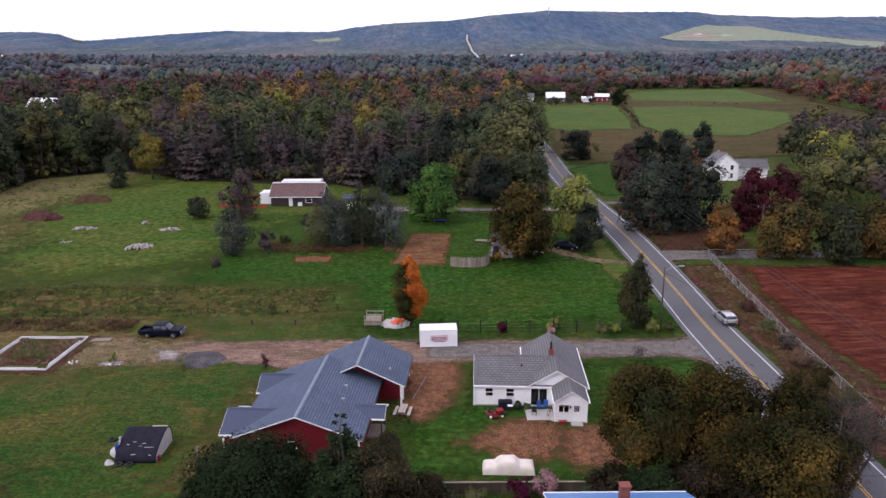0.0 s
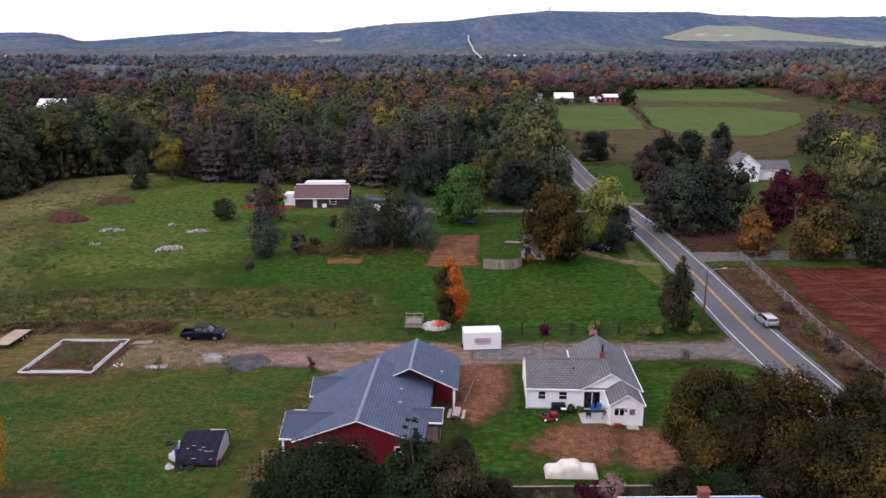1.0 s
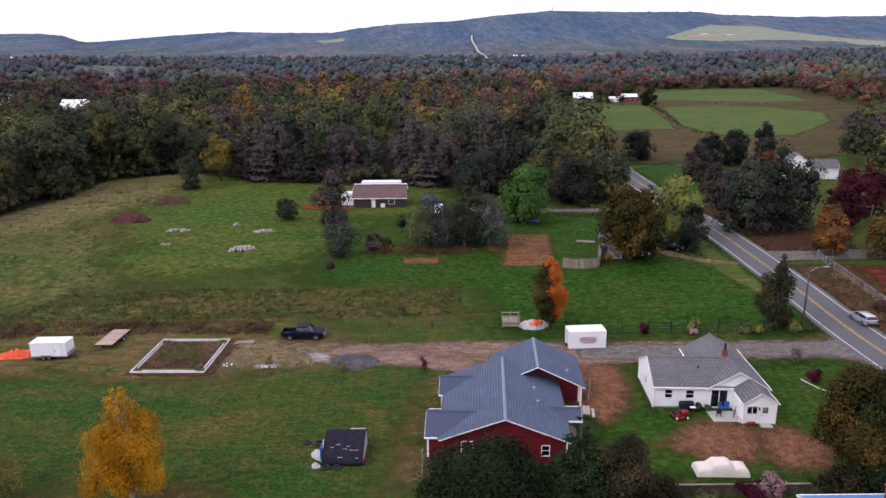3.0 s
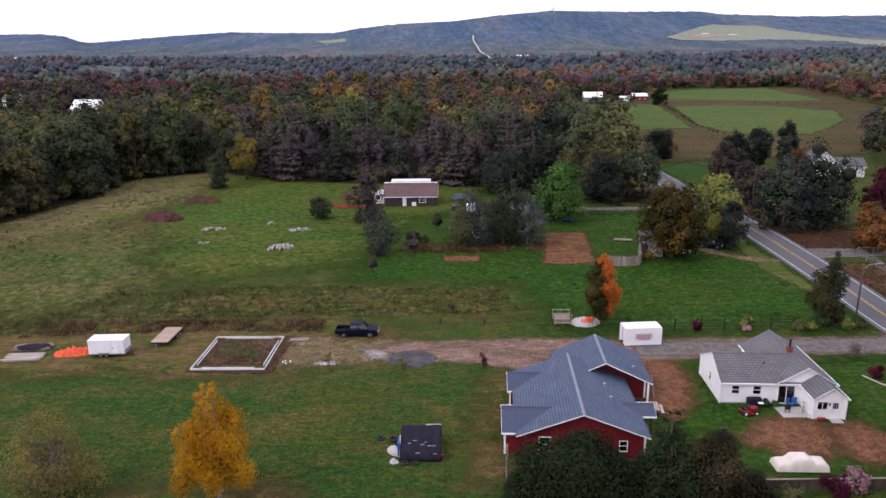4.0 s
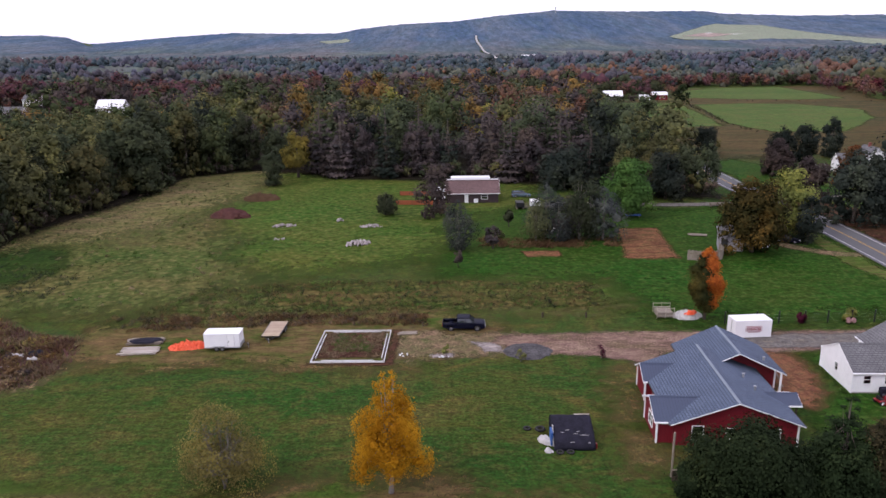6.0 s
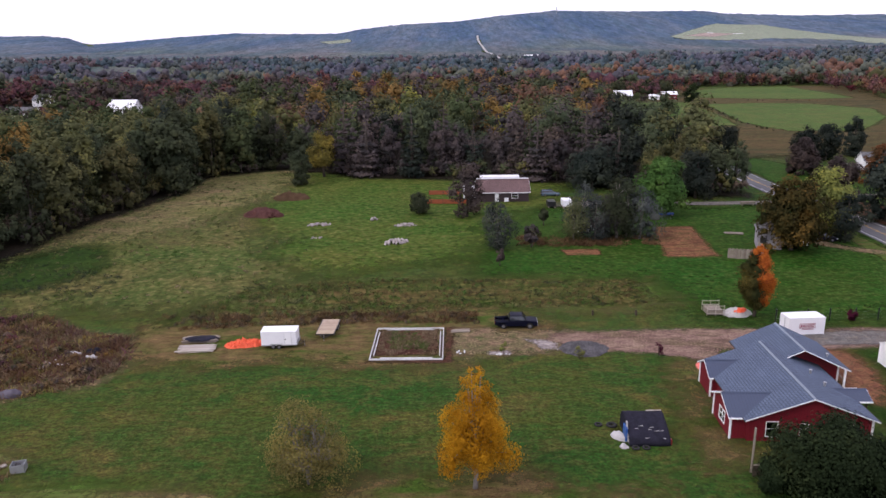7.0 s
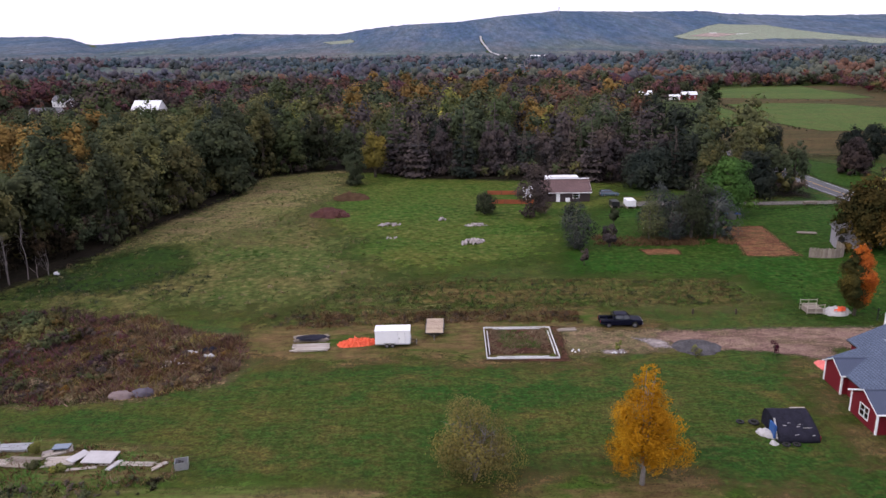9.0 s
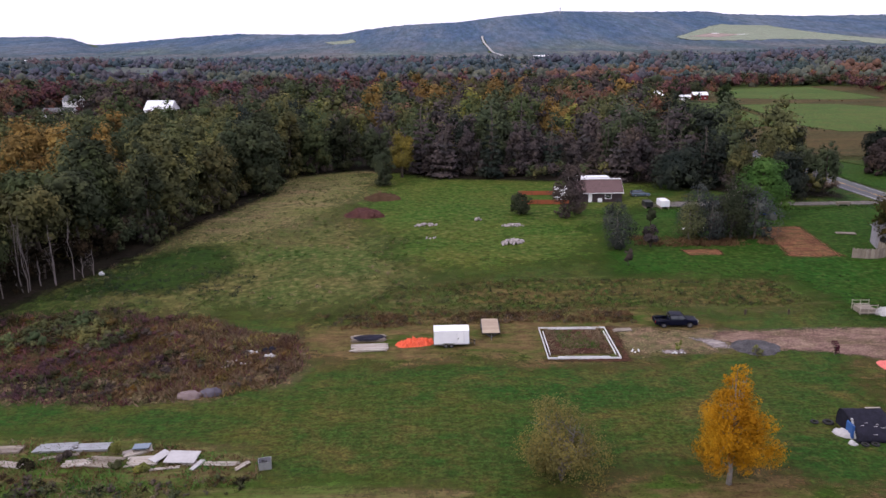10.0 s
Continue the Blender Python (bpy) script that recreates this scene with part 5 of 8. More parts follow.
EAST_T = [low_tree(s, h_, w_, 8, 150, 0.75, 0.5) for s, h_, w_ in zip(range(230, 236), (16, 18, 14, 17, 15, 13), (12, 10, 14, 13, 15, 16))]
# woods east of the road and the hedges round the pastures
by = {}


def sprinkle(x0, x1, y0, y1, step, test, cols, size=(0.6, 1.0)):
    for gy_ in np.arange(y0, y1, step):
        for gx_ in np.arange(x0, x1, step):
            x, y = gx_ + rng.uniform(-0.4, 0.4) * step, gy_ + rng.uniform(-0.4, 0.4) * step
            if test(x, y):
                k = noise.noise(Vector((x * 0.024, y * 0.018, 7.0))) + rng.uniform(-0.35, 0.35)
                by.setdefault(cols[min(int(np.clip((k + 0.6) / 1.2, 0, 0.999) * len(cols)), len(cols) - 1)], []).append((x, y, float(land(x, y)), rng.uniform(*size), rng.uniform(0, 6.28)))


def right_woods(x, y):
    lim = np.interp(y, [334.1, 354.6, 422.3, 468.6, 560.0, 650.0, 760.0], [208.2, 223.1, 245.6, 243.7, 268.0, 296.0, 320.0])
    return x > lim and x < 0.72 * y + 30


sprinkle(150, 560, 320, 760, 9.5, right_woods, ("plum", "maroon", "red", "russet", "maroon", "dark", "olive", "russet", "orange"), (0.5, 0.9))
sprinkle(88, 290, 143, 306, 8.5, lambda x, y: x > np.interp(y, [147.2, 192.3, 234.9, 280.0, 324.1], [89.5, 99.3, 111.3, 139.5, 177.8]) and x < 0.72 * y + 25, ("dark", "olive", "deep", "brown", "dark", "olive", "plum"), (0.5, 0.9))
sprinkle(66, 128, 520, 620, 9.0, lambda x, y: True, ("dark", "maroon", "russet", "dark", "brown"), (0.6, 0.9))
sprinkle(126, 330, 684, 740, 8.5, lambda x, y: True, ("plum", "maroon", "russet", "maroon", "dark"), (0.6, 0.9))
sprinkle(50, 124, 520, 545, 9.0, lambda x, y: True, ("dark", "maroon", "russet", "plum"), (0.6, 0.95))
sprinkle(66, 112, 462, 476, 8.0, lambda x, y: rng.random() < 0.4, ("dark", "brown"), (0.3, 0.55))
sprinkle(43, 54, 240, 312, 8.0, lambda x, y: rng.random() < 0.3, ("olive", "brown"), (0.2, 0.4))
sprinkle(86, 122, 300, 462, 3.2, lambda x, y: abs(x - np.interp(y, [309.2, 335.4, 392.2, 473.3], [91.3, 92.2, 104.8, 117.9])) < 1.6, ("dark", "brown"), (0.07, 0.13))
sprinkle(120, 240, 456, 520, 4.5, lambda x, y: abs(y - np.interp(x, [120, 165, 235], [486, 472, 458])) < 3.0 and rng.random() < 0.5, ("brown", "rust"), (0.05, 0.12))
for lf, spots in by.items():
    scatter("far_woods", spots, EAST_T, LEAF[lf], "autumn woodland east of the road in %s tones" % TONES.get(lf, lf), "woods")

# the valley beyond
THIN_T = [low_tree(s, h_, w_, c_ + 2, 16, 1.1, 0.95) for s, h_, w_, c_ in ((250, 12, 14, 4), (251, 14, 12, 4), (252, 10, 15, 4), (253, 16, 7, 3), (254, 11, 15, 4), (255, 13, 12, 3), (256, 9, 18, 4))]
by = {}
OPEN = [(98, 620, 1470, 1850), (-1030, -800, 1270, 1560), (-640, -430, 970, 1230), (74, 84, 1100, 1900)]
y = 610.0
while y < 1700:
    step = 17 + (y - 620) * 0.006
    for gx_ in np.arange(-0.72 * y - 90, 0.72 * y + 40, step):
        x, yy = gx_ + rng.uniform(-0.45, 0.45) * step, y + rng.uniform(-0.45, 0.45) * step
        if any(a < x < b and c < yy < d for a, b, c, d in OPEN) or (126 < x < 320 and yy < 684):
            continue
        zone = noise.noise(Vector((x * 0.004, yy * 0.004, 3.0)))
        if 900 < yy < 1180 and zone < -0.3 and rng.random() < 0.7:
            continue
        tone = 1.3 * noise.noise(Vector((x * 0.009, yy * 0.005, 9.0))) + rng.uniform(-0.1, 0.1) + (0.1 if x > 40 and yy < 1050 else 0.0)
        # beyond 640 m the leaf colours carry painted haze, paler past about 980
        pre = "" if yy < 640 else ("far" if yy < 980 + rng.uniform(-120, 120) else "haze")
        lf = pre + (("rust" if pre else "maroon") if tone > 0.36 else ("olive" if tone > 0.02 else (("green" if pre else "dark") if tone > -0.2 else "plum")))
        by.setdefault(lf, []).append((x, yy, float(land(x, yy)) - (1.5 if yy < 1170 else -1.5), rng.uniform(0.65, 1.35) * step / 15 * (1.0 if yy < 1250 else 1.0 - 0.6 * (yy - 1250) / 450), rng.uniform(0, 6.28)))
    y += step
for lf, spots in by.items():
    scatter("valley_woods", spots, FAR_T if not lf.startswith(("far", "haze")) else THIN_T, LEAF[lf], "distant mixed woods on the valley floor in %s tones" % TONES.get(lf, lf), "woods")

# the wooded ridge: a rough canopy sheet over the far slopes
n = Nodes("haze_painted_canopy")
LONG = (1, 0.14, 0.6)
# blue-grey haze painted into the canopy colour, bluer up the slope
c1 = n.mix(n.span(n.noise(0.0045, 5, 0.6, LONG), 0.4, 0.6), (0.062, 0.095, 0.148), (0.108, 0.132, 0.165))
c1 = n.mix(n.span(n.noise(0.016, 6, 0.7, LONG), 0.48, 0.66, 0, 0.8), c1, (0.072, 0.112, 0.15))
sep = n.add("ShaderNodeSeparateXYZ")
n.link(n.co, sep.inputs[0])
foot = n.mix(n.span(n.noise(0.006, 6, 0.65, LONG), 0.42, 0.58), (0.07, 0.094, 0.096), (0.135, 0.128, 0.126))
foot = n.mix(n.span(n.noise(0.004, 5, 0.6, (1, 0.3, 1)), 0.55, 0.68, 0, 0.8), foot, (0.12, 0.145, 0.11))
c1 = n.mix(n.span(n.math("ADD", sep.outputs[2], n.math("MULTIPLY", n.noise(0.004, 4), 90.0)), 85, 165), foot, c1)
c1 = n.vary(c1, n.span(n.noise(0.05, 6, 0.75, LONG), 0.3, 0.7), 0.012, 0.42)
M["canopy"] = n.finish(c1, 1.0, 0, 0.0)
cx, cy = np.meshgrid(np.arange(-3600, 3600, 15.0), np.concatenate((np.arange(1180, 1900, 10.0), np.arange(1900, 4500, 19.0))))
keep = (np.abs(cx + 30) < 0.74 * cy + 60) & (np.hypot(cx, cy) < 4560)
tall = np.array([[noise.noise(Vector((a * 0.03, b * 0.03, 0.0))) * 5 + noise.noise(Vector((a * 0.1, b * 0.1, 4.0))) * 4 for a, b in zip(ra, rb)] for ra, rb in zip(cx, cy)])
cz = land(cx, cy) + np.where(cy < 1215, -3.0, 6 + tall)
cx = cx + np.random.default_rng(3).uniform(-6, 6, cx.shape)


for poly in ([(792, 2674), (1105, 3069), (1267, 3003), (1304, 2647), (1335, 2193), (1114, 1826), (1231, 2276), (1134, 2449), (920, 2486), (807, 2554)], [(-560, 3096), (-455, 3259), (-414, 3050), (-496, 2973)],
             [(70, 1180), (90, 1180), (98, 2025), (110, 2520), (116, 3030), (96, 3030), (90, 2520), (78, 2025)], [(-1030, 1440), (-900, 1560), (-800, 1340), (-860, 1260)], [(-650, 1085), (-490, 1240), (-425, 1100), (-570, 960)], [(100, 1868), (654, 1690), (572, 1447), (96, 1576)]):
    cz = np.where(inside(cx, cy, poly), land(cx, cy) - 4, cz)
ci = np.arange(cx.size).reshape(cx.shape)
cq = np.stack((ci[:-1, :-1], ci[:-1, 1:], ci[1:, 1:], ci[1:, :-1]), -1)[keep[:-1, :-1]].reshape(-1, 4)
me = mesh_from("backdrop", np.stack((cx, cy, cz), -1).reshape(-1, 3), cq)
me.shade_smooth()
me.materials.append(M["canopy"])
tagged(new("backdrop", me), "wooded autumn ridge with blue-grey haze painted into its colour", "hills", kind="structure")


# ---- buildings ----
def wall_run(bm, length, height, thick, holes, m):
    """A straight wall from the origin along x, its outer face at y = 0, with openings (x0, x1, z0, z1)."""
    cuts = sorted({0.0, length, *[v for h in holes for v in h[:2]]})
    for a, b in zip(cuts, cuts[1:]):
        mid = (a + b) / 2
        spans = sorted((h[2], h[3]) for h in holes if h[0] < mid < h[1])
        z = 0.0
        for z0, z1 in spans:
            if z0 > z:
                box(bm, (a, 0, z), (b, thick, z0), m)
            z = z1
        if z < height:
            box(bm, (a, 0, z), (b, thick, height), m)
    return bm


def window(parent, m, w, h, frame_mat, bars=True, door=False, label=""):
    """A window or glazed door in the wall's plane: frame, sash bars, pane. Origin at its lower left outside corner."""
    bm = bmesh.new()
    f, out = 0.09, -0.035
    for lo, hi in (((-f, out, -f), (0, 0.1, h + f)), ((w, out, -f), (w + f, 0.1, h + f)), ((0, out, h), (w, 0.1, h + f)), ((0, out - 0.02, -f), (w, 0.1, 0))):
        box(bm, lo, hi, m)
    if bars:
        box(bm, (0, 0.02, h / 2 - 0.03), (w, 0.07, h / 2 + 0.03), m)
    if door:
        box(bm, (w / 2 - 0.04, 0.01, 0), (w / 2 + 0.04, 0.08, h), m)
    fr = part("door" if door else "window", bm, frame_mat, parent, label)
    pane = part("pane", boxed((0, 0.035, 0), (w, 0.05, h), m), M["glass"], fr, "dark window glass")
    pane.visible_shadow = False
    return fr


def gable_roof(parent, x0, x1, y0, y1, eave, ridge, mat, along="y", over=0.35, thick=0.12, trim=None, name="roof", gutter=None):
    """Two roof slopes over a rectangle, the ridge along x or y, with white boards on the edges."""
    trim = trim or M["trim"]
    gutter = gutter or trim
    rise = ridge - eave
    if along == "y":
        half, mid = (x1 - x0) / 2, (x0 + x1) / 2
        k = rise / half
        for sgn in (-1, 1):
            e = mid + sgn * (half + over)
            ze = eave - k * over
            a, b, c, d = (mid, y0 - over, ridge), (mid, y1 + over, ridge), (e, y1 + over, ze), (e, y0 - over, ze)
            pts = [a, d, c, b] if sgn > 0 else [a, b, c, d]
            part(name, prism(bmesh.new(), pts, (0, 0, thick)), mat, parent)
            for yy, dy in ((y0 - over - 0.03, 0.03), (y1 + over, 0.03)):
                part("fascia", prism(bmesh.new(), [(mid, yy, ridge - 0.01), (e, yy, ze - 0.01), (e, yy, ze + thick - 0.02), (mid, yy, ridge + thick - 0.02)], (0, dy, 0)), trim, parent)
            part("gutter", boxed((min(e, e + sgn * 0.1), y0 - over, ze + 0.01), (max(e, e + sgn * 0.1), y1 + over, ze + 0.1)), gutter, parent)
        part("ridge_cap", prism(bmesh.new(), [(mid - 0.16, y0 - over, ridge + thick - 0.03), (mid, y0 - over, ridge + thick + 0.05), (mid + 0.16, y0 - over, ridge + thick - 0.03)], (0, y1 - y0 + 2 * over, 0)), M["ridgecap"] if mat == M["shingle_blue_y"] else mat, parent)
    else:
        half, mid = (y1 - y0) / 2, (y0 + y1) / 2
        k = rise / half
        for sgn in (-1, 1):
            e = mid + sgn * (half + over)
            ze = eave - k * over
            a, b, c, d = (x0 - over, mid, ridge), (x1 + over, mid, ridge), (x1 + over, e, ze), (x0 - over, e, ze)
            part(name, prism(bmesh.new(), [a, b, c, d], (0, 0, thick)), mat, parent)
            for xx in (x0 - over - 0.03, x1 + over):
                part("fascia", prism(bmesh.new(), [(xx, mid, ridge - 0.01), (xx, e, ze - 0.01), (xx, e, ze + thick - 0.02), (xx, mid, ridge + thick - 0.02)], (0.03, 0, 0)), trim, parent)
            part("gutter", boxed((x0 - over, min(e, e + sgn * 0.1), ze - 0.02), (x1 + over, max(e, e + sgn * 0.1), ze + 0.12)), gutter, parent)
        part("ridge_cap", prism(bmesh.new(), [(x0 - over, mid - 0.16, ridge + thick - 0.03), (x0 - over, mid, ridge + thick + 0.05), (x0 - over, mid + 0.16, ridge + thick - 0.03)], (x1 - x0 + 2 * over, 0, 0)), mat, parent)


def gable_wall(parent, x0, x1, y, eave, ridge, mat, thick=0.15, along="x", name="gable"):
    """The triangle under a gable. along: the way that the wall runs."""
    mid = (x0 + x1) / 2
    if along == "x":
        part(name, prism(bmesh.new(), [(x0, y, eave), (x1, y, eave), (mid, y, ridge - 0.02)], (0, thick, 0)), mat, parent)
    else:
        part(name, prism(bmesh.new(), [(y, x0, eave), (y, x1, eave), (y, mid, ridge - 0.02)], (thick, 0, 0)), mat, parent)


def block(parent, x0, x1, y0, y1, height, mat, holes=None, thick=0.15):
    """Four walls round a rectangle. holes: side letter to openings measured from the wall's left end as seen from outside."""
    holes = holes or {}
    part("wall", wall_run(bmesh.new(), x1 - x0, height, thick, holes.get("s", ()), pose(x0, y0, 0)), mat, parent)
    part("wall", wall_run(bmesh.new(), x1 - x0, height, thick, holes.get("n", ()), pose(x1, y1, 0, 0, 0, 180)), mat, parent)
    part("wall", wall_run(bmesh.new(), y1 - y0 - 2 * thick, height, thick, holes.get("w", ()), pose(x0, y1 - thick, 0, 0, 0, -90)), mat, parent)
    part("wall", wall_run(bmesh.new(), y1 - y0 - 2 * thick, height, thick, holes.get("e", ()), pose(x1, y0 + thick, 0, 0, 0, 90)), mat, parent)
    part("floor_slab", boxed((x0 + thick, y0 + thick, 0.02), (x1 - thick, y1 - thick, 0.12)), M["dark"], parent)


def corner_boards(parent, pts, height, mat):
    for x, y in pts:
        part("corner_board", boxed((x - 0.09, y - 0.09, 0), (x + 0.09, y + 0.09, height)), mat, parent)


# the red house with the blue-grey roofs; its own axes, x east, y north, origin at the main block's south-west corner
red = thing("red_house", pose(-19.6, 59.5, 0, 0, 0, -3.5), "dark red sided house with blue-grey shingle roofs and white trim", "house")
RW = 11.6
block(red, 0, RW, 0, 13.2, 2.45, M["redboard"], {"s": [(1.75, 2.75, 0.55, 2.05), (4.95, 5.6, 0.8, 1.85), (9.3, 9.95, 0.8, 1.8)]})
gable_wall(red, 0, RW, 0, 2.45, 4.6, M["redboard"])
gable_wall(red, 0, RW, 13.05, 2.45, 4.6, M["redboard"])
gable_roof(red, 0, RW, 0, 13.2, 2.45, 4.62, M["shingle_blue_y"], "y", 0.45, gutter=M["blackmetal"])
for x, z, w, h in ((1.75, 0.55, 1.0, 1.5), (4.95, 0.8, 0.65, 1.05), (9.3, 0.8, 0.65, 1.0)):
    window(red, pose(x, 0, z), w, h, M["trim"], label="white-framed sash window")
# west wings, each with its ridge across
block(red, -1.5, -0.01, 0.42, 5.4, 2.4, M["redboard"], {"w": [(1.6, 3.2, 0.7, 1.9)]})
gable_wall(red, 0.42, 5.4, -1.5, 2.4, 3.55, M["redboard"], along="y")
gable_roof(red, -1.5, 4.0, 0.42, 5.4, 2.4, 3.6, M["navymetal"], "x", 0.3, gutter=M["trim"])
window(red, pose(-1.5, 3.65, 0.7, 0, 0, -90), 1.6, 1.2, M["trim"], door=True, label="white-framed double window")
block(red, -0.7, -0.01, 9.2, 13.0, 2.4, M["redboard"])
gable_wall(red, 9.2, 13.0, -0.7, 2.4, 3.4, M["redboard"], along="y")
gable_roof(red, -0.7, 3.2, 9.2, 13.0, 2.4, 3.45, M["navymetal"], "x", 0.3)
corner_boards(red, ((-1.5, 0.42), (-1.5, 5.4), (-0.7, 9.2), (-0.7, 13.0)), 2.4, M["trim"])
corner_boards(red, ((RW, 0), (RW, 13.2)), 2.45, M["trim"])
# the northern block, set to the east
block(red, 4.9, 14.3, 12.6, 18.6, 2.6, M["redboard"], {"e": [(0.5, 1.4, 0.0, 2.0)]})
gable_wall(red, 4.9, 14.3, 12.6, 2.6, 4.75, M["redboard"])
gable_wall(red, 4.9, 14.3, 18.45, 2.6, 4.75, M["redboard"])
gable_roof(red, 4.9, 14.3, 11.2, 18.6, 2.6, 4.8, M["shingle_blue_y"], "y", 0.45, gutter=M["blackmetal"])
corner_boards(red, ((14.3, 11.0), (14.3, 12.6), (14.3, 18.6)), 2.6, M["trim"])
# east porch on posts
gable_roof(red, 9.4, 13.3, 4.0, 6.6, 2.35, 2.95, M["navymetal"], "x", 0.2)
gable_wall(red, 4.0, 6.6, 13.15, 2.3, 2.93, M["trim"], along="y")
for y in (4.15, 6.45):
    part("porch_post", boxed((13.05, y - 0.07, 0), (13.19, y + 0.07, 2.4)), M["darkwood"], red, "dark square porch post")
part("porch_deck", boxed((RW + 0.02, 4.0, 0.02), (13.2, 6.6, 0.28)), M["wood"], red)
for x, y in ((9.2, 5.0), (9.0, 7.8), (12.9, 12.6)):
    z = 4.62 - abs(x - RW / 2) * 0.374 if x < 12 else 3.2
    bm = tube(bmesh.new(), [(x, y, z), (x, y, z + 0.5)], 0.11, 10)
    tube(bm, [(x, y, z + 0.5), (x, y, z + 0.56)], 0.17, 10)
    part("roof_vent", bm, M["steel"], red, "small pale metal roof vent")

# the white bungalow
wh = thing("white_house", pose(3.3, 69.8, 0, 0, 0, -3.5), "white clapboard bungalow with grey shingle roof and brick chimney", "house")
block(wh, 0, 5.8, 0, 7.2, 2.45, M["whiteboard"], {"s": [(1.25, 2.0, 1.12, 2.02), (3.5, 4.3, 1.12, 2.02)], "w": [(3.1, 3.8, 1.1, 2.0)]})
gable_wall(wh, 0, 7.2, 0, 2.45, 4.3, M["whiteboard"], along="y")
gable_roof(wh, 0.15, 8.4, 0, 7.2, 2.45, 4.32, M["shingle_grey_x"], "x", 0.22)
window(wh, pose(1.25, 0, 1.12), 0.75, 0.9, M["trim"], label="small white sash window")
window(wh, pose(3.5, 0, 1.12), 0.8, 0.9, M["trim"], label="small white sash window")
window(wh, pose(0, 3.95, 1.1, 0, 0, -90), 0.7, 0.9, M["trim"], label="small white sash window")
block(wh, 5.82, 12.0, -0.02, 10.4, 2.45, M["whiteboard"], {"s": [(0.35, 2.05, 0.12, 2.1)]})
gable_wall(wh, 5.82, 12.0, -0.02, 2.45, 4.25, M["whiteboard"])
gable_wall(wh, 5.82, 12.0, 10.25, 2.45, 4.25, M["whiteboard"])
gable_roof(wh, 5.82, 12.0, -0.02, 10.4, 2.45, 4.3, M["shingle_grey_y"], "y", 0.3)
window(wh, pose(6.17, -0.02, 0.12), 1.7, 1.98, M["trim"], bars=False, door=True, label="sliding glass patio door")
# sun porch on the south-east corner
block(wh, 8.5, 11.7, -3.3, -0.05, 2.4, M["whiteboard"], {"s": [(0.35, 1.35, 1.1, 1.95), (1.75, 2.6, 0.1, 2.05)]})
gable_wall(wh, 8.5, 11.7, -3.3, 2.4, 3.45, M["whiteboard"])
gable_roof(wh, 8.5, 11.7, -3.3, 0.6, 2.4, 3.5, M["shingle_grey_y"], "y", 0.22)
window(wh, pose(8.85, -3.3, 1.1), 1.0, 0.85, M["trim"], bars=False, door=True, label="white two-part window")
dr = part("door", boxed((10.25, -3.28, 0.1), (11.1, -3.22, 2.05)), M["trim"], wh, "white panelled door with nine small panes")
for k in range(9):
    part("pane", boxed((10.4 + 0.19 * (k % 3), -3.3, 1.2 + 0.22 * (k // 3)), (10.56 + 0.19 * (k % 3), -3.284, 1.39 + 0.22 * (k // 3))), M["carglass"], dr)
part("door_handle", tube(bmesh.new(), [(10.33, -3.3, 1.0), (10.33, -3.38, 1.0)], 0.035, 8), M["chrome"], dr)
part("wall_lamp", boxed((9.95, -3.38, 1.55), (10.1, -3.3, 1.85)), M["blackmetal"], wh, "black outdoor wall lamp")
corner_boards(wh, ((0, 0), (0, 7.2), (8.5, -3.3), (11.7, -3.3), (12.0, 10.4)), 2.4, M["trim"])
bm = boxed((8.3, 3.65, 3.9), (8.8, 4.15, 5.0))
box(bm, (8.25, 3.6, 5.0), (8.85, 4.2, 5.1))
ch = part("chimney", bm, M["brick"], wh, "red brick chimney with a black flue")
part("flue", tube(bmesh.new(), [(8.55, 3.9, 5.1), (8.55, 3.9, 6.0)], 0.12, 10), M["blackmetal"], ch)
part("roof_vent", tube(bmesh.new(), [(5.2, 2.2, 3.5), (5.2, 2.2, 3.95)], 0.08, 8), M["blackmetal"], wh)
part("downspout", boxed((-0.02, -0.13, 0.1), (0.08, -0.04, 2.3)), M["trim"], wh)
part("downspout", boxed((12.02, 7.0, 0.1), (12.1, 7.1, 2.4)), M["trim"], wh)
part("doorstep", boxed((10.1, -4.2, 0.0), (11.3, -3.34, 0.1), None, 0.02), M["concrete"], wh, "pale concrete step")
part("foundation", boxed((-0.03, -0.06, 0.0), (12.03, -0.03, 0.14)), M["concrete"], wh)

# the brown house at the back of the field
bh = thing("brown_house", pose(-40.4, 162.6, 3.2, 0, 0, -1.0), "long low dark brown house with a maroon shingle roof", "house")
block(bh, 0, 12.2, 0, 7.0, 2.5, M["brownboard"], {"s": [(4.2, 5.1, 0.1, 2.1), (8.2, 9.6, 1.0, 2.1)]})
gable_wall(bh, 0, 7.0, 0, 2.5, 4.8, M["brownboard"], along="y")
gable_wall(bh, 0, 7.0, 12.05, 2.5, 4.8, M["brownboard"], along="y")
gable_roof(bh, 0, 12.2, 0, 7.0, 2.5, 4.85, M["shingle_brown"], "x", 0.35)
window(bh, pose(8.2, 0, 1.0), 1.4, 1.1, M["trim"], label="white-framed window")
part("door", boxed((4.2, 0.03, 0.1), (5.1, 0.09, 2.1)), M["trim"], bh, "white door")
part("heat_pump", boxed((6.4, -0.5, 0.2), (7.4, -0.1, 1.1), None, 0.04), M["whitepaint"], bh, "white outdoor unit")
part("roof_trim", boxed((-0.2, 3.3, 5.02), (12.4, 3.75, 5.2)), M["whitepaint"], bh, "white ridge board")
# white annex with flat roof on its west side
part("annex", boxed((-3.2, 2.4, 0.0), (-0.4, 6.4, 2.9), None, 0.03), M["whitepaint"], bh, "white annex")
bm = boxed((1.0, 7.1, 0), (10.6, 10.4, 4.9))
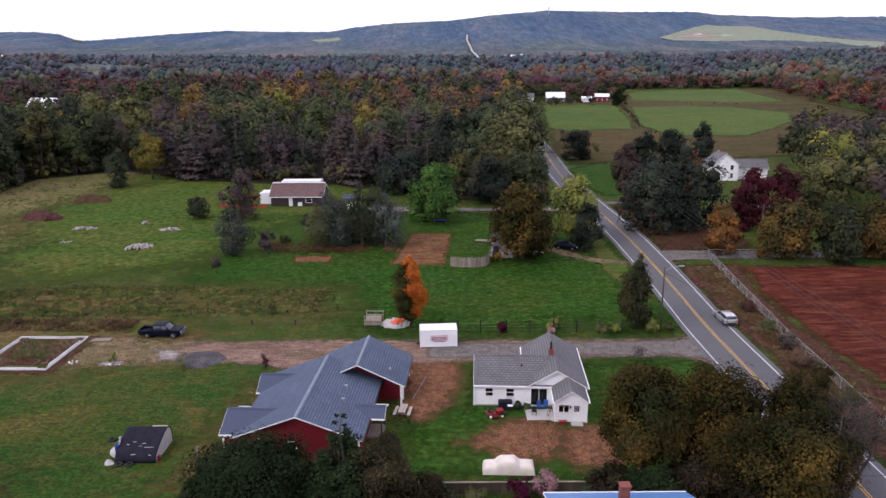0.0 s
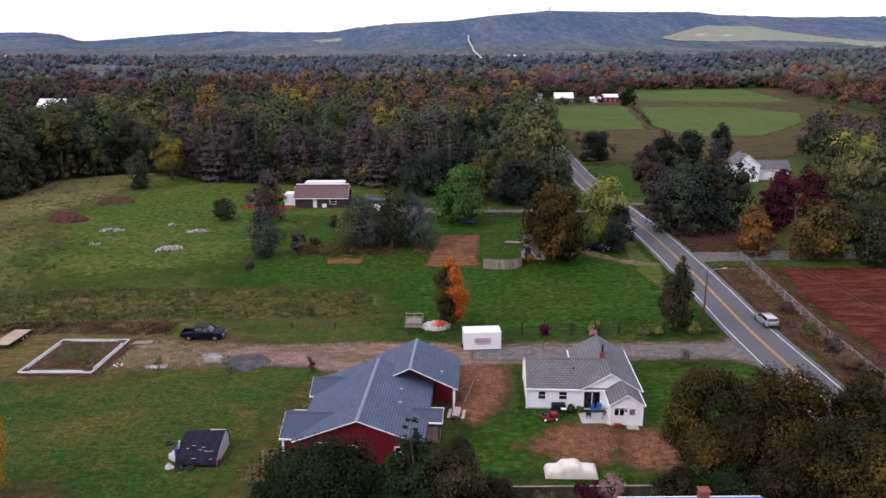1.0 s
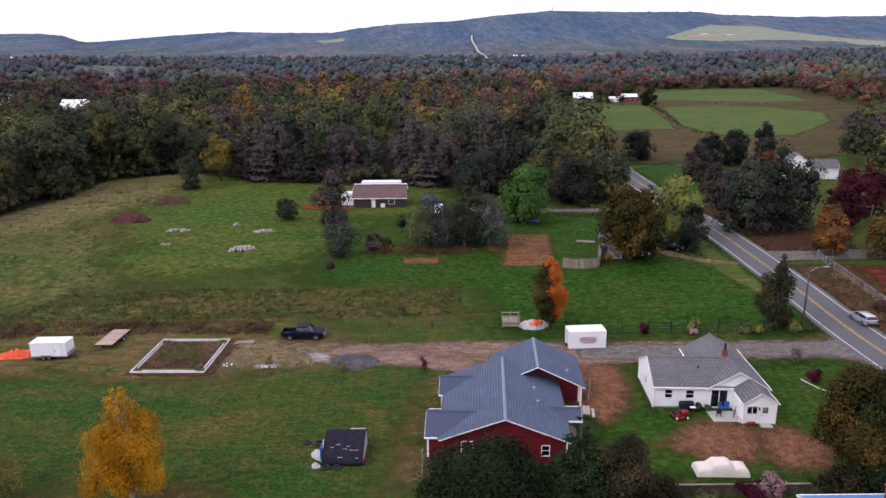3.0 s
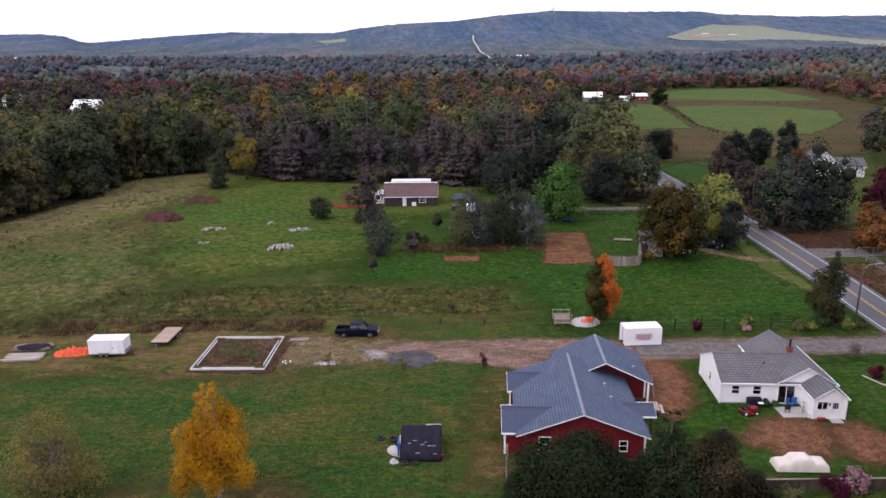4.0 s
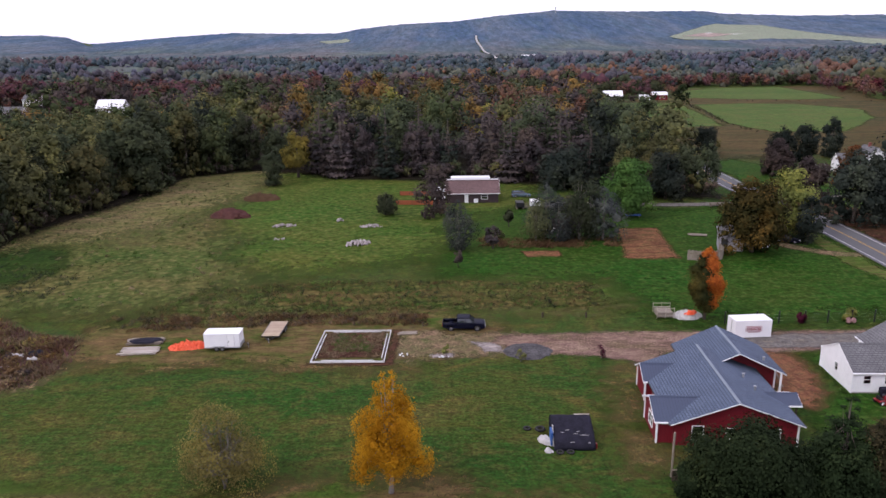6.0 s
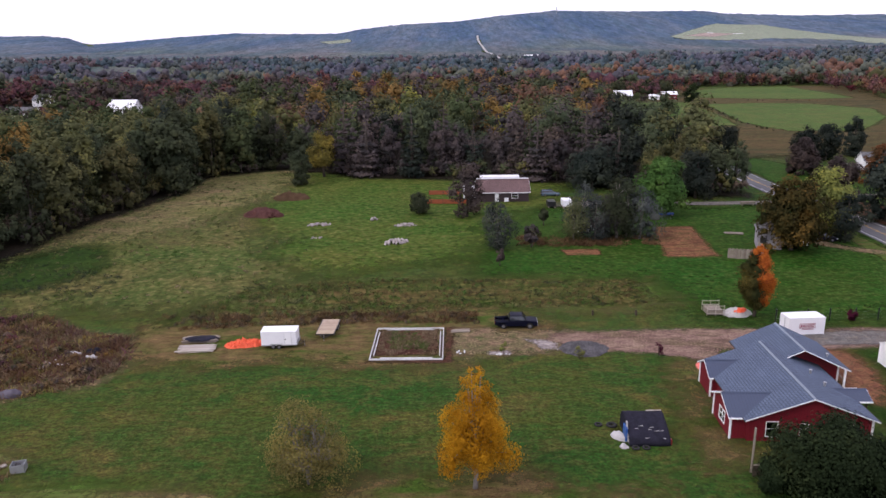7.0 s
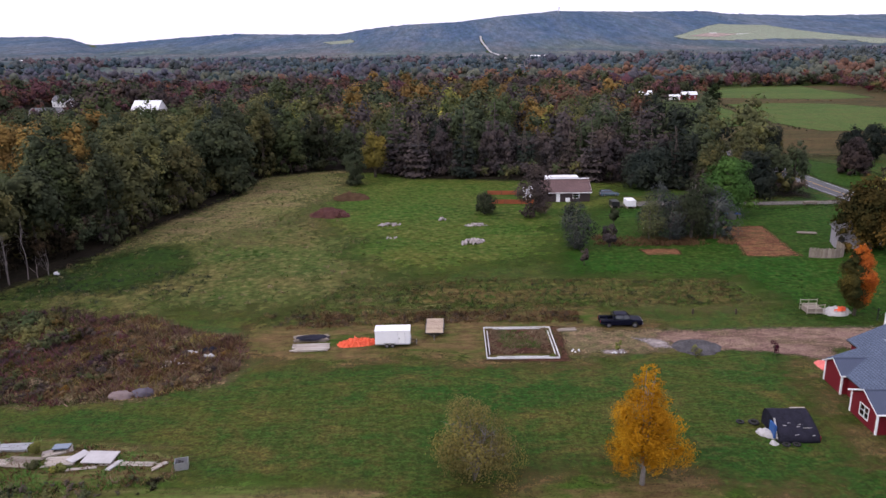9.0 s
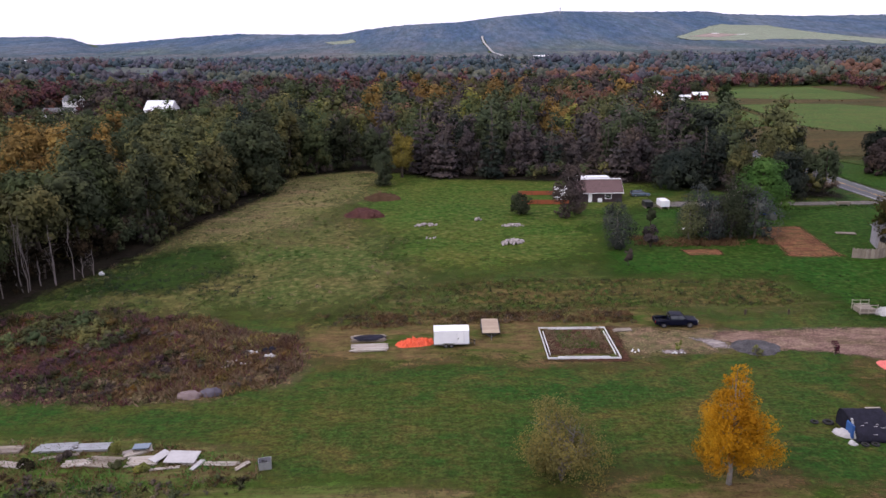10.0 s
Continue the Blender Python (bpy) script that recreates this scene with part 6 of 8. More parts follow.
part("rear_wing", bm, M["whitepaint"], bh, "white flat-roofed rear wing")


def farmhouse(x, y, turn, w, d, eave, ridge, wall, roof, label, storeys=1, name="house"):
    """A plain gabled building with windows, for those seen from far off."""
    ob = thing(name, pose(x, y, float(land(x, y)), 0, 0, turn), label, "house" if name == "house" else "barn")
    holes = []
    for s in range(storeys):
        k = max(2, int(w / 3))
        for i in range(k):
            cx_ = w * (i + 0.5) / k
            holes.append((cx_ - 0.45, cx_ + 0.45, 0.9 + 2.7 * s, 2.2 + 2.7 * s))
    block(ob, 0, w, 0, d, eave, wall, {"s": holes})
    gable_wall(ob, 0, d, 0, eave, ridge, wall, along="y")
    gable_wall(ob, 0, d, w - 0.15, eave, ridge, wall, along="y")
    gable_roof(ob, 0, w, 0, d, eave, ridge, roof, "x", 0.35)
    for a, b, z0, z1 in holes:
        window(ob, pose(a, 0, z0), b - a, z1 - z0, M["trim"])
    return ob


far_house = thing("white_farmhouse", pose(73.4, 190.0, 3.98, 0, 0, -6) @ Matrix.Scale(0.87, 4), "two-storey white farmhouse with a grey gable roof", "house")
block(far_house, 0, 8, 0, 9, 5.2, M["whiteboard"], {"s": [(1.4, 2.3, 0.9, 2.3), (5.6, 6.5, 0.9, 2.3), (1.4, 2.3, 3.4, 4.8), (5.6, 6.5, 3.4, 4.8)]})
gable_wall(far_house, 0, 8, 0, 5.2, 8.4, M["whiteboard"])
gable_wall(far_house, 0, 8, 8.85, 5.2, 8.4, M["whiteboard"])
gable_roof(far_house, 0, 8, 0, 9, 5.2, 8.45, M["shingle_grey_y"], "y", 0.4)
for x, z in ((1.4, 0.9), (5.6, 0.9), (1.4, 3.4), (5.6, 3.4)):
    window(far_house, pose(x, 0, z), 0.9, 1.4, M["trim"])
block(far_house, -5.5, -0.02, 3, 9, 3.6, M["whiteboard"])
gable_wall(far_house, 3, 9, -5.5, 3.6, 6.0, M["whiteboard"], along="y")
gable_roof(far_house, -5.5, 2.5, 3, 9, 3.6, 6.05, M["shingle_grey_x"], "x", 0.3)
block(far_house, 8.02, 18.0, 3.5, 9.5, 3.4, M["whiteboard"])
gable_wall(far_house, 3.5, 9.5, 17.85, 3.4, 5.8, M["whiteboard"], along="y")
gable_roof(far_house, 6.0, 18.0, 3.5, 9.5, 3.4, 5.85, M["shingle_grey_x"], "x", 0.3)
part("chimney", boxed((3.6, 5.0, 7.9), (4.3, 5.7, 9.6)), M["brick"], far_house)

# the neighbour's blue metal roof in front, with its chimney
nb = thing("neighbour_house", pose(7.9, 38.6, 0), "white house with a blue metal roof and red chimney", "house")
block(nb, 0, 10.4, 0, 8.4, 4.3, M["whiteboard"])
gable_wall(nb, 0, 8.4, 0, 4.3, 6.0, M["whiteboard"], along="y")
gable_wall(nb, 0, 8.4, 10.25, 4.3, 6.0, M["whiteboard"], along="y")
gable_roof(nb, 0, 10.4, 0, 8.4, 4.3, 6.05, M["bluemetal"], "x", 0.3)
bm = boxed((4.9, 6.0, 4.9), (5.6, 6.6, 6.5))
box(bm, (4.83, 5.93, 6.5), (5.67, 6.67, 6.6))
part("chimney", bm, M["brick"], nb, "red brick chimney")

farmhouse(74.0, 507.0, -4, 13, 8, 3.0, 6.4, M["greyboard"], M["whitepaint"], "low grey house with a pale roof beside the pasture")
farmhouse(57.0, 508.0, -8, 8, 7, 3.2, 5.8, M["whiteboard"], M["shingle_grey_x"], "small white house among trees")
farmhouse(107.5, 503.0, -3, 10, 6.5, 3.6, 5.4, M["redboard"], M["whitepaint"], "small red barn with a white roof", name="barn")
farmhouse(98.5, 503.0, -5, 7, 4, 2.6, 3.6, M["whiteboard"], M["whitepaint"], "white shed beside a red barn", name="shed")
farmhouse(112.0, 548.0, 4, 18, 9, 4.0, 6.4, M["greyboard"], M["shingle_grey_x"], "long grey barn among trees", name="barn")
farmhouse(-250.0, 430.0, -8, 17, 11, 4.6, 9.6, M["whiteboard"], M["whitepaint"], "tall barn with a bright white metal roof", name="barn")
farmhouse(-313.0, 430.0, -8, 20, 9, 3.0, 6.2, M["whiteboard"], M["shingle_grey_x"], "white house with a pale grey roof by the woods")
farmhouse(-350.0, 528.0, -8, 12, 9, 5.0, 8.4, M["whiteboard"], M["shingle_grey_x"], "two-storey pale house by the woods", 2)
for x, y, w in ((356, 1420, 34), (-400, 1250, 16), (-440, 1330, 14), (1030, 2690, 60), (945, 2722, 26), (150, 1700, 22), (176, 1710, 16), (110, 1350, 14), (-1000, 1620, 26)):
    farmhouse(x, y, 5, w, 12, 4.5, 8.0, M["whiteboard"], M["whitepaint"], "distant white farm building", name="barn")
tw = thing("radio_tower", pose(541, 3720, float(land(541, 3720))), "tall thin lattice tower on the ridge", "tower")
for dx, dy in ((-3, -3), (3, -3), (0, 3)):
    part("mast_leg", tube(bmesh.new(), [(dx, dy, 0), (dx * 0.3, dy * 0.3, 34)], 0.8, 5), M["steel"], tw)
part("platform", boxed((-3, -3, 30), (3, 3, 34)), M["steel"], tw)


# ---- vehicles and trailers ----
def wheel(parent, x, y, r, w, rim_mat):
    """A tyre with its rim; the axle along y. y is the outer face, w reaches inwards."""
    s = 1 if y > 0 else -1
    bm = tube(bmesh.new(), [(x, y - s * w, r), (x, y - s * w * 0.85, r), (x, y - s * w * 0.15, r), (x, y, r)], [r * 0.88, r, r, r * 0.88], 18)
    tyre = part("wheel", bm, M["rubber"], parent, "black rubber tyre", True)
    bm = tube(bmesh.new(), [(x, y - s * 0.04, r), (x, y + s * 0.015, r), (x, y + s * 0.03, r)], [r * 0.62, r * 0.6, r * 0.2], 14)
    part("rim", bm, rim_mat, tyre, "metal wheel rim")


def side_prism(pts, half, taper=0.0, zref=0.0, height=1.0):
    """Sweeps a side profile (x, z) across a width, drawn in towards the top by taper."""
    bm = bmesh.new()
    prism(bm, [(x, -half, z) for x, z in pts], (0, 2 * half, 0))
    for v in bm.verts:
        v.co.y *= 1 - taper * max(0.0, min(1.0, (v.co.z - zref) / height))
    return bm


def round_edges(bm, r, seg=2, angle=0.5):
    es = [e for e in bm.edges if len(e.link_faces) == 2 and e.calc_face_angle(0) > angle]
    bmesh.ops.bevel(bm, geom=es, offset=r, segments=seg, affect="EDGES", profile=0.6)
    return bm


def arch(cx, r, z0, n=6):
    return [(cx + r * math.cos(a), z0 + r * math.sin(a)) for a in np.linspace(math.pi, 0, n)]


def car(name, m, paint_mat, label, L=4.5, W=1.76, H=1.45, suv=False):
    ob = thing(name, m, label, "car")
    r = 0.33 if not suv else 0.36
    f, b = L * 0.30, -L * 0.29
    zb, zs = 0.24, 0.86 if not suv else 0.98
    low = [(-L / 2 + 0.05, zb + 0.1)] + [(b - r - 0.06, zb)] + arch(b, r + 0.06, zb) + arch(f, r + 0.06, zb) + [(f + r + 0.06, zb), (L / 2 - 0.06, zb + 0.08), (L / 2, 0.5), (L / 2 - 0.1, zs - 0.2), (L * 0.22, zs + 0.02), (-L * 0.36, zs + 0.06), (-L / 2 + 0.03, zs), (-L / 2, 0.5)]
    part("body", round_edges(side_prism(low, W / 2, 0.06, 0.5, 0.6), 0.05, 2, 0.35), paint_mat, ob, "", True)
    back = -L * (0.47 if suv else 0.4)
    cab = [(L * 0.24, zs), (L * 0.07, H - 0.02), (-L * 0.2, H), (back + (0.12 if suv else 0.35), H - 0.06), (back, zs)]
    part("glazing", round_edges(side_prism(cab, W / 2 - 0.05, 0.2, zs, H - zs), 0.04, 2, 0.4), M["carglass"], ob, "dark tinted car windows", True)
    top = [(L * 0.085, H - 0.05), (L * 0.05, H + 0.015), (-L * 0.2, H + 0.03), (back + (0.16 if suv else 0.4), H - 0.03), (back + (0.12 if suv else 0.36), H - 0.08)]
    part("roof", round_edges(side_prism(top, W / 2 - 0.18), 0.02), paint_mat, ob, "", True)
    for s in (-1, 1):
        for x0, x1 in ((L * 0.24, L * 0.08), (-L * 0.06, -L * 0.06), (back, back + (0.13 if suv else 0.36))):
            bm = tube(bmesh.new(), [(x0, s * (W / 2 - 0.055), zs), (x1, s * (W / 2 - 0.19), H)], 0.035, 5)
            part("pillar", bm, paint_mat, ob)
        for x in (f, b):
            wheel(ob, x, s * (W / 2 - 0.01), r, 0.2, M["chrome"])
        part("headlight", boxed((L / 2 - 0.22, s * (W / 2 - 0.22) - 0.16, 0.58), (L / 2 - 0.015, s * (W / 2 - 0.22) + 0.16, 0.72), None, 0.03), M["trim"], ob, "clear headlight")
        part("tail_light", boxed((-L / 2 - 0.012, s * (W / 2 - 0.2) - 0.15, 0.66), (-L / 2 + 0.14, s * (W / 2 - 0.2) + 0.15, 0.84), None, 0.02), M["redpaint"], ob, "red tail light")
        part("mirror", boxed((L * 0.19, s * (W / 2 + 0.06) - 0.08, zs), (L * 0.21 + 0.08, s * (W / 2 + 0.06) + 0.08, zs + 0.14), None, 0.03), paint_mat, ob)
    part("bumper", boxed((-L / 2 - 0.04, -W / 2 + 0.12, 0.34), (-L / 2 + 0.06, W / 2 - 0.12, 0.52), None, 0.03), M["blackmetal"], ob)
    return ob


def pickup(m, label):
    ob = thing("pickup_truck", m, label, "pickup truck")
    L, W, r = 5.85, 1.98, 0.4
    f, b = 1.85, -1.75
    zb = 0.42
    low = [(-2.92, 0.62), (b - r - 0.08, zb)] + arch(b, r + 0.09, zb) + arch(f, r + 0.09, zb) + [(2.75, zb), (2.92, 0.6), (2.9, 1.02), (2.72, 1.14), (1.3, 1.24), (-0.92, 1.24), (-0.96, 0.72), (-2.92, 0.72)]
    part("body", round_edges(side_prism(low, W / 2, 0.04, 0.7, 0.6), 0.05, 2, 0.35), M["navy"], ob, "", True)
    for s in (-1, 1):
        y0, y1 = sorted((s * (W / 2 - 0.01), s * (W / 2 - 0.12)))
        part("bed_side", boxed((-2.92, y0, 0.7), (-0.95, y1, 1.22), None, 0.03), M["navy"], ob, "", True)
    part("tailgate", boxed((-2.95, -W / 2 + 0.05, 0.62), (-2.85, W / 2 - 0.05, 1.2), None, 0.02), M["navy"], ob)
    part("bed_floor", boxed((-2.86, -W / 2 + 0.12, 0.725), (-0.97, W / 2 - 0.12, 0.76)), M["blackmetal"], ob)
    part("bed_rail", tube(bmesh.new(), [(-1.1, -0.85, 1.22), (-1.1, -0.8, 1.75), (-1.1, 0.8, 1.75), (-1.1, 0.85, 1.22)], 0.035, 6), M["blackmetal"], ob, "black headache rack")
    cab = [(1.42, 1.22), (0.82, 1.86), (-0.5, 1.9), (-0.86, 1.84), (-0.94, 1.22)]
    part("glazing", round_edges(side_prism(cab, W / 2 - 0.06, 0.18, 1.22, 0.66), 0.04, 2, 0.4), M["carglass"], ob, "dark tinted truck windows", True)
    part("roof", round_edges(side_prism([(0.86, 1.83), (0.78, 1.9), (-0.5, 1.95), (-0.9, 1.87), (-0.88, 1.8)], W / 2 - 0.16), 0.03), M["navy"], ob, "", True)
    for s in (-1, 1):
        for x0, x1 in ((1.44, 0.84), (0.25, 0.2), (-0.9, -0.88)):
            part("pillar", tube(bmesh.new(), [(x0, s * (W / 2 - 0.06), 1.22), (x1, s * (W / 2 - 0.18), 1.86)], 0.04, 5), M["navy"], ob)
        for x in (f, b):
            wheel(ob, x, s * (W / 2 - 0.01), r, 0.26, M["chrome"])
        part("headlight", boxed((2.78, s * 0.74 - 0.16, 0.84), (2.935, s * 0.74 + 0.16, 1.02), None, 0.03), M["trim"], ob, "clear headlight")
        part("tail_light", boxed((-2.97, s * 0.88 - 0.07, 0.8), (-2.88, s * 0.88 + 0.07, 1.15)), M["redpaint"], ob, "red tail light")
        part("mirror", boxed((1.02, s * 1.1 - 0.1, 1.22), (1.14, s * 1.1 + 0.1, 1.44), None, 0.03), M["navy"], ob)
    part("grille", boxed((2.9, -0.55, 0.74), (2.945, 0.55, 1.02)), M["chrome"], ob, "chrome grille")
    part("bumper", boxed((2.86, -0.95, 0.46), (3.0, 0.95, 0.68), None, 0.04), M["chrome"], ob, "chrome bumper")
    return ob


pickup(pose(-38.7, 90.4, 0, 0, 0, -2), "dark navy pickup truck parked on the grass")
car("car", pose(40.1, 93.9, 0.25, 0, 0, 92), M["silver"], "silver hatchback stopped on the road edge", 4.4, 1.76, 1.48, True)
car("car", pose(23.1, 126.6, 2.15, 0, 0, -28), M["navy"], "dark blue car on the dirt track", 4.5)
car("car", pose(-22.2, 168.6, 3.36, 0, 0, 4), M["bluecar"], "grey-blue estate car by the brown house", 4.7, 1.8, 1.55, True)


def container():
    ob = thing("storage_container", pose(-0.7, 86.9, 0, 0, 0, 3.3), "white portable storage container on the driveway", "container")
    hx, hy = 2.44, 1.16
    part("body", boxed((-hx, -hy, 0.1), (hx, hy, 2.36), None, 0.03), M["whitepaint"], ob)
    part("roof_panel", boxed((-hx - 0.03, -hy - 0.03, 2.3), (hx + 0.03, hy + 0.03, 2.46), None, 0.04), M["whitepaint"], ob, "white roof panel")
    for x in (-hx, hx - 0.12):
        for y in (-hy - 0.02, hy - 0.1):
            part("corner_post", boxed((x - 0.01, y, 0.06), (x + 0.13, y + 0.12, 2.32)), M["whitepaint"], ob)
    part("base_rail", boxed((-hx - 0.02, -hy - 0.03, 0.1), (hx + 0.02, -hy + 0.02, 0.3)), M["whitepaint"], ob)
    sg = part("sign", boxed((-1.05, -hy - 0.03, 0.98), (1.15, -hy - 0.015, 1.66)), M["logo"], ob, "dark red framed sign with block shapes")
    part("sign_field", boxed((-0.99, -hy - 0.04, 1.05), (1.09, -hy - 0.03, 1.59)), M["trim"], sg)
    for k in range(4):
        x = -0.9 + k * 0.49
        part("sign_block", boxed((x, -hy - 0.052, 1.12), (x + 0.42, -hy - 0.041, 1.52)), M["logo"], sg)
        part("sign_block", boxed((x + 0.14, -hy - 0.06, 1.26), (x + 0.3, -hy - 0.053, 1.4)), M["trim"], sg)
    part("sign_bar", boxed((-0.7, -hy - 0.03, 0.8), (0.9, -hy - 0.018, 0.9)), M["logo"], ob)
    for k in range(4):
        part("foot", boxed((-2.3 + k * 1.45, -hy, 0.0), (-2.05 + k * 1.45, hy, 0.12)), M["blackmetal"], ob)
    part("door_bar", tube(bmesh.new(), [(-hx - 0.05, -0.1, 0.3), (-hx - 0.05, -0.1, 2.2)], 0.03, 6), M["steel"], ob)
    part("hitch", boxed((-hx - 0.35, -0.5, 0.25), (-hx - 0.02, -0.2, 0.55)), M["blackmetal"], ob)


container()


def cargo_trailer():
    ob = thing("cargo_trailer", pose(-70.2, 84.8, 0, 0, 0, 1.0), "white enclosed cargo trailer with tandem wheels", "trailer")
    part("body", boxed((-2.3, -1.05, 0.5), (2.3, 1.05, 2.35), None, 0.05), M["whitepaint"], ob)
    part("roof_panel", boxed((-2.34, -1.09, 2.3), (2.34, 1.09, 2.42), None, 0.04), M["whitepaint"], ob, "white roof panel")
    part("skirt", boxed((-2.32, -1.07, 0.46), (2.32, 1.07, 0.58)), M["steel"], ob, "grey metal skirt")
    d = part("side_door", boxed((0.75, -1.07, 0.62), (1.6, -1.045, 2.15), None, 0.008), M["trim"], ob, "white side door")
    part("door_handle", boxed((0.82, -1.1, 1.25), (0.92, -1.07, 1.4)), M["blackmetal"], d)
    for x, w, z, h in ((0.72, 0.025, 0.6, 1.58), (1.605, 0.025, 0.6, 1.58)):
        part("door_seam", boxed((x, -1.066, z), (x + w, -1.054, z + h)), M["steel"], ob)
    for x in (-0.75, -0.02):
        for y in (-1.12, 1.12):
            wheel(ob, x, y, 0.31, 0.2, M["chrome"])
    part("fender", boxed((-1.15, -1.14, 0.6), (0.4, -1.06, 0.72), None, 0.02), M["steel"], ob, "metal mudguard")
    part("ramp_panel", boxed((2.33, -1.0, 0.55), (2.4, 1.0, 1.0)), M["steel"], ob, "grey ramp panel")
    bm = tube(bmesh.new(), [(2.3, -0.8, 0.5), (3.2, 0, 0.5)], 0.05, 6)
    tube(bm, [(2.3, 0.8, 0.5), (3.2, 0, 0.5)], 0.05, 6)
    part("tow_bar", bm, M["blackmetal"], ob)
    part("jack", tube(bmesh.new(), [(3.1, 0, 0.0), (3.1, 0, 0.75)], 0.04, 6), M["steel"], ob)


cargo_trailer()


def flat_trailer():
    ob = thing("flat_trailer", pose(-64.7, 89.8, 0, 0, 0, -1.0), "flat trailer with a tan plank deck", "trailer")
    for k in range(18):
        part("plank", boxed((-1.25, -2.7 + k * 0.3, 0.66), (1.25, -2.7 + k * 0.3 + 0.28, 0.72)), M["tan"], ob)
    for x in (-1.25, 1.17):
        part("side_rail", boxed((x, -2.72, 0.52), (x + 0.08, 2.72, 0.74)), M["blackmetal"], ob)
    for y in (-2.72, 0.0, 2.64):
        part("cross_beam", boxed((-1.17, y, 0.5), (1.17, y + 0.08, 0.655)), M["blackmetal"], ob)
    for y in (0.3, 1.15):
        for s in (-1, 1):
            holder = part("wheel", tube(bmesh.new(), [(s * 1.1, y, 0.33), (s * 1.3, y, 0.33)], 0.33, 16), M["rubber"], ob, "black rubber tyre")
            part("rim", tube(bmesh.new(), [(s * 1.28, y, 0.33), (s * 1.32, y, 0.33)], 0.2, 12), M["steel"], holder)
    bm = tube(bmesh.new(), [(-0.7, -2.7, 0.56), (0, -3.9, 0.5)], 0.05, 6)
    tube(bm, [(0.7, -2.7, 0.56), (0, -3.9, 0.5)], 0.05, 6)
    part("tow_bar", bm, M["blackmetal"], ob)
    part("jack", tube(bmesh.new(), [(0, -3.6, 0.0), (0, -3.6, 0.8)], 0.04, 6), M["steel"], ob)


flat_trailer()


# ---- the half-built foundation ----
def foundation():
    ob = thing("foundation", pose(-58.1, 79.6, 0, 0, 0, -1.0), "white form-block foundation walls round a weedy pit", "foundation")
    w, d, t, h = 9.2, 10.4, 0.48, 0.26
    for m, L in ((pose(0, 0, 0), w), (pose(w, 0, 0, 0, 0, 90), d), (pose(w, d, 0, 0, 0, 180), w), (pose(0, d, 0, 0, 0, -90), d)):
        k = int(L / 1.2)
        for i in range(k):
            a, b = L * i / k, L * (i + 1) / k - 0.015
            part("form_block", boxed((a, 0, 0.0), (b, 0.085, h), m, 0.012), M["foam"], ob)
            if i and i < k - 1:
                part("form_block", boxed((a, t - 0.085, 0.0), (b, t, h - 0.03), m, 0.012), M["foam"], ob)
        # a dark wood colour fills the gap between the block rows
        part("mud_core", boxed((0.12, 0.085, 0.0), (L - 0.12, t - 0.085, 0.04), m), M["darkwood"], ob, "dark core between the blocks")


foundation()


# ---- heaps and stacks ----
def lump(name, m, sx, sy, h, mat, label, category, seed, rough=0.25, cells=26, power=1.0, freq=1.2):
    """A heap: a rough mound over an oval."""
    bm = bmesh.new()
    rows = []
    for j in range(cells + 1):
        row = []
        for i in range(cells + 1):
            u, v = 2 * i / cells - 1, 2 * j / cells - 1
            a, b = u * math.sqrt(1 - v * v / 2), v * math.sqrt(1 - u * u / 2)
            q = max(0.0, 1 - a * a - b * b) ** power
            nz = noise.fractal(Vector((a * sx * freq * 0.5 + seed, b * sy * freq * 0.5, seed * 2.0)), 0.8, 2.2, 4)
            edge = 1 + 0.18 * noise.noise(Vector((a * 2 + seed, b * 2, 0)))
            row.append(bm.verts.new((a * sx / 2 * edge, b * sy / 2 * edge, max(-0.03, h * q * (0.75 + 0.25 * noise.noise(Vector((a * 1.5, b * 1.5, seed)))) + rough * nz * min(1, q * 3)) if q > 0 else -0.03)))
        rows.append(row)
    for a, b in zip(rows, rows[1:]):
        for i in range(cells):
            bm.faces.new((a[i], a[i + 1], b[i + 1], b[i]))
    ob = part(name, bm, mat, None, "", True)
    ob.matrix_world = m
    return tagged(ob, label, category)


def rubble(name, m, sx, sy, h, count, mat, label, seed, size=(0.2, 0.5), category="rock pile"):
    """A pile of separate stones under one root."""
    r_ = np.random.default_rng(seed)
    ob = thing(name, m, label, category)
    protos = []
    for k in range(5):
        bm = bmesh.new()
        bmesh.ops.create_icosphere(bm, subdivisions=1, radius=0.5)
        for v in bm.verts:
            v.co *= r_.uniform(0.72, 1.25)
            v.co.z *= 0.75
        me = bpy.data.meshes.new("stone")
        bm.to_mesh(me)
        bm.free()
        me.materials.append(mat)
        protos.append(me)
    for k in range(count):
        a, q = r_.uniform(0, 6.283), math.sqrt(r_.uniform(0, 1))
        s = r_.uniform(*size)
        x, y = math.cos(a) * q * sx / 2, math.sin(a) * q * sy / 2
        st = new("stone", protos[k % 5])
        st.parent = ob
        st.matrix_local = pose(x, y, max(0.0, h * (1 - q * q) * r_.uniform(0.4, 1.0)) + s * 0.2, *r_.uniform(0, 360, 3)) @ Matrix.Diagonal((s * 1.5, s * 1.2, s, 1))
    return ob


rubble("rock_pile", pose(-74.6, 142.5, 2.8, 0, 0, 8), 5.2, 1.4, 0.45, 60, M["stone"], "low row of grey field stones on the grass", 1, (0.2, 0.48))
rubble("rock_pile", pose(-63.4, 146.2, 2.9), 1.6, 1.2, 0.6, 14, M["stone"], "small heap of grey field stones", 2)
rubble("rock_pile", pose(-56.3, 141.2, 2.77), 4.8, 1.6, 0.5, 54, M["stone"], "low heap of brown and grey stones", 3, (0.2, 0.5))
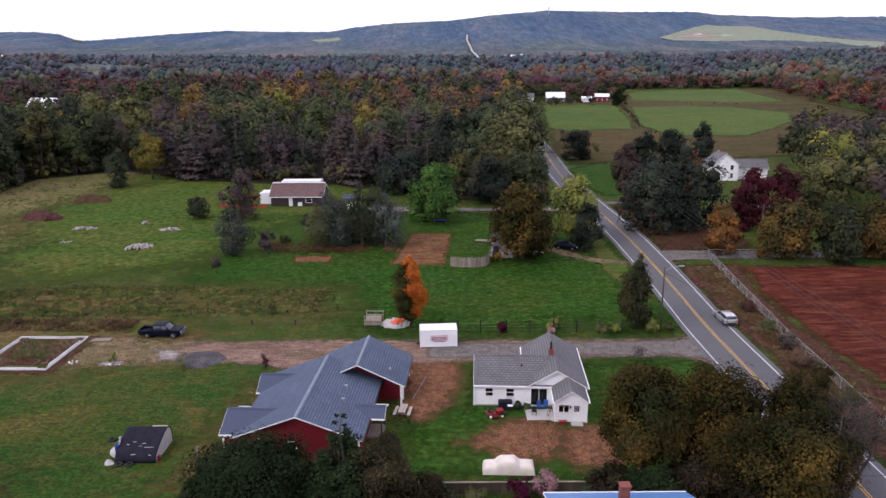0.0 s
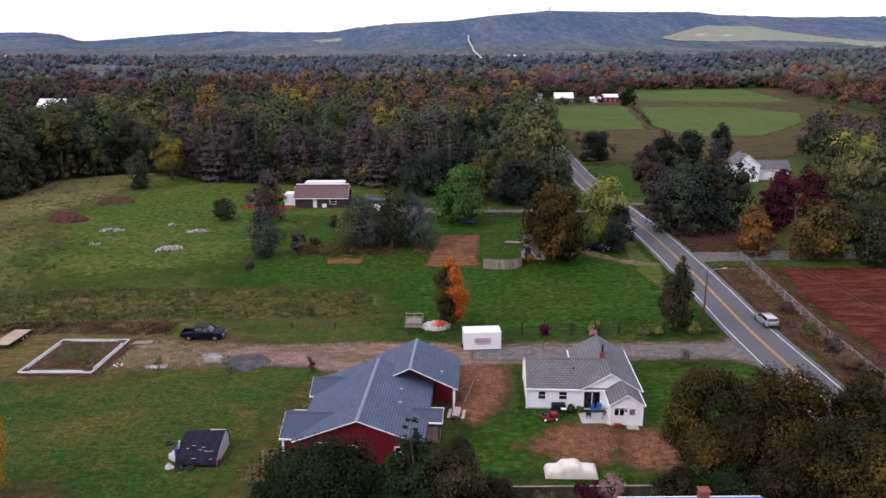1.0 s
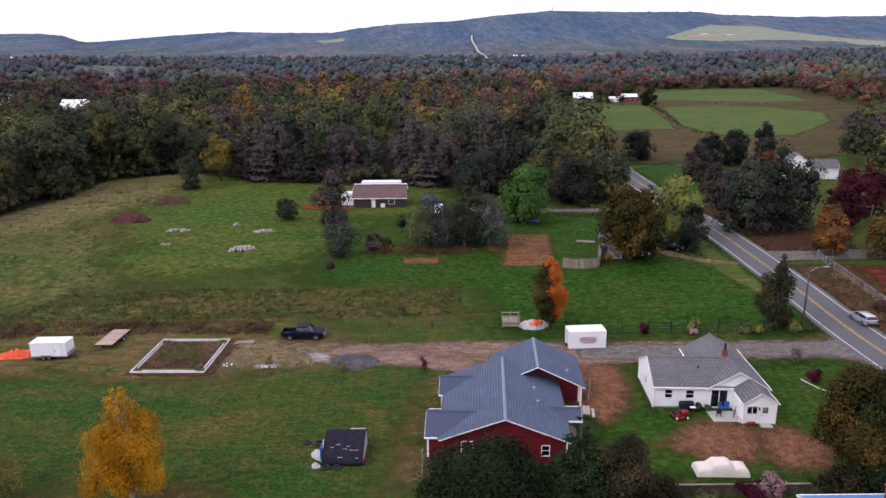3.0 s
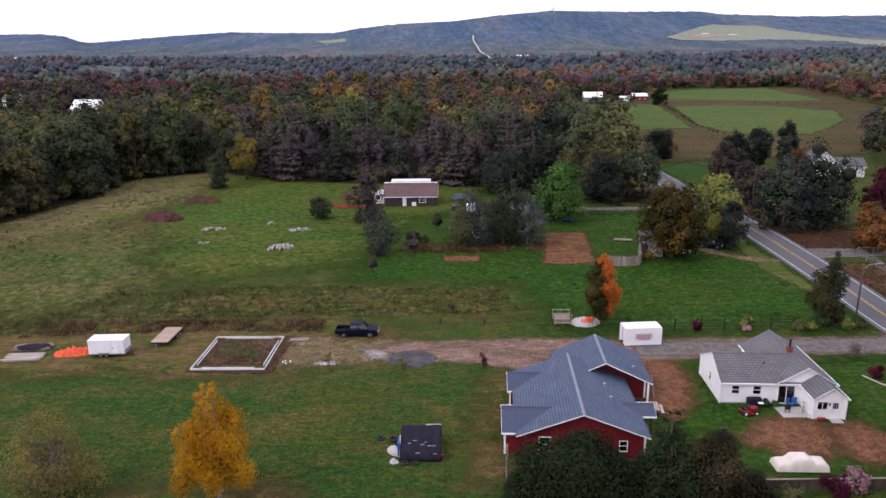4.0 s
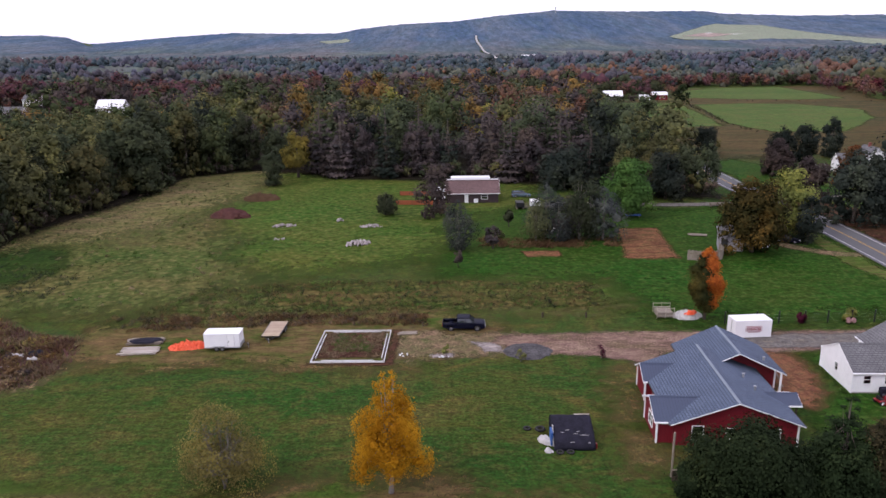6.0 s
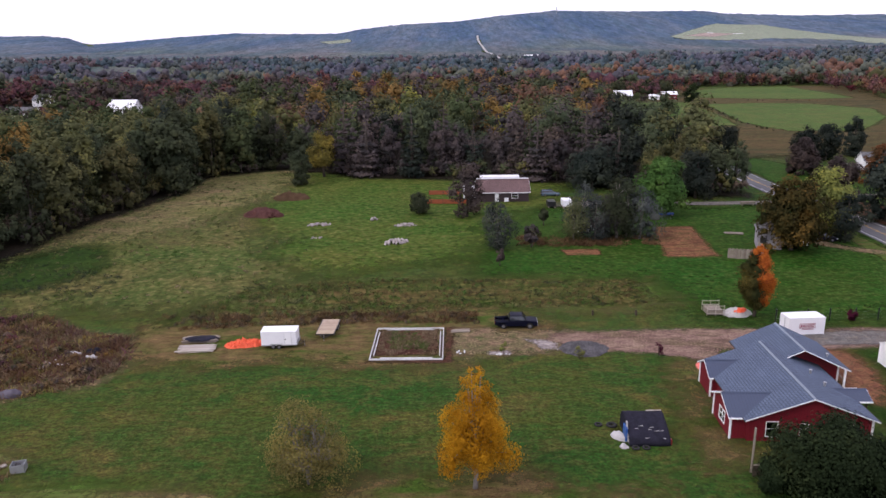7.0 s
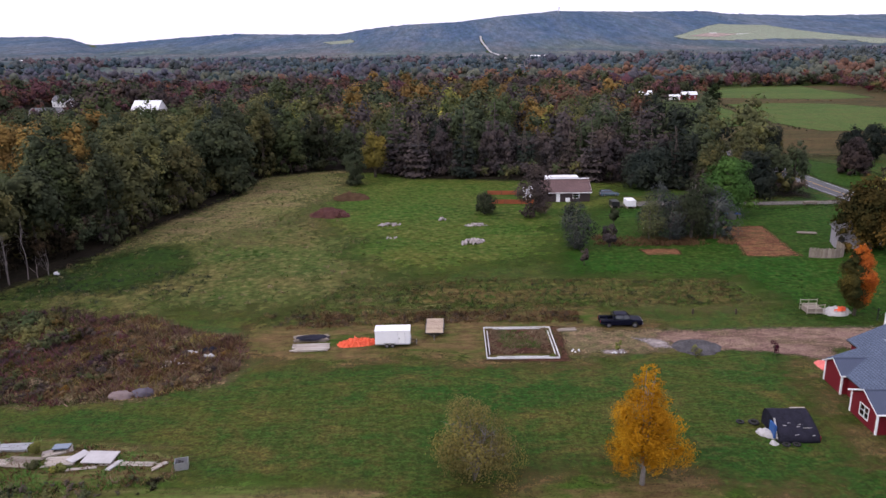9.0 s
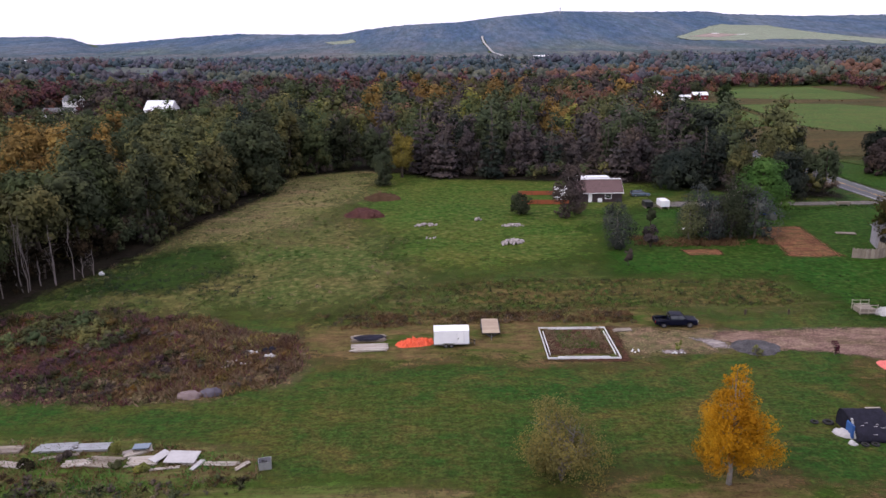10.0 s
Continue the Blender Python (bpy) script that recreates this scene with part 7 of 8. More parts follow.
rubble("rock_pile", pose(-57.6, 129.0, 2.3, 0, 0, 35), 5.0, 2.8, 0.7, 60, M["stone"], "heap of broken grey concrete and stones", 4, (0.24, 0.62))
rubble("rock_pile", pose(-73.4, 132.8, 2.46), 2.6, 1.2, 0.3, 14, M["stone"], "few scattered stones in the grass", 5, (0.15, 0.4))
lump("soil_mound", pose(-88.6, 152.0, 3.05, 0, 0, -5), 9.6, 5.4, 2.4, M["rubble"], "dark red heap of rubble and bricks", "rubble heap", 1.0, 0.5)
rubble("debris_pile", pose(-86.4, 151.0, 3.2), 5.0, 3.2, 1.0, 40, M["rubble"], "broken bricks and pale scraps on a heap", 7, (0.25, 0.6), "debris")
lump("earth_mound", pose(-85.9, 169.8, 3.35), 9.6, 6.0, 2.2, M["heap"], "brown grassy earth heap in the field", "earth heap", 2.0, 0.4)
lump("gravel_mound", pose(-30.9, 82.3, 0, 0, 0, -8), 6.4, 5.2, 0.75, M["slate"], "flat heap of dark grey gravel", "gravel heap", 3.0, 0.12, power=0.6)
lump("boulder", pose(-100.3, 71.0, 0), 3.0, 1.8, 0.8, M["boulder"], "large rounded pinkish boulder in the weeds", "boulder", 4.0, 0.15, 14, 0.5)
lump("boulder", pose(-98.0, 71.5, 0), 2.6, 1.7, 0.95, M["darkstone"], "large grey boulder in the weeds", "boulder", 5.0, 0.2, 14, 0.5)
lump("boulder", pose(-89.2, 77.2, 0), 1.4, 1.2, 0.7, M["bed"], "reddish boulder at the edge of the weeds", "boulder", 6.0, 0.15, 12, 0.5)
lump("tarpaulin", pose(-75.0, 85.2, 0, 0, 0, 12), 5.2, 2.2, 0.9, M["orangetarp"], "crumpled bright orange tarpaulin over a heap", "tarpaulin", 7.0, 0.6, 40, 0.8, 3.2)
lump("tarpaulin", pose(-6.7, 93.5, 0.18, 0, 0, 10), 4.2, 2.8, 1.15, M["whitetarp"], "crumpled pale tarpaulin over a heap", "tarpaulin", 8.0, 0.35, 30, 0.6, 2.0)
lump("tarpaulin", pose(-6.4, 93.1, 0.86, 0, 0, 30), 2.2, 1.3, 0.5, M["orangetarp"], "crumpled red tarpaulin on a pale one", "tarpaulin", 9.0, 0.25, 24, 0.6, 2.0)
lump("tarpaulin", pose(-17.2, 76.0, 0.02, 0, 0, 4), 2.8, 3.2, 0.25, M["pinktarp"], "faded red tarpaulin spread beside the red house", "tarpaulin", 10.0, 0.2, 24, 0.5, 2.0)
lump("bag_heap", pose(-96.2, 82.4, 0), 1.8, 1.3, 0.75, M["whitetarp"], "white sacks dumped in the weeds", "rubbish", 11.0, 0.3, 16, 0.5, 2.0)
lump("bag_heap", pose(-93.9, 83.3, 0), 2.4, 1.3, 0.8, M["blacktarp"], "black plastic sheet in the weeds", "rubbish", 12.0, 0.35, 16, 0.5, 2.0)
lump("bag_heap", pose(-93.6, 81.6, 0), 1.7, 0.9, 0.6, M["whitetarp"], "white plastic scraps in the weeds", "rubbish", 13.0, 0.25, 14, 0.5, 2.0)


def stack(name, m, L, W, layers, per, mat, label, seed, th=0.06, category="lumber"):
    """A stack of boards, each a piece."""
    r_ = np.random.default_rng(seed)
    ob = thing(name, m, label, category)
    for z in range(layers):
        for k in range(per):
            a = r_.uniform(-0.12, 0.12) * L
            y = -W / 2 + W * k / per
            part("board", boxed((-L / 2 + a, y, z * th + 0.08), (L / 2 + a * 0.5, y + W / per * 0.92, z * th + th + 0.07), pose(0, 0, 0, 0, 0, r_.uniform(-1.2, 1.2))), mat, ob)
    for x in (-L * 0.3, L * 0.3):
        part("bearer", boxed((x - 0.05, -W / 2, 0), (x + 0.05, W / 2, 0.085)), M["darkwood"], ob)
    return ob


stack("lumber_stack", pose(-80.9, 83.9, 0, 0, 0, 3), 4.4, 2.2, 4, 9, M["palewood"], "stack of pale boards on the grass", 1)
stack("lumber_stack", pose(-81.3, 86.9, 0, 0, 0, 3), 4.2, 1.7, 5, 7, M["wood"], "stack of grey boards under dark sheeting", 2, 0.08)
lump("tarpaulin", pose(-81.3, 86.7, 0.4, 0, 0, 4), 4.6, 1.9, 0.34, M["blacktarp"], "dark sheet laid over boards", "tarpaulin", 15.0, 0.06, 16, 0.4)
stack("lumber_stack", pose(-46.4, 88.9, 0, 0, 0, 5), 2.4, 1.0, 2, 4, M["wood"], "short grey boards beside the foundation", 3)
for k, (x, y, L, W, n_, lay, mt, tn, lb) in enumerate((
        (-114.6, 59.8, 3.2, 1.3, 5, 3, "wood", 3, "stack of weathered boards in the weeds"), (-112.6, 57.2, 2.6, 0.9, 4, 2, "palewood", -10, "loose pale boards in the weeds"), (-108.4, 58.6, 3.4, 0.5, 3, 1, "wood", 14, "loose grey boards in the weeds"), (-97.6, 56.2, 2.8, 0.4, 3, 1, "palewood", 9, "loose pale slats in the weeds"),
        (-109.6, 60.0, 3.4, 1.5, 6, 4, "steel", 4, "stack of grey metal sheets and boards"), (-105.8, 60.0, 3.2, 1.3, 5, 4, "steel", 2, "stack of grey metal sheets in the weeds"),
        (-106.2, 57.3, 2.4, 1.2, 5, 2, "palewood", 8, "pale boards in the weeds"), (-103.6, 57.4, 3.0, 1.8, 7, 2, "wood", -6, "heap of weathered boards in the weeds"),
        (-101.2, 59.2, 2.4, 1.2, 4, 3, "palewood", 30, "pale boards leaning in the weeds"), (-100.0, 57.4, 2.6, 1.6, 5, 3, "palewood", 5, "pale boards and sheets in the weeds"),
        (-93.2, 56.9, 5.0, 0.7, 5, 1, "palewood", -3, "long pale poles lying on the grass"), (-90.3, 56.4, 1.5, 0.5, 3, 2, "palewood", 55, "crossed pale boards on the grass"))):
    stack("lumber_stack", pose(x, y, 0, 0, 0, tn), L, W, lay, n_, M[mt], lb, 20 + k)


def slab(name, m, w, d, h, mat, label, category, lift=0.0):
    ob = thing(name, m, label, category)
    part("panel", boxed((-w / 2, -d / 2, lift), (w / 2, d / 2, lift + h), None, min(h, 0.08) * 0.3), mat, ob)
    for x in (-w * 0.4, w * 0.4):
        part("bearer", boxed((x - 0.06, -d / 2, 0), (x + 0.06, d / 2, max(lift, 0.02))), M["wood"], ob)
    return ob


slab("sheet_panel", pose(-98.6, 57.9, 0, 6, 0, 62), 2.0, 1.0, 0.08, M["whitetarp"], "white sheet panel propped in the weeds", "panel", 0.35)
slab("sheet_panel", pose(-96.3, 57.6, 0, 4, 0, -4), 3.0, 1.9, 0.1, M["whitetarp"], "large white sheet panel on bearers", "panel", 0.4)
slab("sheet_panel", pose(-94.6, 56.6, 0, 0, 0, 70), 1.8, 0.5, 0.12, M["whitetarp"], "white slatted frame on the grass", "panel", 0.1)
slab("sheet_panel", pose(-100.9, 59.4, 0, 0, 0, 5), 1.6, 1.0, 0.12, M["bluecar"], "blue-grey panel in the weeds", "panel", 0.5)
cr = thing("crate", pose(-88.1, 56.2, 0, 0, 0, 15), "grey basket crate at the edge of the grass", "crate")
part("bottom", boxed((-0.6, -0.5, 0.02), (0.6, 0.5, 0.1)), M["steel"], cr)
for k in range(4):
    mm = pose(0, 0, 0, 0, 0, 90 * k)
    q = 0.5 if k % 2 == 0 else 0.6
    part("side_panel", boxed((-(1.1 - q), -q, 0.1), (1.1 - q, -q + 0.04, 0.8), mm), M["steel"], cr)
rubble("debris_pile", pose(-88.1, 56.2, 0.4, 0, 0, 0), 0.9, 0.7, 0.3, 10, M["slate"], "dark scraps in a grey crate", 31, (0.15, 0.3), "debris")


# ---- by the red house ----
def arch_shed():
    ob = thing("tarp_shed", pose(-29.1, 60.9, 0, 0, 0, -1), "low shed covered in black tarpaulin with torn pale strips", "shed")
    prof = [(2.0, 0.0), (1.98, 0.7), (1.9, 1.3), (1.65, 1.7), (1.3, 1.9), (0.95, 1.93), (0.5, 1.82), (0.0, 1.66), (-0.6, 1.42), (-1.2, 1.16), (-1.7, 0.92), (-2.0, 0.7), (-2.16, 0.38), (-2.18, 0.0)]
    bm = bmesh.new()
    a = [[bm.verts.new((x, y + 0.04 * noise.noise(Vector((x * 2, y, 7))), max(0.0, z + 0.07 * noise.noise(Vector((x * 1.6, y * 2, z * 3)))))) for y, z in prof] for x in np.linspace(-1.95, 1.95, 18)]
    for p, q in zip(a, a[1:]):
        for i in range(len(prof) - 1):
            bm.faces.new((p[i], q[i], q[i + 1], p[i + 1]))
    cv = part("cover", bm, M["blacktarp"], ob, "wrinkled black tarpaulin cover", True)
    cv.modifiers.new("thickness", "SOLIDIFY").thickness = 0.03
    r_ = np.random.default_rng(4)
    for k in range(8):
        x, i = r_.uniform(-1.7, 1.5), int(r_.integers(8, 11))
        (y, z), (y1, z1) = prof[i], prof[i + 1]
        u = r_.random()
        ang = math.degrees(math.atan2(z - z1, y - y1))
        part("tape_strip", boxed((-r_.uniform(0.06, 0.28), -0.02, 0.05), (r_.uniform(0.06, 0.28), 0.02, 0.07), pose(x, y + (y1 - y) * u, z + (z1 - z) * u, ang, 0, r_.uniform(-8, 8))), M["whitetarp"], ob, "pale torn strip")
    for x, mt in ((-1.93, "blacktarp"), (1.86, "whitetarp")):
        part("end_wall", prism(bmesh.new(), [(x, y * 0.97, z * 0.97) for y, z in prof], (0.04, 0, 0)), M[mt], ob, "dark end wall" if x < 0 else "pale end wall")
    for k in range(7):
        z0 = 0.2 + 0.24 * k
        part("edge_flap", boxed((-2.02, -1.75 + 0.16 * k, z0), (-1.9, -1.5 + 0.16 * k, z0 + 0.22)), M["whitetarp"], ob, "white torn edge")
    part("sheet", boxed((-2.2, -1.5, 0.05), (-1.99, -0.2, 1.5), None, 0.08), M["bluetarp"], ob, "blue sheet on the end wall")
    part("ridge_pole", boxed((0.4, 1.25, 1.9), (1.9, 1.37, 2.0)), M["palewood"], ob)
    part("gas_can", boxed((1.98, -1.9, 0.0), (2.2, -1.6, 0.55), None, 0.04), M["redpaint"], ob, "red fuel can")


arch_shed()


def tyre(x, y, z, r, label, rx=0.0, rz=0.0):
    ob = thing("tyre", pose(x, y, z, rx, 0, rz), label, "tyre")
    bm = bmesh.new()
    big, small, seg = r * 0.72, r * 0.28, 18
    rings = [[bm.verts.new(((big + small * math.cos(b)) * math.cos(a), (big + small * math.cos(b)) * math.sin(a), small * 0.9 * math.sin(b) + small * 0.9)) for b in np.linspace(0, 2 * math.pi, 8, endpoint=False)] for a in np.linspace(0, 2 * math.pi, seg, endpoint=False)]
    for i in range(seg):
        for j in range(8):
            bm.faces.new((rings[i][j], rings[(i + 1) % seg][j], rings[(i + 1) % seg][(j + 1) % 8], rings[i][(j + 1) % 8]))
    part("rubber", bm, M["rubber"], ob, "", True)
    return ob


tyre(-33.2, 62.9, 0, 0.42, "black old tyre lying on the grass")
tyre(-31.9, 62.7, 0, 0.55, "black old tyre lying beside the shed")
tyre(-30.6, 58.4, 0.0, 0.4, "old tyre leaning on the shed", 0, 20)
tyre(-29.6, 58.4, 0.0, 0.4, "old tyre leaning on the shed", 0, 50)
lump("tarpaulin", pose(-31.7, 60.4, 0, 0, 0, -50), 2.0, 1.0, 0.7, M["whitetarp"], "white plastic sheet heaped beside the shed", "tarpaulin", 20.0, 0.3, 18, 0.5, 2.0)
lump("bag_heap", pose(-31.6, 58.7, 0), 0.9, 0.8, 0.4, M["whitetarp"], "small white bag on the grass", "rubbish", 21.0, 0.2, 12, 0.5, 2.0)

pt = thing("picnic_table", pose(-4.4, 67.8, 0, 0, 0, -8), "pale wooden picnic table with two benches", "table")
for k in range(5):
    part("tabletop_board", boxed((-0.38 + k * 0.155, -0.95, 0.7), (-0.235 + k * 0.155, 0.95, 0.75)), M["palewood"], pt)
for x in (-0.75, 0.75):
    part("bench", boxed((x - 0.15, -0.95, 0.42), (x + 0.15, 0.95, 0.47)), M["palewood"], pt)
for y in (-0.65, 0.65):
    part("cross_rail", boxed((-0.8, y - 0.04, 0.34), (0.8, y + 0.04, 0.42)), M["wood"], pt)
    for s in (-1, 1):
        part("leg", tube(bmesh.new(), [(s * 0.68, y, 0.0), (s * 0.26, y, 0.7)], 0.05, 4), M["wood"], pt)
stack("lumber_stack", pose(-2.9, 73.5, 0, 0, 0, 76), 6.0, 0.16, 1, 1, M["wood"], "long grey boards edging the bare soil", 41)

# the crate of grey bales by the small maple
ib = thing("pallet_crate", pose(-9.9, 94.1, 0.21, 0, 0, -2), "pale slatted pallet crate covered by a grey sheet", "crate")
for k in range(3):
    part("slat", boxed((-1.25, -1.2, 0.3 + k * 0.55), (1.25, -1.15, 0.38 + k * 0.55)), M["palewood"], ib)
    part("slat", boxed((-1.25, 1.14, 0.3 + k * 0.55), (1.25, 1.19, 0.38 + k * 0.55)), M["palewood"], ib)
for x in (-1.25, -0.05, 1.15):
    for y in (-1.2, 1.1):
        part("post", boxed((x, y, 0), (x + 0.07, y + 0.07, 1.6)), M["palewood"], ib)
part("load", round_edges(boxed((-1.1, -1.08, 0.05), (1.05, 1.05, 0.85)), 0.12), M["wood"], ib, "grey wrapped load")


# ---- behind the white house ----
slab("patio", pose(10.2, 67.4, 0), 3.0, 2.3, 0.06, M["concrete"], "pale pink concrete patio slab", "patio", 0.02)
mw = thing("lawn_tractor", pose(5.3, 67.2, 0, 0, 0, 12), "red riding lawn tractor on the grass", "lawn mower")
part("hood", round_edges(boxed((0.2, -0.32, 0.35), (1.0, 0.32, 0.8)), 0.08), M["redpaint"], mw, "red bonnet", True)
part("mower_deck", round_edges(boxed((-0.45, -0.6, 0.12), (0.45, 0.6, 0.32)), 0.06), M["redpaint"], mw)
part("seat", round_edges(boxed((-0.6, -0.25, 0.55), (-0.15, 0.25, 0.68)), 0.05), M["blackmetal"], mw, "black seat")
part("seat_back", round_edges(boxed((-0.72, -0.25, 0.6), (-0.6, 0.25, 1.0)), 0.05), M["blackmetal"], mw)
part("rear_fender", round_edges(boxed((-0.85, -0.5, 0.42), (0.0, 0.5, 0.55)), 0.05), M["redpaint"], mw)
part("steering_wheel", tube(bmesh.new(), [(0.15, 0, 0.75), (0.0, 0, 1.0), (-0.02, 0, 1.02)], [0.03, 0.03, 0.18], 10), M["blackmetal"], mw)
for x, r in ((-0.5, 0.27), (0.75, 0.2)):
    for y in (-0.55, 0.55):
        wheel(mw, x, y, r, 0.22, M["trim"])
gr = thing("barbecue", pose(6.6, 68.7, 0), "black covered barbecue beside the wall", "barbecue")
part("cover", round_edges(boxed((-0.75, -0.35, 0.3), (0.75, 0.35, 1.1)), 0.12), M["blacktarp"], gr, "black fabric cover")
part("stand", boxed((-0.6, -0.28, 0.0), (0.6, 0.28, 0.3)), M["blackmetal"], gr)
part("side_shelf", boxed((0.2, -0.75, 0.72), (0.75, -0.36, 0.78)), M["whitepaint"], gr, "white side shelf")


def chair(x, y, turn, mat, label):
    ob = thing("garden_chair", pose(x, y, 0.08, 0, 0, turn), label, "chair", "chairs on the patio")
    part("seat", boxed((-0.26, -0.26, 0.38), (0.26, 0.26, 0.43), None, 0.02), mat, ob)
    part("backrest", boxed((-0.26, 0.22, 0.43), (0.26, 0.27, 0.95), None, 0.02), mat, ob)
    for a in (-0.23, 0.19):
        for b in (-0.23, 0.19):
            part("leg", boxed((a, b, 0), (a + 0.04, b + 0.04, 0.38)), mat, ob)


chair(10.3, 68.5, 20, M["bluepaint"], "blue plastic chair by the patio door")
chair(10.9, 68.7, -30, M["bluepaint"], "blue plastic chair by the patio door")
chair(9.6, 67.4, 160, M["blackmetal"], "black metal chair on the patio")
bike = thing("bicycle", pose(11.2, 67.3, 0.08, 0, 12, 60), "dark red bicycle leaning by the patio", "bicycle")
for x in (-0.5, 0.5):
    ring = [(x + 0.33 * math.cos(a), 0, 0.34 + 0.33 * math.sin(a)) for a in np.linspace(0, 2 * math.pi, 17)]
    part("wheel", tube(bmesh.new(), ring, 0.025, 5, False), M["rubber"], bike)
part("frame", tube(bmesh.new(), [(-0.5, 0, 0.34), (-0.1, 0, 0.32), (0.35, 0, 0.8), (-0.2, 0, 0.82), (-0.1, 0, 0.32)], 0.025, 6), M["redpaint"], bike)
part("fork", tube(bmesh.new(), [(0.5, 0, 0.34), (0.35, 0, 0.8), (0.32, 0, 0.98)], 0.02, 6), M["blackmetal"], bike)
part("handlebar", tube(bmesh.new(), [(0.32, -0.28, 1.0), (0.32, 0.28, 1.0)], 0.018, 6), M["blackmetal"], bike)
lump("bag_heap", pose(11.6, 66.3, 0), 0.9, 0.6, 0.45, M["whitetarp"], "white bucket and scraps by the wall", "rubbish", 22.0, 0.25, 12, 0.5, 2.0)
bx = thing("plastic_bin", pose(12.3, 65.6, 0), "low red plastic box on the ground", "box")
part("box_body", round_edges(boxed((-0.4, -0.18, 0), (0.4, 0.18, 0.25)), 0.04), M["redpaint"], bx)
part("box_lid", boxed((-0.42, -0.2, 0.25), (0.42, 0.2, 0.29)), M["redpaint"], bx)
for k, (x, y, h, lf) in enumerate(((8.0, 68.9, 0.9, "dark"), (8.9, 68.7, 0.7, "green"), (23.8, 75.4, 1.9, "burgundy"), (8.0, 90.6, 1.7, "burgundy"), (15.3, 91.0, 2.0, "yellowgreen"), (15.0, 90.3, 1.1, "pink"), (21.8, 90.4, 1.6, "olive"), (23.6, 90.0, 1.5, "yellowgreen"), (28.4, 90.6, 2.2, "yellowgreen"), (26.2, 91.2, 2.4, "green"), (31.2, 91.0, 1.4, "olive"),
                                 (6.6, 52.4, 2.6, "burgundy"), (8.6, 53.4, 2.4, "pink"), (2.6, 51.8, 2.0, "olive"), (12.5, 53.0, 1.8, "dark"), (0.0, 51.5, 2.2, "dark"))):
    lone("shrub", x, y, h, h * 1.15, lf, {"burgundy": "dark burgundy garden shrub", "pink": "faded pink flowering garden shrub", "dark": "small dark green shrub", "green": "small green potted shrub"}.get(lf, "yellowing green garden shrub"), 120 + k, 0.05, 700, 0.13, 10, category="shrub", group="garden shrubs")


def covered_car():
    """A car under a fitted cover: a draped grid over bonnet, cabin and boot."""
    bm = bmesh.new()
    nx, ny = 46, 22
    rows = []
    for i in range(nx + 1):
        u = 2 * i / nx - 1
        prof = 0.78 + 0.5 * math.exp(-((u + 0.06) / 0.4) ** 6) + 0.06 * u - 0.1 * abs(u) ** 6
        row = []
        for j in range(ny + 1):
            v = 2 * j / ny - 1
            side = max(0.0, 1 - abs(v) ** 7) ** 0.5
            end = max(0.0, 1 - abs(u) ** 14) ** 0.5
            z = prof * min(side, end) * (1 - 0.1 * v * v)
            wob = 0.05 * noise.noise(Vector((u * 5, v * 4, 0.3))) * min(1, z)
            row.append(bm.verts.new((u * 2.4 + wob, v * (0.94 - 0.05 * z), max(0.01, z + wob))))
        rows.append(row)
    for a, b in zip(rows, rows[1:]):
        for j in range(ny):
            bm.faces.new((a[j], b[j], b[j + 1], a[j + 1]))
    ob = thing("covered_car", pose(5.9, 57.2, 0, 0, 0, -2), "car under a cream fabric cover on the grass", "car")
    part("cover", bm, M["cover"], ob, "cream fabric cover", True)


covered_car()
edging = part("garden_edging", tube(bmesh.new(), [(22.6, 76.0, 0.06), (23.4, 73.8, 0.06), (24.6, 72.0, 0.06), (25.6, 71.2, 0.06)], 0.11, 6), M["palewood"])
tagged(edging, "low pale timber edging round a shrub bed", "garden edging")
lone("shrub", 24.4, 80.4, 3.0, 2.8, "plum", "bare-branched shrub beside the drive", 150, 0.1, 260, 0.09, 12, core=0.0, forks=3, twigs=8, category="shrub")


# ---- fences, poles, wires ----
def post(bm_parent, x, y, h, r, mat, name="post"):
    return part(name, tube(bmesh.new(), [(x, y, -0.05), (x, y, h)], r, 6), mat, bm_parent)


wf = thing("wire_fence", pose(0, 0, 0), "row of dark fence posts with thin wires", "fence")
xs_ = [-2.4, 2.0, 5.1, 8.7, 11.9, 15.2, 18.4, 21.5, 24.6]
for x in xs_:
    post(wf, x, 90.7, 1.9, 0.095, M["blackmetal"])
for z in (0.5, 0.95, 1.4):
    part("fence_wire", tube(bmesh.new(), [(-2.4, 90.62, z), (24.6, 90.62, z)], 0.004, 4), M["steel"], wf)
for x, y in ((-27.3, 93.9), (-21.1, 93.7)):
    p = thing("fence_post", pose(x, y, 0), "short dark wooden post in the grass", "post", "lone posts")
    post(p, 0, 0, 1.0, 0.14, M["darkwood"], "stake")
fp = thing("fence_post", pose(-21.4, 54.2, 0), "tall grey wooden post behind the red house", "post")
post(fp, 0, 0, 4.4, 0.1, M["wood"], "stake")

yf = thing("yard_fence", pose(0, 0, 0), "low dark board fence with a pale top rail", "fence")
for k in range(64):
    x = -21.6 + k * 0.53
    part("board", boxed((x, 53.5, 0), (x + 0.5, 53.54, 1.1)), M["darkwood"], yf)
for k in range(16):
    x = -21.6 + k * 2.12
    part("top_rail", boxed((x, 53.44, 1.1), (x + 2.1, 53.6, 1.17)), M["wood"], yf)

gf = thing("board_fence", pose(0, 0, 0), "curved fence of weathered grey boards", "fence")
line = [(1.3, 117.4), (3.3, 116.8), (5.5, 116.7), (7.4, 117.3), (8.2, 118.8), (8.3, 121.4)]
cum = np.concatenate(([0], np.cumsum(np.hypot(*np.diff(np.array(line).T)))))
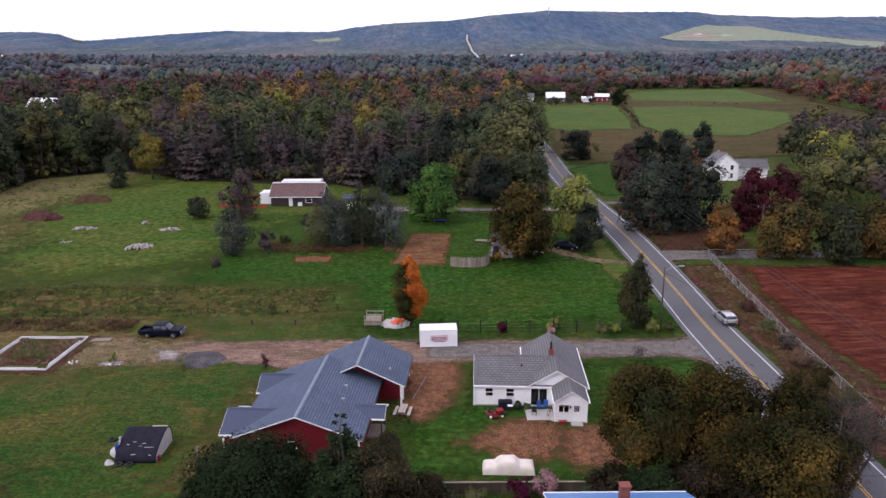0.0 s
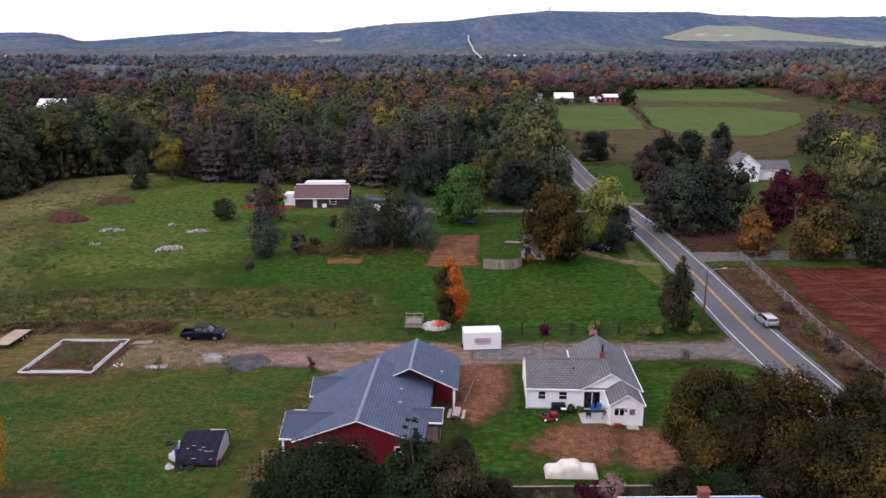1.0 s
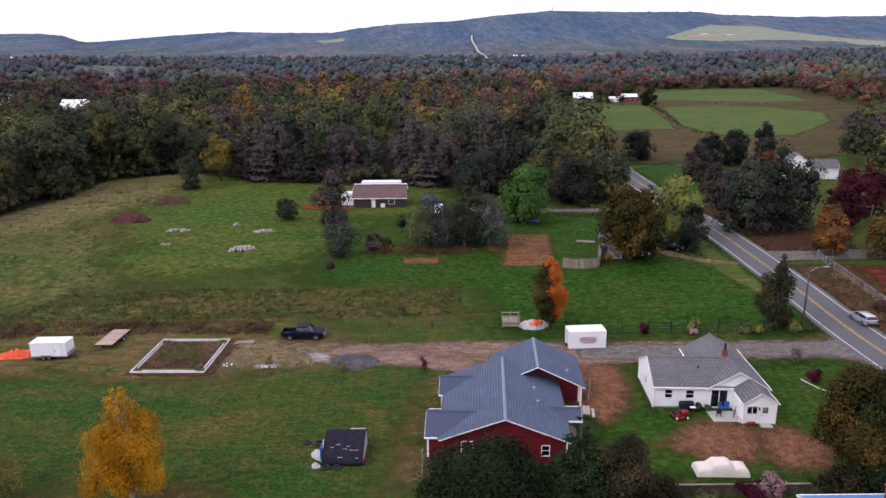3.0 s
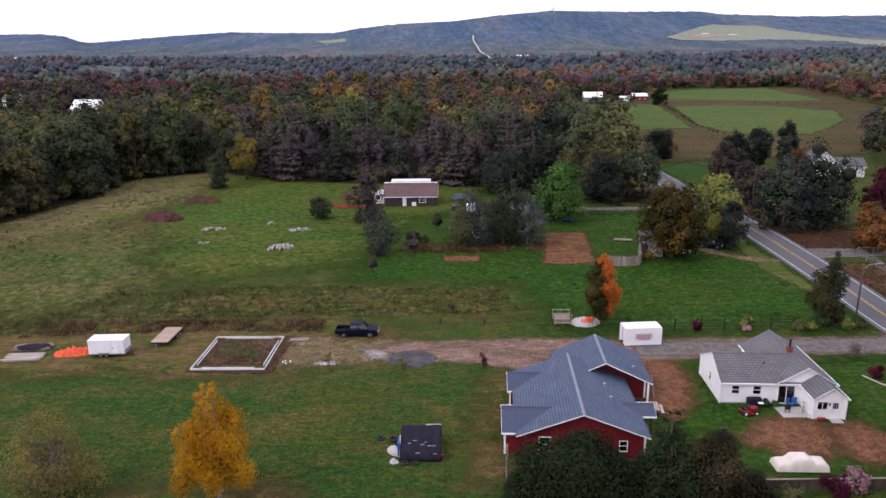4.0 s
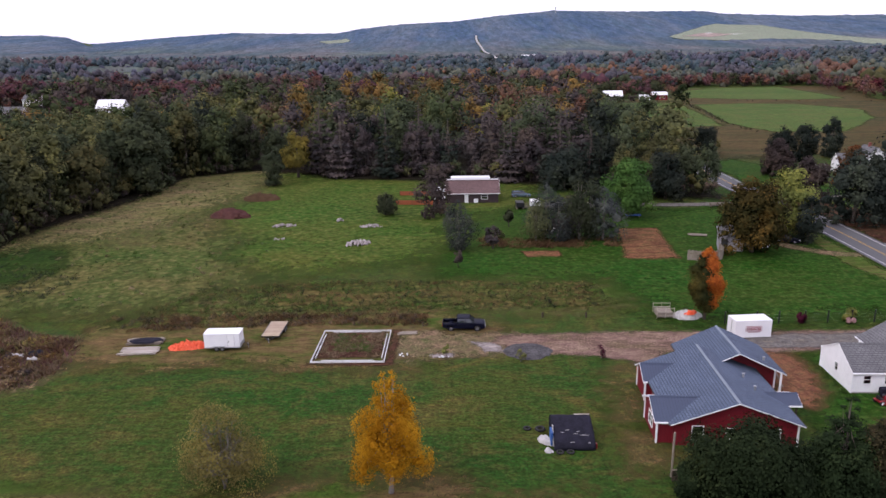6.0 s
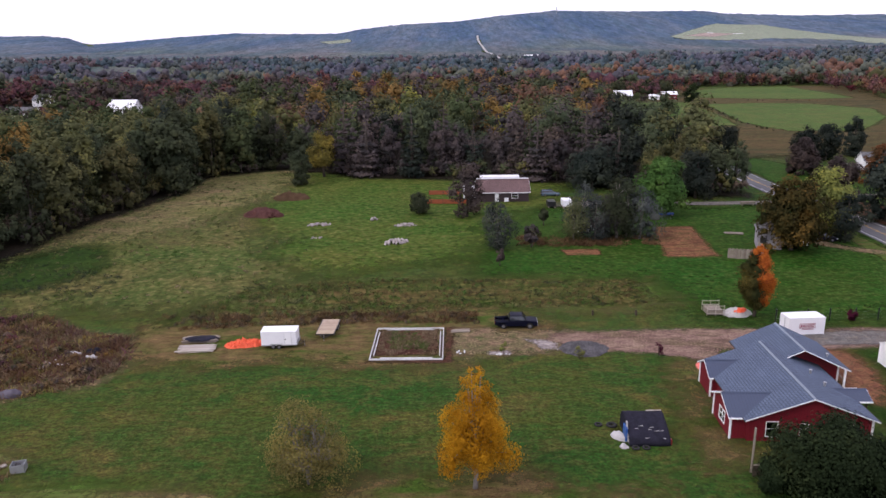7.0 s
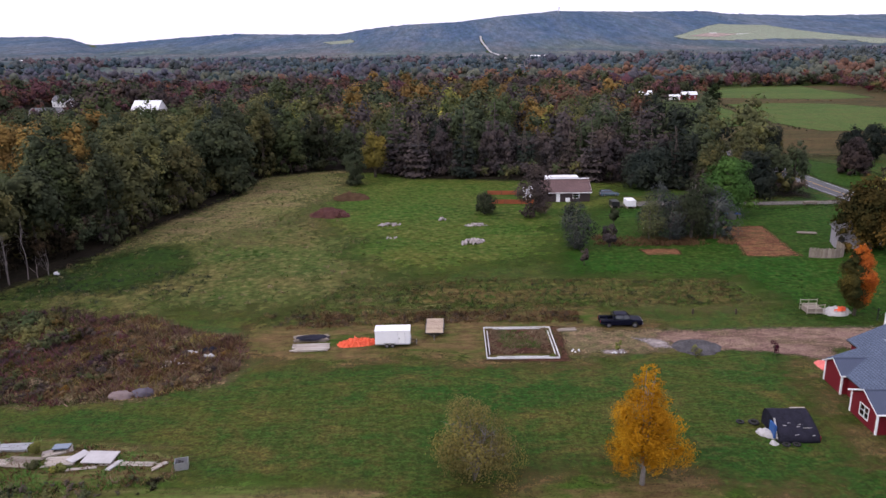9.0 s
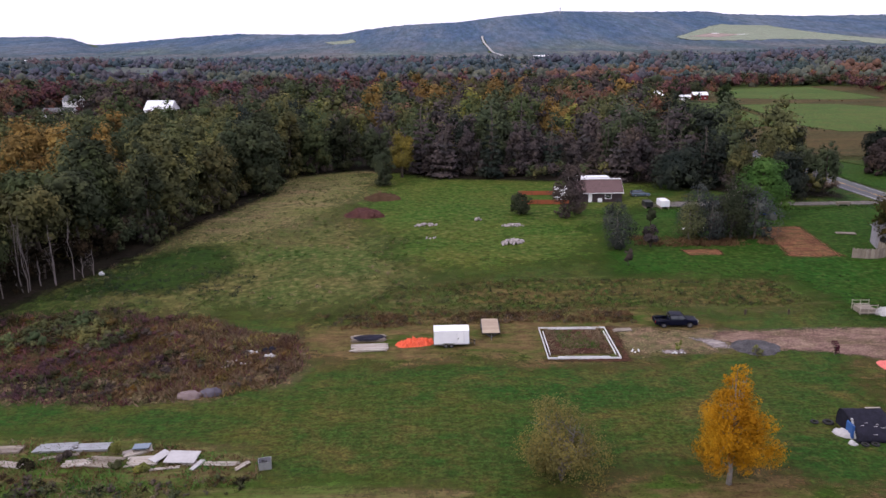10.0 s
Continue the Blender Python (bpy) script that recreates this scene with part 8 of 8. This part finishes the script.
for k in range(int(cum[-1] / 0.22)):
    s = k * 0.22
    x, y = np.interp(s, cum, [p[0] for p in line]), np.interp(s, cum, [p[1] for p in line])
    x2, y2 = np.interp(s + 0.2, cum, [p[0] for p in line]), np.interp(s + 0.2, cum, [p[1] for p in line])
    part("board", boxed((0, -0.02, 0), (0.2, 0.02, 1.75 + 0.12 * math.sin(k * 2.3)), pose(x, y, float(land(x, y)), 0, 0, math.degrees(math.atan2(y2 - y, x2 - x)))), M["wood"], gf)
sh = thing("shed", pose(8.6, 122.6, 1.93, 0, 0, -18), "tall weathered grey plank shed beside the maple", "shed")
block(sh, 0, 4.2, 0, 4.0, 3.6, M["palegrey"], {"s": [(0.5, 1.6, 0.0, 2.1)]})
gable_wall(sh, 0, 4.2, 0, 3.6, 5.2, M["palegrey"])
gable_wall(sh, 0, 4.2, 3.85, 3.6, 5.2, M["palegrey"])
gable_roof(sh, 0, 4.2, 0, 4.0, 3.6, 5.25, M["shingle_grey_y"], "y", 0.2, trim=M["palegrey"])
# a dark panel fills the opening in place of the shade inside
part("door", boxed((0.5, 0.05, 0.02), (1.6, 0.1, 2.1)), M["dark"], sh, "dark panel painted as a shaded open doorway")
car("car", pose(16.0, 123.4, 1.97, 0, 0, 8), M["whitepaint"], "white car parked under the maple", 4.3)
stack("lumber_stack", pose(8.2, 131.6, 2.42, 0, 0, -12), 3.2, 1.2, 3, 5, M["wood"], "heap of grey lumber by the shed", 55)
slab("garden_bench", pose(-0.5, 146.7, 2.91), 3.2, 0.9, 0.25, M["bluepaint"], "low blue trailer frame under the green tree", "trailer", 0.3)
slab("garden_bench", pose(20.6, 155.2, 3.10), 3.0, 0.8, 0.5, M["wood"], "dark wooden bench by the lane", "bench", 0.4)
slab("utility_cart", pose(-23.8, 156.6, 3.13), 1.8, 3.0, 1.1, M["blackmetal"], "black cart on the lane", "cart", 0.4)
slab("utility_trailer", pose(-20.4, 156.0, 3.12), 2.0, 3.6, 1.4, M["whitepaint"], "small white trailer by the lane", "trailer", 0.5)
for k, (x, y) in enumerate(((-22.0, 176.2), (-20.4, 175.4), (-18.6, 176.4))):
    rubble("debris_pile", pose(x, y, 0), 1.8, 1.2, 0.7, 10, M["rubble" if k % 2 else "stone"], "clutter of scraps beside the brown house", 60 + k, (0.2, 0.5), "debris")
rubble("debris_pile", pose(-20.0, 135.7, 2.57), 5.0, 4.0, 0.9, 24, M["foam"], "white scrap piled among thin trees", 66, (0.3, 0.7), "debris")

# orange mesh fence round the pens by the brown house
sf = thing("mesh_fence", pose(0, 0, 0), "faded orange mesh fence on stakes", "fence")
for (x0, y0), (x1, y1) in (((-52.4, 161.6), (-40.8, 160.4)), ((-52.0, 171.8), (-41.4, 171.2))):
    L = math.hypot(x1 - x0, y1 - y0)
    mm = pose(x0, y0, float(min(land(x0, y0), land(x1, y1))), 0, 0, math.degrees(math.atan2(y1 - y0, x1 - x0)))
    k = max(2, int(L / 3))
    for i in range(k):
        part("mesh_panel", boxed((L * i / k, -0.01, 0.12), (L * (i + 1) / k, 0.01, 1.15), mm), M["snowfence"], sf)
        part("stake", boxed((L * i / k - 0.04, -0.05, 0), (L * i / k + 0.04, 0.03, 1.4), mm), M["darkwood"], sf)

# chain-link fence along the ploughed field
cf = thing("chain_fence", pose(0, 0, 0), "grey chain-link fence along the red field", "fence")


def chain_run(a, b):
    a, b = Vector((*a, 0)), Vector((*b, 0))
    L = (b - a).length
    rise = float(land(b.x, b.y) - land(a.x, a.y))
    mm = Matrix.Translation((a.x, a.y, float(land(a.x, a.y)))) @ Matrix.Rotation(math.atan2(b.y - a.y, b.x - a.x), 4, "Z")
    mm = mm @ Matrix(((1, 0, 0, 0), (0, 1, 0, 0), (rise / L, 0, 1, 0), (0, 0, 0, 1)))
    k = int(L / 2.8)
    for i in range(k + 1):
        x = L * i / k
        part("post", tube(bmesh.new(), [mm @ Vector((x, 0, -0.05)), mm @ Vector((x, 0, 1.45))], 0.045, 6), M["steel"], cf)
    part("top_rail", tube(bmesh.new(), [mm @ Vector((0, 0, 1.4)), mm @ Vector((L, 0, 1.4))], 0.03, 5), M["steel"], cf)
    bm = bmesh.new()
    n_ = int(L / 0.26)
    for i in range(n_):
        x = L * i / n_
        for s in (-1, 1):
            p, q = mm @ Vector((x, 0, 0.05)), mm @ Vector((min(max(x + s * 1.6, 0), L), 0, 1.38))
            d = Vector((0.006, 0.0, 0.0))
            vs = [bm.verts.new(c) for c in (p - d, p + d, q + d, q - d)]
            bm.faces.new(vs)
    tagged(part("wire_mesh", bm, M["steel"], cf, "diagonal wire mesh"), kind="stuff")


chain_run((47.6, 121.4), (46.8, 105.2))
chain_run((46.8, 105.2), (46.0, 88.0))
chain_run((46.0, 88.0), (44.3, 58.0))
chain_run((47.6, 121.4), (87.1, 120.0))


def utility_pole(x, y, h, label, lamp=False, turn=0.0, arms=1):
    ob = thing("street_lamp" if lamp else "utility_pole", pose(x, y, float(land(x, y)), 0, 0, turn), label, "street lamp" if lamp else "utility pole")
    part("pole", tube(bmesh.new(), [(0, 0, -0.1), (0, 0, h)], [0.15, 0.1], 8), M["darkwood"], ob, "brown wooden pole", True)
    if lamp:
        part("arm", tube(bmesh.new(), [(0, 0, h - 0.5), (1.0, 0, h + 0.05), (2.3, 0, h + 0.1)], 0.035, 6), M["steel"], ob, "curved metal arm")
        part("lamp_head", round_edges(boxed((2.1, -0.14, h + 0.02), (2.75, 0.14, h + 0.18)), 0.05), M["steel"], ob, "grey lamp head")
    else:
        for k in range(arms):
            part("cross_arm", boxed((-1.1, -0.05, h - 0.5 - 0.7 * k), (1.1, 0.05, h - 0.38 - 0.7 * k)), M["darkwood"], ob)
        for xx in (-1.0, 0.0, 1.0):
            part("insulator", tube(bmesh.new(), [(xx, 0, h - 0.38), (xx, 0, h - 0.18)], 0.05, 6), M["steel"], ob)
    return ob


utility_pole(29.9, 90.6, 9.2, "wooden pole with a street lamp beside the road", True, 8)
utility_pole(57.6, 123.4, 9.0, "wooden utility pole by the side lane")
utility_pole(43.0, 155.0, 9.5, "wooden utility pole by the road", False, 0)
utility_pole(44.6, 46.0, 9.5, "wooden utility pole by the road", False, 0)


def cable(a, b, sag, label):
    a, b = Vector(a), Vector(b)
    pts = []
    for i in range(17):
        k = i / 16
        p = a.lerp(b, k)
        p.z -= sag * 4 * k * (1 - k)
        pts.append(p)
    ob = part("cable", tube(bmesh.new(), pts, 0.022, 4), M["wire"])
    return tagged(ob, label, "cable", "overhead cables")


for dx in (-1.0, 0.0, 1.0):
    cable((43.0 + dx, 155.0, 12.3), (44.6 + dx, 46.0, 9.3), 1.8, "black overhead cable along the road")
cable((43.0, 155.0, 11.8), (57.6, 123.4, 10.6), 0.8, "black overhead cable to a side pole")
cable((29.9, 90.6, 8.6), (44.6, 46.0, 8.8), 0.8, "black overhead cable across the road")

# lone saplings by the drive
lone("sapling", -22.0, 79.6, 2.3, 1.3, "burgundy", "thin dark red sapling by the drive", 140, 0.1, 420, 0.075, 12, core=0.1)
lone("sapling", -32.0, 79.2, 2.0, 1.5, "yellowgreen", "small yellow sapling by the gravel", 141, 0.1, 420, 0.075, 12, core=0.1)
lone("sapling", -41.2, 81.0, 1.9, 1.2, "yellowgreen", "small yellow-green sapling by the drive", 142, 0.1, 150, 0.12, 6)
lone("shrub", -30.7, 132.1, 1.9, 2.4, "olive", "low olive shrub under thin trees", 143, 0.02, 300, 0.2, 8, category="shrub")
rubble("debris_pile", pose(-46.6, 81.7, 0), 1.2, 0.8, 0.3, 7, M["foam"], "few white scraps beside the foundation", 70, (0.12, 0.3), "debris")
rubble("debris_pile", pose(-41.6, 80.8, 0), 2.2, 0.6, 0.1, 8, M["foam"], "few pale stones by the drive", 71, (0.12, 0.28), "debris")


# ---- weeds, tall grass, undergrowth ----
def tufts(name, spots, leaf, label, blades=12, lean=0.8, wide=0.05):
    """Tufts of thin pointed blades joined in one mesh. spots: x, y, height."""
    r_ = np.random.default_rng(len(spots))
    s = np.asarray(spots, float)
    k = len(s) * blades
    base = np.repeat(s, blades, 0)
    a = r_.uniform(0, 6.283, k)
    h = base[:, 2] * r_.uniform(0.5, 1.2, k)
    off = r_.normal(size=(k, 2)) * (base[:, 2:3] * 0.8)
    p = np.stack((base[:, 0] + off[:, 0], base[:, 1] + off[:, 1], land(base[:, 0] + off[:, 0], base[:, 1] + off[:, 1]) - 0.03), -1)
    t = np.stack((np.cos(a), np.sin(a), np.zeros(k)), -1)
    tip = p + np.stack((r_.normal(size=k) * lean * h, r_.normal(size=k) * lean * h, h), -1)
    w = (wide + 0.07 * h)[:, None]
    v = np.stack((p - t * w, p + t * w, tip), 1).reshape(-1, 3)
    me = mesh_from(name, v, None, np.arange(3 * k).reshape(k, 3))
    me.materials.append(leaf)
    return tagged(new(name, me), label, "weeds", kind="stuff")


def fill(poly, count, h0, h1, seed):
    r_ = np.random.default_rng(seed)
    q = np.array(poly, float)
    lo, hi = q.min(0), q.max(0)
    out = []
    while len(out) < count:
        x, y = r_.uniform(lo[0], hi[0], 4 * count), r_.uniform(lo[1], hi[1], 4 * count)
        ok = inside(x, y, [tuple(p) for p in poly])
        thick = np.array([noise.noise(Vector((a * 0.22, b * 0.35, seed * 0.7))) for a, b in zip(x, y)])
        ok &= thick > r_.uniform(-0.55, 0.4, len(x))
        out += list(zip(x[ok], y[ok], r_.uniform(h0, h1, int(ok.sum()))))
    return out[:count]


BERM = [(-150, 70), (-121, 70.2), (-109, 69), (-98, 70.6), (-90.5, 73.8), (-88.6, 80), (-91.6, 87.6), (-98.9, 90.3), (-107.6, 96.1), (-121.8, 100.0), (-133.2, 97.5), (-148.8, 98.6)]
patch("bramble_ground", BERM, M["bramble"], 0.03, 2.5, 2, 1.5, 60, "tan weed ground on a rough bank", "weeds")
patch("bramble_ground", [(-150, 78), (-121, 78), (-106, 77), (-100, 82), (-102, 88), (-108.7, 94.9), (-121.9, 99.5), (-133.2, 97.0), (-148.9, 97.8)], M["thicket"], 0.036, 4, 2, 1.5, 61, "dark brown bramble ground", "weeds")
for k, (lf, cnt, a, b, lb) in enumerate((("bract", 700, 0.3, 0.8, "brown dead stalks"), ("maroon", 900, 0.3, 0.8, "dark brown dead weeds"), ("straw", 700, 0.25, 0.7, "pale straw weeds"), ("olive", 600, 0.3, 0.8, "olive green weeds"), ("red", 120, 0.3, 0.7, "reddish brambles"), ("grey", 350, 0.25, 0.6, "pale grey-green weeds"))):
    tufts("weeds", fill(BERM if lf not in ("straw", "grey", "bract") else [p for p in BERM if p[0] > -112] + [(-112, 92), (-112, 72)], cnt, a, b, 300 + k), LEAF[lf], lb + " in a rough patch")
STRIP = [(-86.7, 96.6), (-79.3, 106.8), (-59.6, 108.9), (-38.0, 108.1), (-17.3, 106.5), (-15.6, 98.2), (-27.0, 97.0), (-44.9, 97.1), (-65.8, 97.1)]
for k, (lf, cnt, a, b, lb) in enumerate((("olive", 300, 0.1, 0.24, "olive green tall grass"), ("bract", 200, 0.1, 0.24, "brown tall grass"), ("blade", 600, 0.1, 0.24, "green tall grass"))):
    tufts("weeds", fill(STRIP, cnt, a, b, 320 + k), LEAF[lf], lb + " in an unmown strip")
tufts("weeds", fill([(-57.5, 81), (-49.6, 81), (-49.4, 89.9), (-57.3, 89.9)], 420, 0.12, 0.35, 331), LEAF["straw"], "dry brown weeds inside the foundation")
tufts("weeds", fill([(-56, 83), (-51, 83), (-51.0, 88.9), (-56.0, 88.9)], 90, 0.2, 0.4, 332), LEAF["blade"], "green weeds inside the foundation")
tufts("weeds", fill([(-85.9, 90.8), (-60.0, 92.2), (-44.0, 91.7), (-44.0, 95.7), (-61.9, 96.1), (-83.8, 95.3)], 700, 0.15, 0.45, 333), LEAF["bract"], "brown weeds along the track")
VERGE = [(43, 42), (42.9, 91.7), (42.7, 115.8), (47.7, 115.8), (47.7, 103.6), (47.4, 60), (47, 42)]
for k, (lf, cnt) in enumerate((("bract", 700), ("rust", 350), ("olive", 250), ("straw", 300))):
    tufts("weeds", fill(VERGE, cnt, 0.12, 0.4, 350 + k), LEAF[lf], "autumn weeds on the road verge")
JUNK = [(-116, 50), (-116, 61.5), (-102, 61), (-88, 57), (-88, 54), (-100, 52)]
patch("weedy_ground", [(-120, 50), (-119, 62.5), (-103, 62), (-88, 58), (-86.5, 55), (-99, 51)], M["weeds"], 0.04, 2.0, 1.5, 0.8, 62, "dark weedy ground under stacked boards", "weeds")
for k, (lf, cnt) in enumerate((("bract", 420), ("blade", 300), ("straw", 60))):
    tufts("weeds", fill(JUNK, cnt, 0.15, 0.5, 360 + k), LEAF[lf], "weeds round the stacked boards")
tufts("weeds", fill([(-35.0, 125.4), (-8.8, 125.4), (-7.9, 130.9), (-34.0, 131.7)], 420, 0.2, 0.7, 338), LEAF["bract"], "brown weeds under thin trees")
# low leafy clumps over the meadow and the unmown strip
WEED_T = [low_tree(s, 0.7, 1.9, 4, 34, 0.15, 0.0) for s in range(260, 266)]
MEADOW = [(-134.5, 101.9), (-128.4, 130.9), (-121.5, 153.9), (-115.6, 204.7), (-94.1, 211.9), (-92.5, 183.8), (-89.5, 153.9), (-78.4, 134.9), (-69.2, 116.6), (-79.5, 101.9), (-105.5, 97.0)]
DARK_WEEDS = [(-133.3, 103.6), (-128.7, 118.2), (-115.4, 118.2), (-102.4, 111.7), (-103.0, 103.6), (-119.0, 100.3)]
r_ = np.random.default_rng(92)
for poly, mix, lo, hi, lb in ((MEADOW, (("blade", 420), ("olive", 220), ("green", 240), ("straw", 200)), 0.25, 0.7, "in the meadow"), (DARK_WEEDS, (("deep", 160), ("green", 150)), 0.35, 0.8, "in the dark green meadow"),
                              (STRIP, (("blade", 520), ("olive", 200), ("deep", 160), ("green", 300), ("bract", 220)), 0.25, 0.65, "in an unmown strip"), ([(-91.9, 90.8), (-60.0, 92.2), (-44.0, 91.7), (-44.0, 96.1), (-61.9, 96.6), (-89.8, 96.1)], (("brown", 150), ("bract", 150), ("umber", 90)), 0.3, 0.7, "along the track")):
    for lf, cnt in mix:
        scatter("weeds", [(x, y, float(land(x, y)) + 0.02, r_.uniform(lo, hi), r_.uniform(0, 6.28)) for x, y, _ in fill(poly, cnt, 0, 1, 600 + cnt)], WEED_T, LEAF[lf], "low %s leafy weeds %s" % (TONES.get(lf, lf), lb), "weeds")
# low bushes in the rough patch: brown and dark to the west, straw and olive to the east
BUSH_T = [low_tree(s, 1.5, 2.6, 6, 70, 0.15) for s in range(240, 246)]
r_ = np.random.default_rng(91)
WEST = [(-150, 74), (-122, 75), (-104, 78), (-103, 88), (-109.7, 94.4), (-121.1, 99.1), (-133.2, 97.0), (-148.9, 97.8)]
BOARDS = [(-118, 49), (-118, 55.5), (-106, 54.5), (-98, 54), (-88, 54.6), (-88, 52.4), (-100, 50.5)]
GROVE = [(-150, 82), (-124, 82), (-113, 84), (-116, 91), (-124, 96), (-148, 96)]
EAST = [(-112, 70), (-98, 71.4), (-91.5, 74.4), (-89.6, 80), (-92.6, 86.6), (-99.0, 88.9), (-105.9, 89.9)]
SOUTH = [(-150, 71), (-121, 71), (-109, 70), (-105, 76), (-121, 77), (-150, 78)]
for zone, mix in ((WEST, (("brown", 90), ("umber", 70), ("maroon", 150), ("oak", 40), ("rust", 70))), (GROVE, (("olive", 150), ("rust", 40), ("green", 30))), (EAST, (("straw", 40), ("olive", 40), ("bract", 70), ("brown", 40), ("rust", 20))), (BOARDS, (("umber", 50), ("dark", 40), ("brown", 70), ("olive", 50))), (SOUTH, (("green", 80), ("olive", 60), ("brown", 40), ("maroon", 30)))):
    for lf, cnt in mix:
        scatter("bushes", [(x, y, float(land(x, y)) - 0.1, (r_.uniform(0.22, 0.5) + 0.5 * r_.random() ** 4) * (1.5 if zone is GROVE else (0.7 if zone is BOARDS else 1.0)), r_.uniform(0, 6.28)) for x, y, _ in fill(zone, cnt, 0, 1, 380 + cnt + len(lf))], BUSH_T, LEAF[lf], "low %s bushes in the weeds" % TONES.get(lf, lf), "bushes")
# undergrowth along the woods
r_ = np.random.default_rng(77)
low = {"plum": [], "brown": [], "olive": [], "dark": [], "umber": []}
for k in range(len(EDGE) - 1):
    (x0, y0), (x1, y1) = EDGE[k], EDGE[k + 1]
    L = math.hypot(x1 - x0, y1 - y0)
    for i in range(int(L / (0.5 if k < 3 else 1.2)) ):
        u = r_.random()
        nx, ny = -(y1 - y0) / L, (x1 - x0) / L
        d = r_.uniform(0.5, 9.0) if k else r_.uniform(3.0, 16.0)
        # the first stretch gets near-black umber growth to stand for the woods' shade
        low[("plum", "brown", "olive", "dark")[int(r_.random() * 4)] if k else "umber"].append((x0 + (x1 - x0) * u + nx * d * (1 if k > 2 else 1), y0 + (y1 - y0) * u + ny * d, 0.0, r_.uniform(0.12, 0.4), r_.uniform(0, 6.28)))
for lf, spots in low.items():
    scatter("undergrowth", [(x, y, float(land(x, y)), s, a) for x, y, z, s, a in spots], EAST_T, LEAF[lf], "low %s undergrowth along the woods" % TONES.get(lf, lf), "undergrowth")

SNAGS = [(-139.3, 106.5, 13.6), (-138.4, 106.4, 11.7), (-138.6, 107.3, 12.6), (-135.5, 109.5, 10.6), (-136.0, 110.1, 8.2), (-133.8, 112.1, 11.1), (-137.9, 109.3, 5.8), (-131.4, 114.1, 4.8), (-141.8, 108.9, 11.6), (-132.6, 112.9, 3.8), (-141.1, 104.0, 13.2)]
# dead pale stems at the foot of the western woods
for k, (x, y, h) in enumerate(SNAGS):
    r_ = np.random.default_rng(500 + k)
    ob = thing("dead_tree", pose(x, y, float(land(x, y)), 0, 0, k * 50), "bare pale dead stem at the edge of the woods", "tree", "dead stems")
    tips = [(r_.uniform(-1.6, 1.6), r_.uniform(-1.6, 1.6), h * r_.uniform(0.4, 0.95)) for _ in range(7)]
    part("trunk", trunk_mesh(r_, h, 0.075, tips, 1.0, 5, (r_.uniform(-1.0, 0.6), 0), twigs=2), M["greybark"], ob)
# autumn shrubs on the road's eastern verge
for k, (x, y, h, w, lf) in enumerate(((45.6, 79.0, 2.6, 3.4, "russet"), (46.4, 84.5, 2.2, 3.0, "brown"), (44.8, 73.5, 2.8, 3.6, "oak"), (46.0, 69.0, 2.4, 3.2, "olive"), (45.0, 65.0, 3.0, 3.6, "russet"), (46.6, 61.0, 2.6, 3.2, "brown"), (46.7, 90.8, 1.8, 2.6, "olive"), (46.7, 97.8, 1.6, 2.4, "russet"))):
    lone("shrub", x - 1.9, y, h, w, lf, "thin autumn shrub on the road verge", 520 + k, 0.02, 1500, 0.11, 14, category="shrub", core=0.25, twigs=3, group="verge shrubs")
rubble("debris_pile", pose(-97.4, 79.4, 0), 4.0, 2.6, 0.4, 16, M["stone"], "broken stones scattered in the weeds", 73, (0.15, 0.4), "debris")
rubble("debris_pile", pose(-130.1, 114.1, 1.49), 0.9, 0.7, 0.5, 6, M["foam"], "white scrap at the edge of the woods", 72, (0.3, 0.5), "debris")
# weeds grown through the stacked boards
for k, (x, y, h, w, lf) in enumerate(((-103.0, 58.8, 1.6, 1.8, "yellowgreen"), (-102.2, 56.4, 1.2, 1.4, "olive"), (-107.6, 58.0, 1.0, 1.6, "brown"), (-99.4, 56.0, 0.8, 1.4, "yellowgreen"), (-110.5, 56.6, 1.0, 2.0, "umber"))):
    lone("shrub", x, y, h, w, lf, "leafy weed shrub among stacked boards", 540 + k, 0.02, 700, 0.1, 9, category="shrub", core=0.2, group="weed shrubs")
